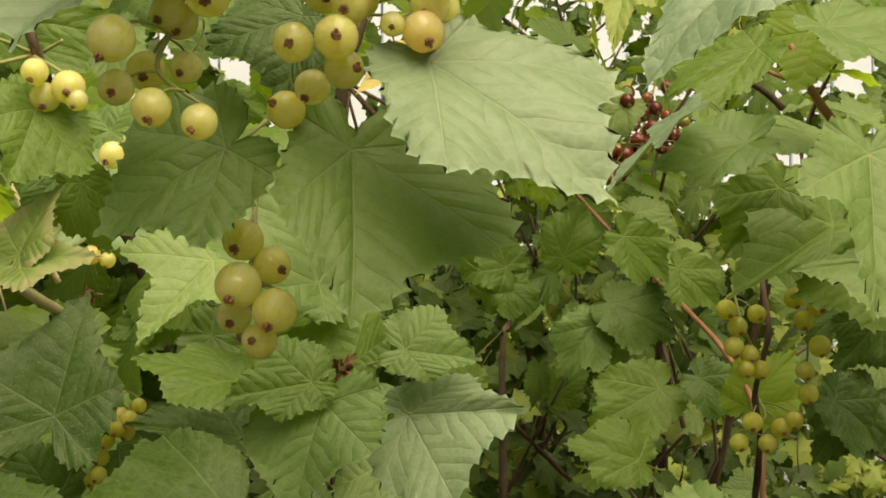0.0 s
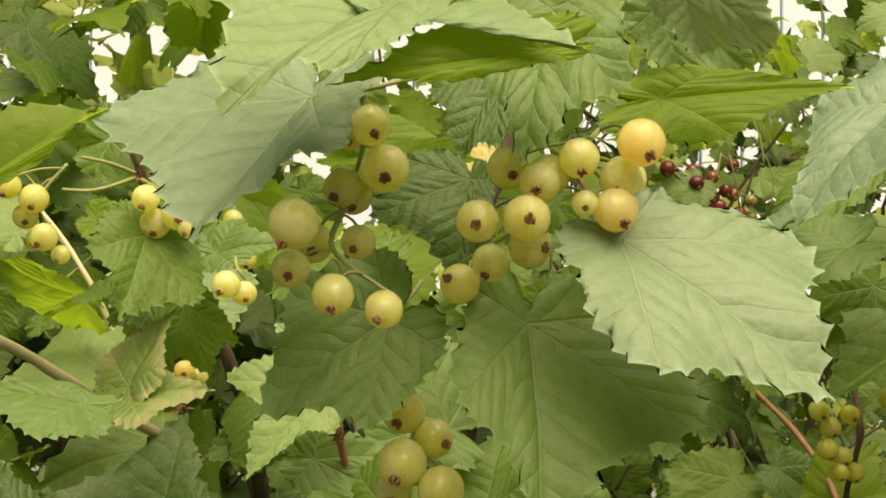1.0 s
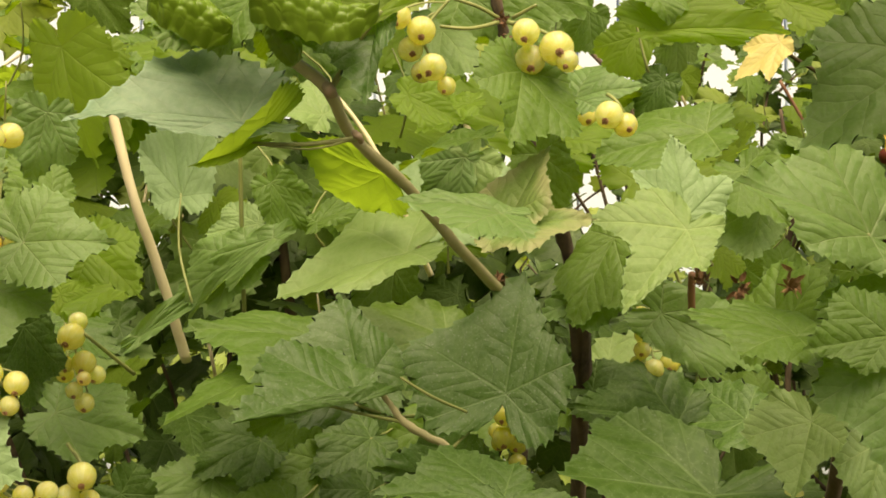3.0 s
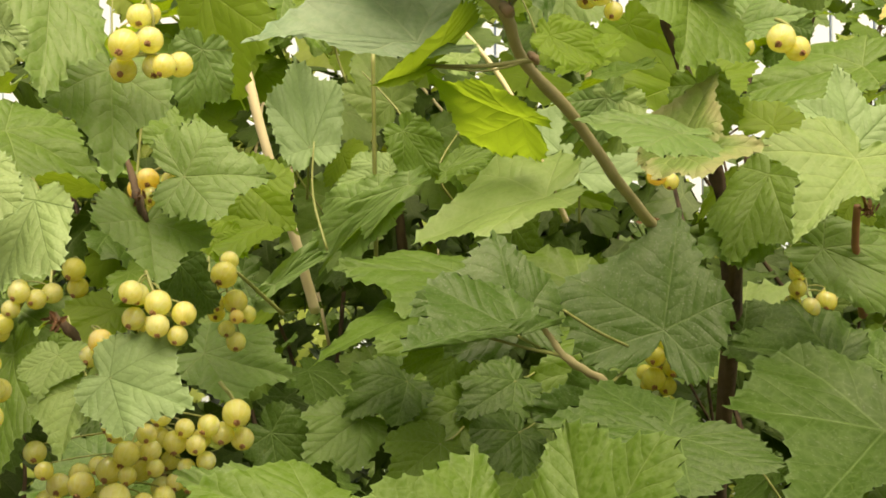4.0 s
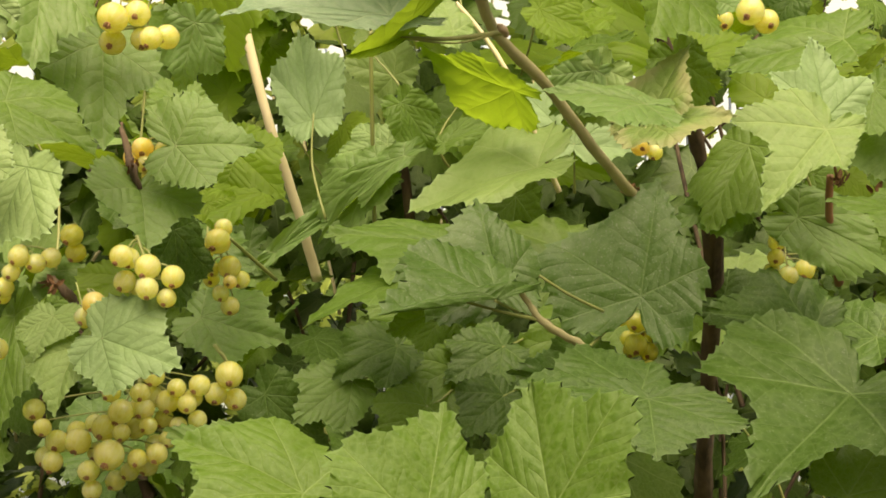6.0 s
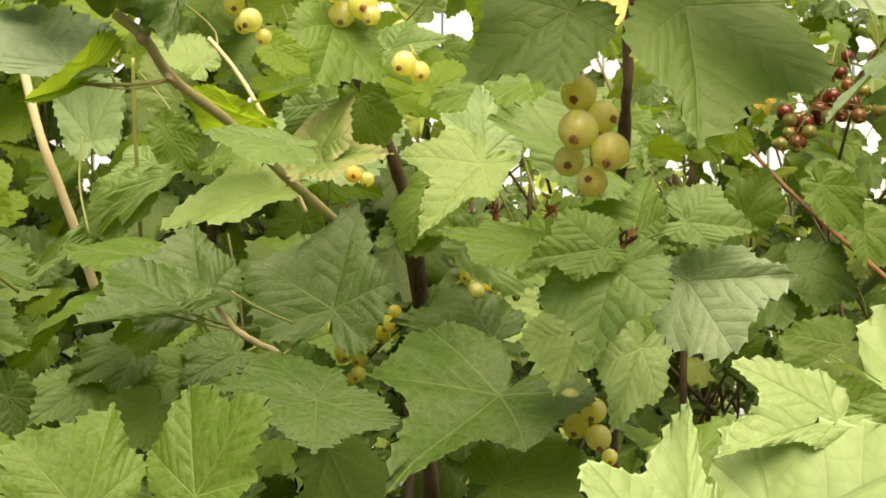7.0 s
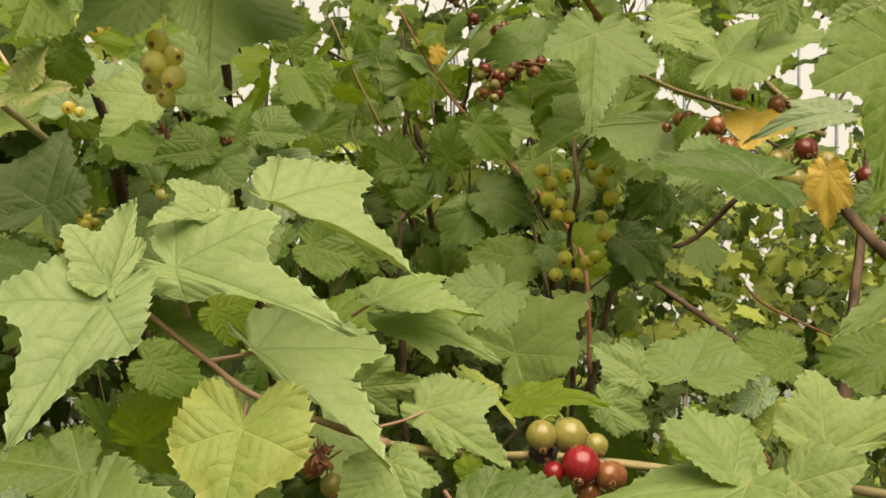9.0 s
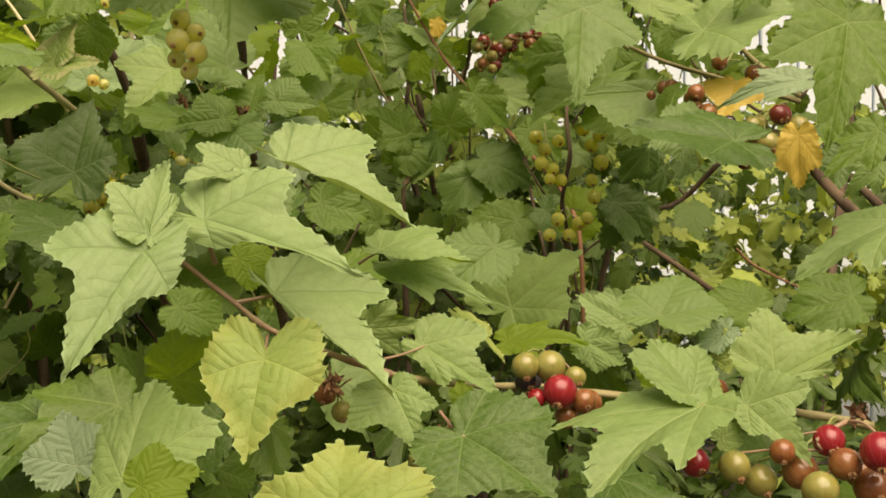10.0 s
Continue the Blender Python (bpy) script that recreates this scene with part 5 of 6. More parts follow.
cluster(A, (-0.0382, 0.4377, 0.7201), [(-0.0454, 0.4224, 0.7137, 0.0047), (-0.0364, 0.4271, 0.7097, 0.0048), (-0.0427, 0.4294, 0.7035, 0.0048), (-0.0347, 0.4250, 0.7001, 0.0049), (-0.0304, 0.4290, 0.6925, 0.0031)], "white", "green")
cluster(A, (-0.0501, 0.2535, 0.8680), [(-0.0476, 0.2429, 0.8599, 0.0038), (-0.0451, 0.2464, 0.8525, 0.0045), (-0.0513, 0.2496, 0.8479, 0.0037), (-0.0514, 0.2436, 0.8582, 0.0027)], "white", "green")
cluster(A, (-0.0048, 0.2598, 0.8611), [(0.0004, 0.2381, 0.8560, 0.0043, "amber"), (-0.0037, 0.2416, 0.8444, 0.0040, "amber"), (-0.0025, 0.2446, 0.8501, 0.0039), (-0.0104, 0.2387, 0.8534, 0.0036), (-0.0157, 0.2419, 0.8507, 0.0038), (-0.0227, 0.2449, 0.8523, 0.0039), (-0.0094, 0.2399, 0.8455, 0.0024)], "white", "green")
cluster(A, (-0.1029, 0.4055, 0.8411), [(-0.1030, 0.3916, 0.8326, 0.0043), (-0.0980, 0.3950, 0.8300, 0.0038)], "white", "green")
cluster(A, (-0.1380, 0.4916, 0.8083), [(-0.1376, 0.4876, 0.8012, 0.0038, "amber"), (-0.1323, 0.4918, 0.7992, 0.0032)], "white", "green")
# red currant behind: stems and trusses
stem(R, [(0.0365, 0.9098, 0.9330), (0.0597, 0.9082, 0.8910), (0.0829, 0.9068, 0.8543), (0.1226, 0.8748, 0.8049), (0.1536, 0.8232, 0.7661), (0.1733, 0.7820, 0.7372), (0.1843, 0.7508, 0.7004), (0.1873, 0.7486, 0.6232)], [0.0011, 0.0013, 0.0014, 0.0016, 0.0017, 0.0018, 0.0019, 0.0020], "red", 0.25)
stem(R, [(0.1711, 0.6743, 0.8193), (0.1647, 0.6636, 0.7915), (0.1658, 0.6527, 0.7601), (0.1609, 0.6619, 0.7275), (0.1655, 0.6710, 0.6982), (0.1734, 0.7475, 0.5779)], [0.0011, 0.0013, 0.0015, 0.0016, 0.0017, 0.0022], "old", 0.6)
stem(R, [(0.0402, 0.9293, 0.9153), (0.0442, 0.9072, 0.8441), (0.0395, 0.9161, 0.8031), (0.0430, 0.9047, 0.7554), (0.0380, 0.9036, 0.7137), (0.0430, 0.9474, 0.4952)], [0.0014, 0.0018, 0.0020, 0.0022, 0.0024, 0.0030], "old", 0.6)
stem(R, [(-0.0273, 0.9608, 0.9316), (-0.0059, 0.9591, 0.8824), (0.0129, 0.9577, 0.8441), (0.0344, 0.9563, 0.8058)], [0.0011, 0.0012, 0.0013, 0.0014], "olive", 0.25)
stem(C, [(0.2982, 0.6508, 0.7673), (0.2757, 0.6508, 0.7552), (0.2552, 0.6705, 0.7310), (0.2342, 0.6706, 0.7220), (0.2030, 0.6713, 0.7293)], [0.0018, 0.0020, 0.0020, 0.0016, 0.0010], "old", 0.25)
stem(C, [(0.2552, 0.6705, 0.7302), (0.2490, 0.6708, 0.7373)], [0.0012, 0.0006], "old", 0.25)
stem(C, [(0.2800, 0.4707, 0.7553), (0.2992, 0.4495, 0.7256), (0.3307, 0.4483, 0.7000)], [0.0028, 0.0032, 0.0036], "old", 0.25)
stem(C, [(0.3129, 0.5100, 0.7499), (0.3394, 0.4988, 0.7221)], [0.0024, 0.0028], "old", 0.25)
stem(C, [(0.1907, 0.5442, 0.8272), (0.2177, 0.5535, 0.8174), (0.2612, 0.5524, 0.8044), (0.2986, 0.5314, 0.7897)], [0.0013, 0.0014, 0.0016, 0.0018], "olive", 0.25)
stem(C, [(0.2435, 0.5543, 0.8608), (0.2578, 0.5534, 0.8389), (0.2722, 0.5527, 0.8207), (0.2986, 0.5315, 0.7932)], [0.0013, 0.0015, 0.0016, 0.0018], "olive", 0.25)
stem(R, [(0.2506, 0.8496, 0.6926), (0.2928, 0.8481, 0.6634), (0.3351, 0.8465, 0.6321)], [0.0022, 0.0024, 0.0028], "old", 0.25)
stem(R, [(0.4105, 1.1467, 0.6737), (0.4358, 1.1456, 0.6512), (0.5118, 1.1434, 0.6157)], [0.0014, 0.0015, 0.0012], "red", 0.25)
cluster(R, (0.1278, 0.9575, 0.9032), [(0.1156, 0.9331, 0.8810, 0.0064), (0.1318, 0.9358, 0.8733, 0.0070), (0.1212, 0.9390, 0.8658, 0.0064), (0.1408, 0.9336, 0.8836, 0.0064), (0.1587, 0.9365, 0.8861, 0.0064), (0.1510, 0.9400, 0.8920, 0.0064), (0.1129, 0.9341, 0.8572, 0.0053, "moss"), (0.1275, 0.9371, 0.8591, 0.0059), (0.1429, 0.9405, 0.8765, 0.0054), (0.1666, 0.9349, 0.8880, 0.0059), (0.1212, 0.9385, 0.8764, 0.0059)], "red", "green")
cluster(R, (0.1471, 0.6537, 0.7847), [(0.1388, 0.6295, 0.7732, 0.0052), (0.1450, 0.6324, 0.7646, 0.0052), (0.1554, 0.6356, 0.7707, 0.0048), (0.1427, 0.6297, 0.7545, 0.0052), (0.1510, 0.6327, 0.7506, 0.0048), (0.1572, 0.6356, 0.7426, 0.0048), (0.1487, 0.6301, 0.7434, 0.0044)], "green", "green")
cluster(R, (0.1840, 0.6533, 0.7906), [(0.1726, 0.6291, 0.7789, 0.0052), (0.1850, 0.6320, 0.7751, 0.0052), (0.1794, 0.6351, 0.7673, 0.0052), (0.1853, 0.6291, 0.7550, 0.0056), (0.1789, 0.6320, 0.7424, 0.0048), (0.1812, 0.6348, 0.7304, 0.0052), (0.1888, 0.6306, 0.7829, 0.0048)], "green", "green")
cluster(R, (0.1653, 0.6717, 0.7233), [(0.1564, 0.6476, 0.7144, 0.0053), (0.1718, 0.6504, 0.7110, 0.0053), (0.1509, 0.6538, 0.7029, 0.0049), (0.1777, 0.6481, 0.7151, 0.0049), (0.1649, 0.6511, 0.7029, 0.0049)], "green", "green")
cluster(C, (0.2561, 0.5322, 0.7935), [(0.2393, 0.5181, 0.7802, 0.0070), (0.2481, 0.5214, 0.7891, 0.0056), (0.2645, 0.5237, 0.7665, 0.0070, "moss"), (0.2319, 0.5193, 0.7925, 0.0052, "moss"), (0.2152, 0.5229, 0.7982, 0.0052)], "rust", "green")
cluster(C, (0.2856, 0.5114, 0.7846), [(0.2770, 0.4974, 0.7791, 0.0064, "red"), (0.2636, 0.5007, 0.7730, 0.0065, "moss"), (0.2746, 0.5034, 0.7629, 0.0079, "moss"), (0.2543, 0.4978, 0.7499, 0.0041, "red"), (0.2893, 0.5010, 0.7702, 0.0068, "moss")], "moss", "green")
cluster(C, (0.2664, 0.5730, 0.8269), [(0.2537, 0.5589, 0.8179, 0.0055), (0.2783, 0.5616, 0.8126, 0.0055), (0.2366, 0.5649, 0.7948, 0.0052)], "rust", "green")
cluster(C, (0.2293, 0.5042, 0.8035), [(0.2232, 0.4882, 0.7917, 0.0054, "rust"), (0.2313, 0.4949, 0.7795, 0.0064, "rust"), (0.2256, 0.4980, 0.7830, 0.0045, "rust"), (0.2434, 0.4897, 0.7744, 0.0041, "black")], "rust", "green")
cluster(C, (0.2132, 0.5445, 0.8075), [(0.2113, 0.5285, 0.7985, 0.0047, "rust"), (0.2046, 0.5355, 0.7945, 0.0030, "rust")], "rust", "green")
cluster(C, (0.2826, 0.5032, 0.7873), [(0.2725, 0.4873, 0.7787, 0.0057, "red"), (0.2868, 0.4940, 0.7712, 0.0070, "moss"), (0.2596, 0.4974, 0.7727, 0.0060, "moss"), (0.2497, 0.4894, 0.7646, 0.0057, "moss"), (0.2665, 0.4872, 0.7613, 0.0070, "moss")], "moss", "green")
cluster(C, (0.3085, 0.5027, 0.7743), [(0.3067, 0.4866, 0.7632, 0.0057, "red"), (0.3143, 0.4933, 0.7533, 0.0067, "rust"), (0.2967, 0.4966, 0.7515, 0.0045, "moss")], "rust", "green")
cluster(C, (0.2706, 0.5237, 0.8138), [(0.2624, 0.5078, 0.8051, 0.0052, "rust"), (0.2729, 0.5146, 0.8065, 0.0036, "rust")], "rust", "green")
# blackcurrant: near trusses
cluster(C, (0.1031, 0.2010, 0.6708), [(0.1086, 0.1815, 0.6589, 0.0061), (0.1176, 0.1845, 0.6548, 0.0045, "rust"), (0.1116, 0.1876, 0.6490, 0.0044, "rust"), (0.0964, 0.1828, 0.6679, 0.0049, "moss"), (0.1055, 0.1858, 0.6674, 0.0057, "moss"), (0.0969, 0.1890, 0.6619, 0.0042, "black"), (0.1003, 0.1832, 0.6562, 0.0035)], "crimson", "green")
cluster(C, (0.2064, 0.1787, 0.6490), [(0.1980, 0.1597, 0.6445, 0.0056), (0.1891, 0.1627, 0.6335, 0.0064, "rust"), (0.1764, 0.1660, 0.6296, 0.0057, "moss"), (0.2085, 0.1600, 0.6331, 0.0049, "rust")], "crimson", "green")
cluster(C, (0.1598, 0.1892, 0.6416), [(0.1556, 0.1751, 0.6342, 0.0052), (0.1505, 0.1784, 0.6369, 0.0035)], "crimson", "green")
cluster(C, (0.1729, 0.2095, 0.6566), [(0.1678, 0.1955, 0.6563, 0.0047)], "rust", "green")
cluster(C, (0.0676, 0.1709, 0.6479), [(0.0617, 0.1567, 0.6404, 0.0070), (0.0688, 0.1597, 0.6356, 0.0041, "black"), (0.0759, 0.1633, 0.6549, 0.0034, "moss")], "moss", "green")
cluster(C, (0.0253, 0.2020, 0.6632), [(0.0244, 0.1879, 0.6582, 0.0044), (0.0301, 0.1908, 0.6507, 0.0040, "moss")], "rust", "green")
cluster(C, (0.2047, 0.1611, 0.6510), [(0.2086, 0.1408, 0.6444, 0.0066, "crimson"), (0.1903, 0.1445, 0.6311, 0.0063, "moss"), (0.1999, 0.1487, 0.6387, 0.0055, "rust"), (0.2104, 0.1522, 0.6302, 0.0066, "rust"), (0.1813, 0.1570, 0.6414, 0.0044, "rust"), (0.1660, 0.1609, 0.6357, 0.0055, "moss")], "rust", "pink")
cluster(C, (0.1132, 0.2276, 0.6637), [(0.1215, 0.2020, 0.6512, 0.0051, "rust"), (0.1136, 0.2059, 0.6455, 0.0046, "rust"), (0.0996, 0.2105, 0.6582, 0.0051, "black"), (0.1179, 0.2143, 0.6593, 0.0042, "moss")], "rust", "pink")
# red currant: the leaves that show between
leaf(R, (0.0500, 0.9068, 0.8695), (0.0114, 0.8960, 0.8807), (0.308, -0.939, 0.152), 0.84, "round", "soft", stalk=(0.0685, 0.9372, 0.8626))
leaf(R, (0.0812, 0.8880, 0.7972), (0.0948, 0.8779, 0.8358), (-0.120, -0.970, -0.210), 0.84, "round", "mid", stalk=(0.0814, 0.9181, 0.7883))
leaf(R, (0.0415, 0.9073, 0.7899), (0.0029, 0.8963, 0.8163), (0.354, -0.926, 0.133), 0.84, "round", "mid", stalk=(0.0598, 0.9377, 0.7807))
leaf(R, (0.0063, 0.9563, 0.8340), (-0.0409, 0.9452, 0.8533), (0.296, -0.936, 0.188), 0.84, "round", "light", stalk=(0.0270, 0.9867, 0.8255))
leaf(R, (0.0992, 0.8587, 0.7514), (0.0752, 0.8485, 0.7180), (0.081, -0.968, 0.237), 0.84, "round", "soft", stalk=(0.1138, 0.8890, 0.7414))
leaf(R, (0.1043, 0.8688, 0.7522), (0.1218, 0.8593, 0.7223), (-0.040, -0.960, 0.279), 0.84, "round", "light", stalk=(0.1039, 0.8988, 0.7420))
leaf(R, (0.1120, 0.8588, 0.7653), (0.1582, 0.8498, 0.7477), (0.019, -0.870, 0.493), 0.84, "round", "dark", stalk=(0.1013, 0.8887, 0.7556))
leaf(R, (0.1599, 0.6092, 0.8331), (0.1331, 0.5989, 0.8006), (0.079, -0.968, 0.240), 0.84, "round", "mid", stalk=(0.1777, 0.6395, 0.8290))
leaf(R, (0.2205, 0.6106, 0.7986), (0.1661, 0.5996, 0.7842), (0.079, -0.915, 0.396), 0.84, "round", "mid", stalk=(0.2508, 0.6412, 0.7931))
leaf(R, (0.1389, 0.8297, 0.7111), (0.0903, 0.8190, 0.6865), (-0.045, -0.880, 0.472), 0.84, "round", "mid", stalk=(0.1635, 0.8603, 0.7001))
leaf(R, (0.1678, 0.8596, 0.8003), (0.1344, 0.8490, 0.7932), (0.031, -0.621, 0.783), 0.84, "round", "light", stalk=(0.1877, 0.8901, 0.7918))
leaf(R, (0.1508, 0.8293, 0.7906), (0.1786, 0.8201, 0.7657), (-0.021, -0.944, 0.329), 0.84, "round", "mid", stalk=(0.1479, 0.8594, 0.7820))
leaf(R, (-0.0197, 1.0055, 0.8698), (-0.0394, 0.9949, 0.8959), (0.300, -0.941, -0.156), 0.84, "round", "light", stalk=(-0.0096, 1.0358, 0.8615))
leaf(R, (0.0478, 0.9069, 0.8604), (0.0635, 0.8973, 0.8393), (-0.271, -0.937, 0.223), 0.84, "round", "lime", stalk=(0.0466, 0.9369, 0.8531))
leaf(R, (0.1609, 0.8101, 0.7206), (0.1918, 0.8008, 0.7010), (-0.037, -0.924, 0.380), 0.84, "round", "dark", stalk=(0.1571, 0.8401, 0.7098))
leaf(R, (0.1804, 0.7605, 0.7076), (0.2050, 0.7507, 0.7428), (-0.409, -0.912, 0.032), 0.84, "round", "lime", stalk=(0.1794, 0.7906, 0.6968))
leaf(R, (0.0394, 0.9073, 0.7786), (0.0663, 0.8980, 0.7561), (0.017, -0.916, 0.401), 0.84, "round", "mid", stalk=(0.0338, 0.9373, 0.7688))
leaf(R, (0.1245, 0.8586, 0.8258), (0.1577, 0.8493, 0.8169), (-0.121, -0.878, 0.464), 0.84, "round", "light", stalk=(0.1189, 0.8885, 0.8180))
leaf(R, (0.1701, 1.0092, 0.8663), (0.1394, 0.9989, 0.8255), (-0.063, -0.956, 0.288), 0.84, "round", "mid", stalk=(0.1890, 1.0396, 0.8580))
leaf(R, (0.0198, 1.0059, 0.9200), (-0.0096, 0.9956, 0.8887), (-0.020, -0.944, 0.329), 0.84, "round", "dark", stalk=(0.0347, 1.0362, 0.9132))
leaf(R, (0.2195, 0.6608, 0.7722), (0.2470, 0.6512, 0.7824), (-0.435, -0.786, 0.439), 0.84, "round", "soft", stalk=(0.2190, 0.6908, 0.7648))
leaf(R, (0.1150, 0.7595, 0.6762), (0.0757, 0.7486, 0.6922), (0.398, -0.811, 0.429), 0.84, "round", "mid", stalk=(0.1355, 0.7900, 0.6645))
leaf(R, (0.1998, 0.7104, 0.7727), (0.1795, 0.6999, 0.7904), (0.156, -0.917, -0.367), 0.84, "round", "light", stalk=(0.2161, 0.7408, 0.7649))
leaf(R, (0.0872, 0.9034, 0.7342), (0.1131, 0.8938, 0.7650), (-0.289, -0.956, -0.054), 0.84, "round", "soft", stalk=(0.0827, 0.9331, 0.7227))
leaf(R, (0.0287, 0.9553, 0.7677), (0.0562, 0.9456, 0.7942), (-0.265, -0.961, -0.077), 0.84, "round", "mid", stalk=(0.0225, 0.9851, 0.7566))
leaf(R, (-0.0160, 0.6575, 0.8267), (-0.0517, 0.6475, 0.8057), (0.094, -0.951, 0.293), 0.84, "round", "light", stalk=(-0.0020, 0.6871, 0.8207))
leaf(R, (-0.0374, 0.7084, 0.8455), (-0.0191, 0.6988, 0.8697), (-0.817, -0.154, 0.556), 0.84, "round", "lime", stalk=(-0.0433, 0.7383, 0.8395))
leaf(R, (0.0021, 0.9580, 0.8496), (-0.0405, 0.9494, 0.8759), (0.286, -0.945, 0.155), 0.84, "round", "lime", stalk=(0.0206, 0.9875, 0.8403))
leaf(R, (0.1430, 0.9530, 0.7506), (0.1209, 0.9439, 0.7721), (0.388, -0.922, 0.011), 0.84, "round", "dark", stalk=(0.1573, 0.9824, 0.7389))
leaf(R, (0.2162, 0.6510, 0.7270), (0.1860, 0.6407, 0.6989), (-0.152, -0.864, 0.480), 0.84, "round", "dark", stalk=(0.2350, 0.6804, 0.7177))
leaf(R, (0.2042, 0.7045, 0.8438), (0.2281, 0.6934, 0.8167), (-0.084, -0.945, 0.316), 0.84, "round", "mid", stalk=(0.2029, 0.7344, 0.8378))
leaf(R, (0.1223, 0.8576, 0.9033), (0.0968, 0.8474, 0.8821), (-0.060, -0.870, 0.489), 0.84, "round", "light", stalk=(0.1370, 0.8872, 0.8968))
leaf(R, (-0.0055, 0.9097, 0.9072), (0.0262, 0.8993, 0.9105), (-0.279, -0.609, 0.742), 0.84, "round", "lime", stalk=(-0.0143, 0.9397, 0.9002))
leaf(R, (0.0159, 0.8538, 0.7093), (-0.0132, 0.8448, 0.7294), (0.400, -0.899, 0.179), 0.84, "round", "mid", stalk=(0.0295, 0.8833, 0.6975))
leaf(R, (0.1209, 0.8522, 0.7135), (0.0954, 0.8422, 0.6990), (0.072, -0.876, 0.477), 0.84, "round", "soft", stalk=(0.1355, 0.8817, 0.7019))
leaf(R, (0.0772, 0.9523, 0.6911), (0.1042, 0.9425, 0.7128), (-0.430, -0.893, 0.132), 0.84, "round", "mid", stalk=(0.0722, 0.9821, 0.6780))
leaf(R, (-0.0332, 0.8575, 0.8145), (-0.0025, 0.8476, 0.8333), (-0.341, -0.938, 0.060), 0.84, "round", "mid", stalk=(-0.0425, 0.8875, 0.8057))
leaf(R, (0.0687, 0.7374, 0.8708), (0.0753, 0.7369, 0.8565), (0.237, -0.961, 0.143), 0.756, "round", "yellow")
leaf(R, (0.0551, 0.7369, 0.8442), (0.0550, 0.7364, 0.8255), (-0.336, -0.941, 0.029), 0.84, "round", "lime")
# white currant: the leaf blistered by aphids
blistered_leaf(A, (-0.1951, 0.3199, 0.8517), (-0.1629, 0.3261, 0.8515), (0.1, -0.8, 0.6), 0.0075, "bright green leaf puckered into blisters by aphids")
blistered_leaf(A, (-0.1921, 0.3303, 0.8515), (-0.1855, 0.3315, 0.8383), (0.3, -0.9, 0.2), 0.0046, "dark green leaf shrivelled by aphids")
blistered_leaf(A, (-0.2222, 0.3232, 0.8552), (-0.2007, 0.3256, 0.8477), (0.0, -0.8, 0.6), 0.0070, "green leaf crumpled by aphids")
leaf(A, (-0.2158, 0.3483, 0.8542), (-0.2316, 0.3372, 0.8583), (0.591, -0.687, 0.424), 1.09, "round", "soft", crumple=0.08)
leaf(C, (0.1963, 0.6413, 0.7263), (0.2296, 0.6401, 0.7026), (0.281, -0.854, 0.439), 0.801, "round", "dark")
leaf(C, (0.1819, 0.5484, 0.8758), (0.1633, 0.5474, 0.8865), (0.501, -0.128, 0.856), 0.84, "round", "lime")
leaf(R, (0.0969, 0.6953, 0.8105), (0.1277, 0.6969, 0.7869), (0.165, -0.975, 0.149), 0.756, "round", "mid")
stem(C, [(0.1483, 0.5467, 0.8919), (0.1539, 0.5471, 0.8783), (0.1663, 0.5578, 0.8650), (0.1884, 0.5690, 0.8401)], [0.0012, 0.0016, 0.0020, 0.0022], "red", 0.25)
stem(C, [(0.1307, 0.5460, 0.8835), (0.1498, 0.5469, 0.8755)], [0.0008, 0.0010], "red", 0.25)
stem(R, [(0.1774, 0.8481, 0.9183), (0.2060, 0.8495, 0.9144), (0.2265, 0.8506, 0.8982)], [0.0020, 0.0024, 0.0026], "old", 0.25)
stem(R, [(0.2055, 1.1500, 0.8929), (0.2005, 1.1502, 0.8383)], [0.0026, 0.0028], "tan", 0.25)
leaf(A, (-0.2171, 0.5289, 0.8551), (-0.2370, 0.5255, 0.8724), (0.502, -0.750, 0.431), 0.84, "round", "light")
leaf(A, (-0.1555, 0.5390, 0.8608), (-0.1801, 0.5350, 0.8530), (-0.125, -0.665, 0.736), 0.672, "round", "lime")
leaf(A, (-0.1182, 0.5959, 0.8517), (-0.0888, 0.6007, 0.8656), (-0.106, -0.851, 0.515), 0.756, "round", "lime")
leaf(A, (-0.0830, 0.6018, 0.8330), (-0.0430, 0.6083, 0.8621), (-0.247, -0.817, 0.521), 0.84, "round", "lime")
leaf(A, (-0.2604, 0.5930, 0.8138), (-0.2854, 0.5889, 0.8107), (0.099, -0.909, 0.404), 0.84, "round", "light")
leaf(A, (-0.2497, 0.5743, 0.8311), (-0.2334, 0.5772, 0.8095), (0.304, -0.947, 0.105), 0.756, "round", "mid")
leaf(A, (-0.2812, 0.4681, 0.7840), (-0.3125, 0.4629, 0.7814), (0.055, -0.697, 0.715), 0.756, "round", "lime")
leaf(A, (-0.3465, 0.5584, 0.8246), (-0.3655, 0.5551, 0.8461), (0.575, -0.714, 0.399), 0.84, "round", "mid")
leaf(A, (-0.2442, 0.5551, 0.8049), (-0.2907, 0.5477, 0.7754), (-0.150, -0.876, 0.458), 0.294, "long", "soft")
leaf(A, (-0.2037, 0.4406, 0.7407), (-0.2263, 0.4369, 0.7342), (0.056, -0.939, 0.338), 0.84, "round", "mid")
leaf(A, (-0.0710, 0.4224, 0.6825), (-0.0316, 0.4288, 0.6925), (0.007, -0.853, 0.522), 0.84, "round", "mid")
leaf(A, (-0.1451, 0.4334, 0.8322), (-0.1743, 0.4322, 0.8251), (-0.201, -0.393, 0.897), 0.588, "round", "mid")
leaf(A, (-0.1518, 0.5132, 0.8346), (-0.1702, 0.5134, 0.8109), (-0.019, -1.000, 0.005), 0.84, "round", "light")
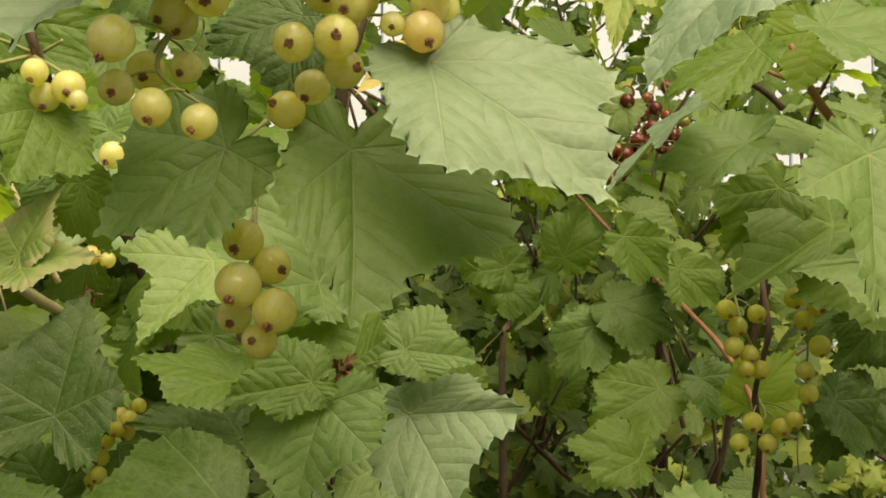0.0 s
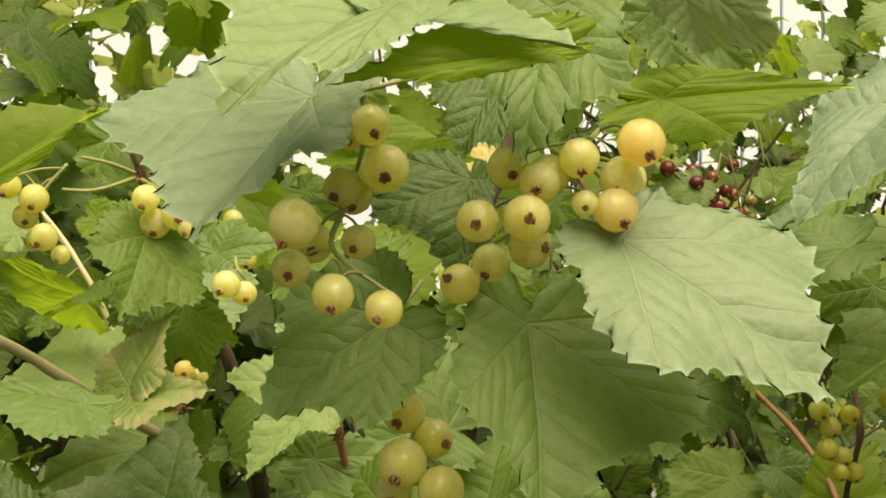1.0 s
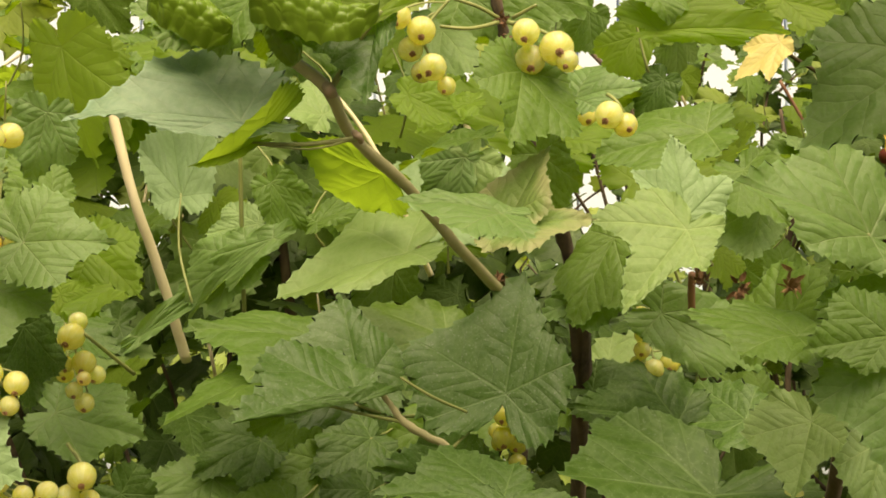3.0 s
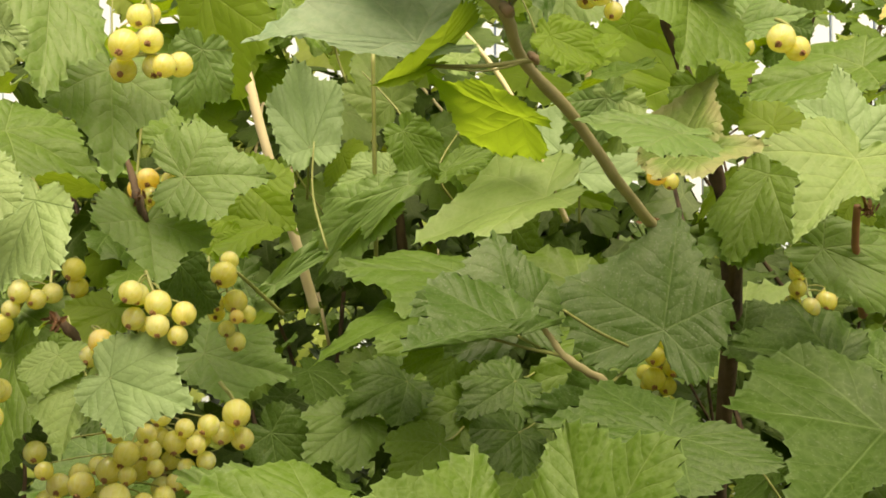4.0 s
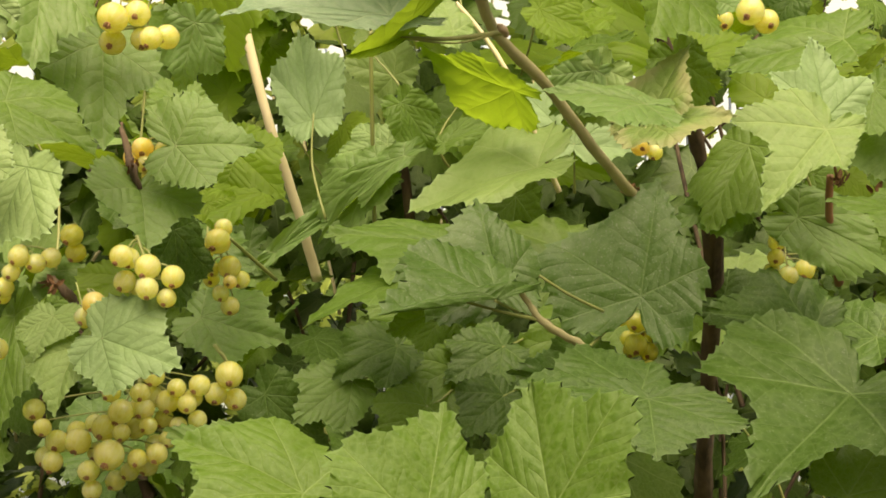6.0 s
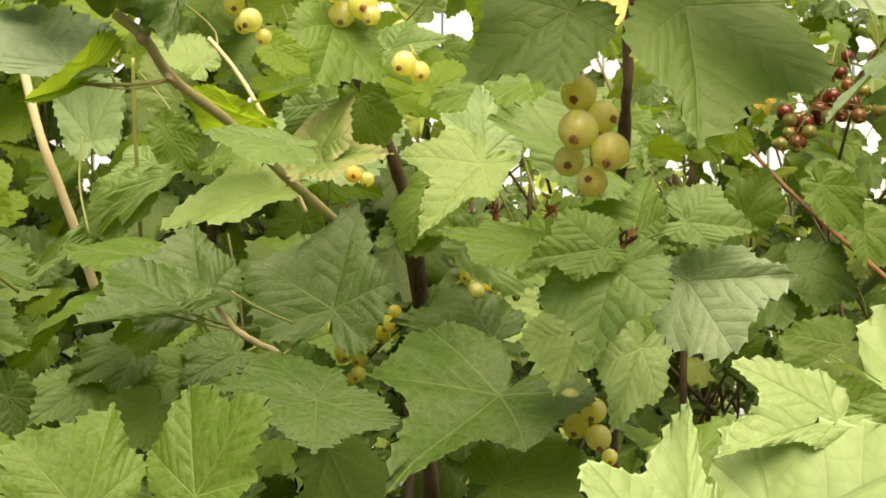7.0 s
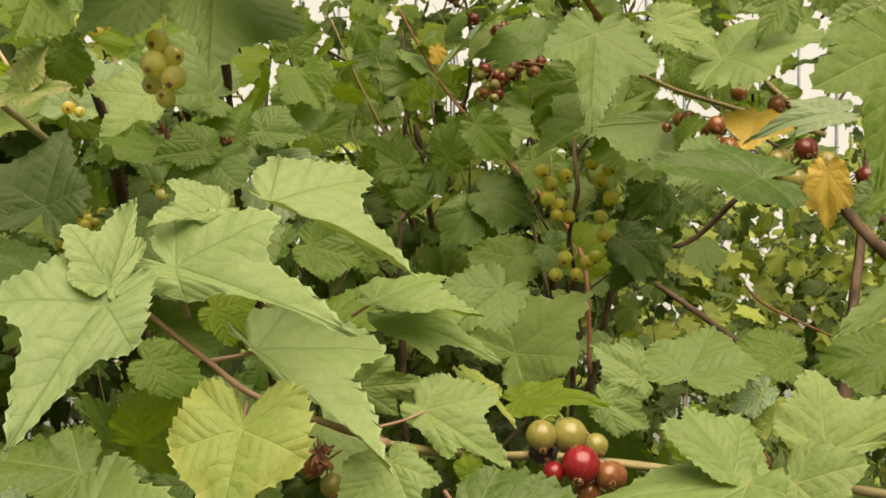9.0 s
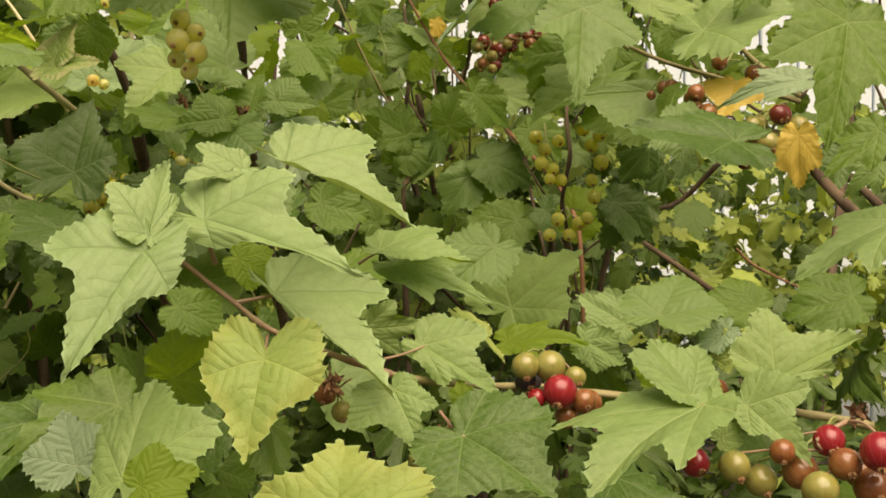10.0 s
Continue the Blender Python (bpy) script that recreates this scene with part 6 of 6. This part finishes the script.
leaf(A, (-0.2496, 0.4561, 0.8669), (-0.2761, 0.4544, 0.8721), (0.193, -0.594, 0.781), 0.672, "round", "lime")
leaf(A, (-0.2899, 0.4195, 0.8406), (-0.2957, 0.4190, 0.8168), (0.348, -0.935, -0.068), 0.84, "round", "soft")
leaf(A, (-0.3014, 0.4596, 0.7795), (-0.2870, 0.4622, 0.7732), (0.308, -0.894, 0.324), 0.84, "round", "lime")
leaf(A, (-0.2509, 0.3893, 0.6893), (-0.2852, 0.3830, 0.7054), (0.425, -0.615, 0.665), 0.58, "round", "soft")
leaf(A, (-0.3157, 0.3340, 0.8312), (-0.3310, 0.3316, 0.8204), (0.252, -0.957, -0.145), 0.84, "round", "pale")
stem(A, [(-0.1800, 0.3492, 0.8344), (-0.1722, 0.3411, 0.8432), (-0.1639, 0.3361, 0.8526)], [0.0007, 0.0006, 0.0005], "green", 0.1)
# knots: bud husks and dried flowers
husks(A, (-0.0284, 0.3477, 0.7705), 0.0036, 22, 1260)
husks(A, (-0.0729, 0.4248, 0.7832), 0.0030, 14, 1565)
husks(A, (-0.3035, 0.3981, 0.7886), 0.0024, 19, 655)
husks(A, (-0.1400, 0.4976, 0.7857), 0.0036, 19, 1592)
husks(A, (-0.3298, 0.3945, 0.7487), 0.0030, 19, 730)
husks(A, (-0.3270, 0.4054, 0.7382), 0.0030, 16, 825)
husks(A, (-0.0522, 0.3809, 0.7823), 0.0036, 16, 1710, CALYX, "dried flower remains")
husks(A, (-0.0815, 0.4505, 0.7649), 0.0030, 16, 1615, CALYX, "dried flower remains")
husks(C, (0.0282, 0.1769, 0.6627), 0.0054, 28, 1285)
husks(C, (0.0691, 0.1558, 0.6470), 0.0054, 22, 1600)
husks(C, (0.2143, 0.1786, 0.6509), 0.0048, 19, 2290)
husks(R, (-0.0495, 0.5067, 0.7811), 0.0048, 19, 640)
stem(A, [(-0.2599, 0.5561, 0.8635), (-0.2617, 0.5670, 0.8196), (-0.2652, 0.5880, 0.7639)], [0.0009, 0.0010, 0.0011], "green", 0.1)
leaf(A, (-0.3060, 0.5607, 0.7613), (-0.2661, 0.5668, 0.7962), (-0.023, -0.980, 0.197), 0.185, "long", "soft")
leaf(A, (-0.2359, 0.6122, 0.8157), (-0.2102, 0.6162, 0.8314), (-0.172, -0.848, 0.501), 0.42, "round", "mid")
cluster(R, (0.1570, 0.9495, 0.9349), [(0.1327, 0.9331, 0.9194, 0.0056, "red"), (0.1420, 0.9374, 0.9092, 0.0052, "red"), (0.1384, 0.9404, 0.8967, 0.0052), (0.1523, 0.9362, 0.8939, 0.0056, "red"), (0.1636, 0.9405, 0.9030, 0.0052, "rust"), (0.1709, 0.9447, 0.8862, 0.0052, "red"), (0.1590, 0.9379, 0.8790, 0.0052, "red"), (0.1467, 0.9398, 0.8836, 0.0048, "rust"), (0.1259, 0.9409, 0.8773, 0.0052, "moss"), (0.1185, 0.9347, 0.8658, 0.0047, "moss"), (0.1298, 0.9391, 0.8662, 0.0052, "rust"), (0.1237, 0.9330, 0.8549, 0.0047, "moss"), (0.1101, 0.9347, 0.8572, 0.0043, "moss"), (0.1640, 0.9427, 0.9250, 0.0052, "red"), (0.1758, 0.9386, 0.8983, 0.0047, "moss"), (0.1485, 0.9388, 0.9158, 0.0047, "rust"), (0.1774, 0.9454, 0.8863, 0.0048, "moss"), (0.1568, 0.9376, 0.8897, 0.0047, "red")], "rust", "green")
cluster(R, (0.0914, 0.8572, 0.9248), [(0.1019, 0.8535, 0.9135, 0.0056, "red"), (0.1217, 0.8571, 0.9042, 0.0052, "red"), (0.1329, 0.8606, 0.8953, 0.0052, "rust"), (0.1408, 0.8551, 0.8988, 0.0047, "red"), (0.1240, 0.8581, 0.8906, 0.0052), (0.1072, 0.8611, 0.8670, 0.0052, "moss"), (0.1197, 0.8558, 0.8579, 0.0052, "moss"), (0.1114, 0.8589, 0.8517, 0.0048, "rust"), (0.1549, 0.8628, 0.8697, 0.0056, "rust"), (0.1670, 0.8574, 0.8734, 0.0052, "moss"), (0.1330, 0.8600, 0.8692, 0.0048, "moss"), (0.0825, 0.8530, 0.9327, 0.0052, "red")], "rust", "green")
leaf(C, (0.3070, 0.4731, 0.8564), (0.2871, 0.4725, 0.8239), (-0.158, -0.981, 0.114), 0.84, "maple", "light")
leaf(C, (0.2634, 0.4940, 0.8638), (0.2464, 0.4935, 0.8370), (-0.246, -0.954, 0.173), 0.84, "maple", "soft")
leaf(C, (0.2722, 0.5526, 0.8170), (0.2975, 0.5517, 0.7987), (0.139, -0.961, 0.240), 0.84, "maple", "mid")
leaf(C, (0.3062, 0.4702, 0.7518), (0.2799, 0.4701, 0.7340), (-0.271, -0.874, 0.404), 0.84, "maple", "dark")
leaf(C, (0.2277, 0.6042, 0.8464), (0.2468, 0.6031, 0.8192), (0.072, -0.993, 0.089), 0.84, "round", "mid")
leaf(C, (0.2247, 0.6520, 0.7678), (0.2000, 0.6517, 0.7435), (-0.295, -0.903, 0.311), 0.84, "round", "dark")
leaf(C, (0.3060, 0.4100, 0.7464), (0.2855, 0.4099, 0.7315), (-0.299, -0.858, 0.418), 0.84, "maple", "soft")
leaf(A, (-0.1480, 0.6257, 0.8875), (-0.1308, 0.6294, 0.8561), (-0.046, -0.989, -0.143), 0.84, "round", "lime")
leaf(A, (-0.1870, 0.6192, 0.8754), (-0.1628, 0.6231, 0.8862), (0.073, -0.978, 0.193), 0.84, "round", "lime")
leaf(A, (-0.2733, 0.6656, 0.8576), (-0.2937, 0.6613, 0.8877), (0.119, -0.991, -0.060), 0.84, "round", "light")
stem(A, [(-0.2003, 0.3449, 0.8193), (-0.1867, 0.3486, 0.8194), (-0.1729, 0.3523, 0.8213)], [0.0006, 0.0006, 0.0008], "green", 0.1)
stem(A, [(-0.1796, 0.3422, 0.8342), (-0.1784, 0.3404, 0.8326), (-0.1779, 0.3425, 0.8317)], [0.0013, 0.0016, 0.0013], "pink", 0.5)
stem(A, [(-0.1735, 0.3502, 0.8226), (-0.1721, 0.3483, 0.8213), (-0.1715, 0.3504, 0.8204)], [0.0009, 0.0011, 0.0009], "pink", 0.5)
husks(A, (-0.1361, 0.4170, 0.8681), 0.0024, 19, 757)
husks(A, (-0.1349, 0.4224, 0.8635), 0.0018, 12, 797)
stem(A, [(-0.1374, 0.4170, 0.8672), (-0.1455, 0.4018, 0.8620), (-0.1544, 0.3963, 0.8617)], [0.0007, 0.0006, 0.0005], "green", 0.1)
stem(A, [(-0.1374, 0.4169, 0.8686), (-0.1441, 0.4114, 0.8713), (-0.1515, 0.4059, 0.8727)], [0.0007, 0.0006, 0.0005], "green", 0.1)
stem(A, [(-0.1328, 0.4172, 0.8686), (-0.1250, 0.4124, 0.8715)], [0.0007, 0.0005], "green", 0.1)
leaf(A, (-0.1222, 0.6339, 0.9022), (-0.1389, 0.6324, 0.9220), (0.274, -0.949, 0.156), 0.84, "round", "light")
leaf(A, (-0.1022, 0.6731, 0.9299), (-0.1203, 0.6739, 0.9061), (-0.152, -0.985, 0.083), 0.84, "round", "mid")
leaf(A, (-0.0820, 0.6150, 0.9039), (-0.0985, 0.6157, 0.8822), (-0.179, -0.978, 0.104), 0.84, "round", "lime")
leaf(A, (-0.1157, 0.6553, 0.8824), (-0.0956, 0.6570, 0.8619), (0.261, -0.949, 0.178), 0.84, "round", "mid")
leaf(A, (-0.1253, 0.6122, 0.9314), (-0.1037, 0.6136, 0.9176), (0.325, -0.843, 0.428), 0.84, "round", "light")
leaf(A, (-0.0635, 0.6762, 0.8937), (-0.0787, 0.6769, 0.8729), (-0.219, -0.967, 0.126), 0.84, "round", "dark")
leaf(C, (0.2448, 0.5539, 0.8918), (0.2227, 0.5539, 0.8694), (-0.167, -0.972, 0.164), 0.84, "maple", "mid")
leaf(C, (0.2765, 0.5739, 0.9024), (0.2587, 0.5739, 0.8745), (-0.272, -0.947, 0.173), 0.84, "maple", "light")
leaf(C, (0.2983, 0.5539, 0.8906), (0.2752, 0.5539, 0.8682), (-0.308, -0.897, 0.316), 0.84, "maple", "soft")
leaf(C, (0.2271, 0.6139, 0.8860), (0.2563, 0.6139, 0.9017), (-0.144, -0.953, 0.267), 0.84, "maple", "lime")
leaf(C, (0.3135, 0.6140, 0.8728), (0.2842, 0.6140, 0.8605), (-0.191, -0.870, 0.455), 0.84, "maple", "mid")
leaf(C, (0.2474, 0.6539, 0.8748), (0.2255, 0.6539, 0.8964), (0.055, -0.997, 0.054), 0.84, "round", "dark")


# ---- the mass of leaves deeper in the bushes ----
def blade_set(mats, shape, n):
    bends = ((0.1, 0.3, 0.2, 0.08), (0.25, 0.15, 0.3, 0.1), (-0.05, 0.4, 0.1, 0.06), (0.18, 0.05, 0.05, 0.09))
    return [blade_mesh("leaf", shape, LEAF[mats[i % len(mats)]], 500 + i, *bends[i % 4], fine=False) for i in range(n)]


def hang(rnd, p, size, facing):
    n = (Vector(facing) + Vector((rnd.gauss(0, 0.5), rnd.gauss(0, 0.35), rnd.gauss(0, 0.4)))).normalized()
    way = Vector((rnd.gauss(0, 0.7), rnd.gauss(-0.3, 0.5), rnd.gauss(-0.45, 0.4)))
    return blade_pose(p, Vector(p) + way.normalized() * size * rnd.uniform(0.6, 1.3), n, rnd.uniform(0.75, 0.95))


def scatter(parent, blades, count, place, size, seed, facing=(0, -0.5, 0.85)):
    """Leaves as parts, hanging out and down, at places drawn from place(rnd)."""
    rnd = random.Random(seed)
    for i in range(count):
        child("leaf", blades[rnd.randrange(len(blades))], parent, hang(rnd, place(rnd), size, facing))


def mass(parent, name, mat, shape, count, place, size, seed, facing=(0, -0.5, 0.85), label=""):
    """Leaves past counting, as one mesh."""
    rnd = random.Random(seed)
    bits = []
    for k in range(5):
        me = blade_mesh("bit", shape, LEAF[mat], 900 + k, 0.15, 0.3, 0.2, 0.08, fine=False, coarse=True)
        co = np.zeros(len(me.vertices) * 3)
        me.vertices.foreach_get("co", co)
        bits.append((co.reshape(-1, 3), [tuple(p.vertices) for p in me.polygons]))
        bpy.data.meshes.remove(me)
    verts, faces, uvs, at = [], [], [], 0
    for i in range(count):
        co, fs = bits[rnd.randrange(5)]
        m = np.array(hang(rnd, place(rnd), size, facing))
        verts.append(co @ m[:3, :3].T + m[:3, 3])
        uvs.append((co[:, :2] + 2) / 4)
        faces += [tuple(v + at for v in f) for f in fs]
        at += len(co)
    me = smooth_mesh(name, np.concatenate(verts).tolist(), faces, [LEAF[mat]], np.concatenate(uvs))
    ob = child(name, me, parent, None, label) if parent else new(name, me)
    return tagged(ob, kind="stuff")


def inside(x0, x1, y0, y1, z0, z1):
    return lambda rnd: (rnd.uniform(x0, x1), rnd.uniform(y0, y1), rnd.uniform(z0, z1))


def mound(x0, x1, y0, y1, z0, z1):
    """Places in a rounded, uneven clump rather than a box."""
    def place(rnd):
        while True:
            u, v, w = rnd.uniform(-1.08, 1.08), rnd.uniform(-1.08, 1.08), rnd.uniform(-1, 1)
            p = Vector(((x0 + x1) / 2 + u * (x1 - x0) / 2, (y0 + y1) / 2 + v * (y1 - y0) / 2, (z0 + z1) / 2 + w * (z1 - z0) / 2))
            if u ** 4 + v ** 4 + 0.5 * max(w, 0) ** 4 < 0.95 + 0.6 * noise.noise(p * 4.0):
                return tuple(p)
    return place


def far_place(rnd):
    """Places in the uneven row of low shrubs along the fence."""
    while True:
        x, y, z = rnd.uniform(-2.7, 2.7), rnd.uniform(1.8, 3.15), 0.03 + rnd.random() ** 0.7
        edge = 0.93 * (1 - 0.5 * (x / 2.8) ** 4) * (1 - 0.35 * ((y - 2.5) / 0.7) ** 4)
        if z < edge + 0.16 * noise.noise(Vector((x * 3.0, y * 3.0, 1.0))) + 0.07 * noise.noise(Vector((x * 11.0, y * 11.0, 4.0))):
            return x, y, z


def canes(parent, root, tops, seed):
    """The old canes on which a bush stands, from the soil up into the leaves."""
    rnd = random.Random(seed)
    for i, top in enumerate(tops):
        a = Vector(root) + Vector((rnd.uniform(-0.05, 0.05), rnd.uniform(-0.04, 0.04), -0.03))
        b = Vector(top)
        mid = a.lerp(b, 0.5) + Vector((rnd.uniform(-0.03, 0.03), rnd.uniform(0.0, 0.05), 0.06))
        stem(parent, [a, a.lerp(mid, 0.5), mid, mid.lerp(b, 0.5) + Vector((0, 0, 0.02)), b], [0.006, 0.0055, 0.0048, 0.004, 0.003], "old", 0.8)


canes(A, (-0.25, 0.78, 0.0), [(-0.45, 0.72, 0.72), (-0.30, 0.80, 0.85), (-0.14, 0.76, 0.70), (-0.05, 0.52, 0.55), (-0.60, 0.85, 0.80), (-0.20, 0.50, 0.52)], 51)
canes(C, (0.32, 0.48, 0.0), [(0.10, 0.34, 0.50), (0.24, 0.32, 0.52), (0.40, 0.50, 0.60), (0.55, 0.80, 0.95), (0.45, 0.85, 0.90)], 52)
canes(R, (0.16, 1.2, 0.0), [(0.05, 1.15, 0.85), (0.20, 1.25, 0.95), (0.30, 1.15, 0.80), (0.0, 1.35, 0.90)], 53)
# inner leaves get darker greens that paint in the shade among them
ROUND = blade_set(("back", "dark", "mid", "dark", "back", "mid", "dark", "light"), "round", 8)
POINTED = blade_set(("mid", "dark", "back", "light"), "maple", 8)
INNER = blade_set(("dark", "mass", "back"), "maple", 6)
scatter(A, ROUND, 100, inside(-0.80, 0.0, 0.58, 0.75, 0.52, 0.78), 0.046, 11)
scatter(A, ROUND, 40, inside(-0.60, 0.0, 0.48, 0.58, 0.54, 0.69), 0.042, 15)
scatter(A, ROUND, 60, inside(-0.8, -0.14, 0.62, 0.85, 0.78, 1.02), 0.044, 12)
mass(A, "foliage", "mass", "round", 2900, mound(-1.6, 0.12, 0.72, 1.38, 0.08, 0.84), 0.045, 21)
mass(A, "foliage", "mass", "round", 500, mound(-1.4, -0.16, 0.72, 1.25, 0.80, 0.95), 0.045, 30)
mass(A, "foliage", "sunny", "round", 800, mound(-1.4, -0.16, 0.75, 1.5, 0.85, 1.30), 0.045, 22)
BRIGHT = blade_set(("light", "dark", "mid", "soft", "light", "mid", "soft", "dark"), "round", 8)
scatter(R, BRIGHT, 300, inside(-0.02, 0.34, 0.88, 1.3, 0.45, 1.08), 0.027, 13)
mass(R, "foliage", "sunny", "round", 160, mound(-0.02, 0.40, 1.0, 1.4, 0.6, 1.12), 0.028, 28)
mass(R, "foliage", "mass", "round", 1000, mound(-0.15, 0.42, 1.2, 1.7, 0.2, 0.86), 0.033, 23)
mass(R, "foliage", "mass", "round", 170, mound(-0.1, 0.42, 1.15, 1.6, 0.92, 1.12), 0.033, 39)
LEAFY = blade_set(("lime", "mid", "light", "soft", "lime", "light", "lime", "mid"), "round", 8)
scatter(A, LEAFY, 26, inside(-0.12, 0.02, 0.64, 0.80, 0.80, 0.98), 0.030, 41)
scatter(A, LEAFY, 12, inside(-0.10, 0.03, 0.60, 0.74, 0.92, 1.06), 0.030, 42)
scatter(A, LEAFY, 45, inside(-0.32, -0.12, 0.60, 0.82, 0.90, 1.06), 0.036, 44)
scatter(A, LEAFY, 60, inside(-0.46, -0.20, 0.64, 0.80, 0.72, 0.95), 0.040, 46)
scatter(R, LEAFY, 30, inside(0.06, 0.22, 0.62, 0.85, 0.93, 1.06), 0.034, 45)
scatter(R, LEAFY, 150, inside(-0.02, 0.42, 0.95, 1.35, 0.84, 1.12), 0.028, 43)
scatter(C, POINTED, 150, inside(0.24, 0.75, 0.72, 1.05, 0.92, 1.14), 0.034, 16)
scatter(C, POINTED, 30, inside(0.24, 0.5, 0.72, 1.05, 0.80, 0.92), 0.034, 17)
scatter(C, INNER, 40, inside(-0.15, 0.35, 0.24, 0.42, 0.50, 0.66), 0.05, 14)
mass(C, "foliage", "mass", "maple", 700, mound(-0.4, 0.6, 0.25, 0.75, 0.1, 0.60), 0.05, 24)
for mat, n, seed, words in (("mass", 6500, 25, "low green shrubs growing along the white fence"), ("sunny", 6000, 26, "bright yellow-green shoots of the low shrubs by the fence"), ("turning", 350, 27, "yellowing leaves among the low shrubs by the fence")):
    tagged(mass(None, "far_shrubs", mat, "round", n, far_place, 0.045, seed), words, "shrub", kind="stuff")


def twigs(parent, count, place, reach, thick, bark, seed):
    """Thin side shoots past counting, as one mesh."""
    rnd = random.Random(seed)
    verts, faces = [], []
    for i in range(count):
        p = Vector(place(rnd))
        d = Vector((rnd.gauss(0, 0.35), rnd.gauss(-0.1, 0.35), 1.0)).normalized() * reach * rnd.uniform(0.5, 1.2)
        bend = Vector((rnd.gauss(0, 0.12), rnd.gauss(0, 0.12), 0)) * reach
        me = tube_mesh("bit", [p - d / 2, p + bend, p + d / 2], [thick * 1.2, thick, thick * 0.6], BARK[bark], 5, 0.2, i, 4)
        at = len(verts)
        verts += [tuple(v.co) for v in me.vertices]
        faces += [tuple(v + at for v in f.vertices) for f in me.polygons]
        bpy.data.meshes.remove(me)
    return tagged(child("brushwood", smooth_mesh("brushwood", verts, faces, [BARK[bark]]), parent), kind="stuff")


twigs(R, 50, inside(-0.1, 0.28, 0.8, 1.5, 0.35, 1.05), 0.35, 0.0016, "old", 31)
twigs(A, 25, inside(-0.8, -0.18, 0.75, 1.1, 0.7, 1.0), 0.25, 0.0011, "straw", 33)
twigs(A, 35, inside(-1.0, -0.05, 0.7, 1.1, 0.4, 0.9), 0.25, 0.0016, "old", 34)
twigs(C, 26, inside(0.2, 0.8, 0.72, 1.0, 0.82, 1.05), 0.2, 0.0013, "old", 35)
twigs(A, 40, inside(-0.6, -0.05, 0.50, 0.66, 0.58, 0.92), 0.07, 0.0006, "green", 36)
twigs(R, 70, inside(-0.02, 0.32, 0.88, 1.2, 0.6, 1.05), 0.06, 0.0006, "green", 37)
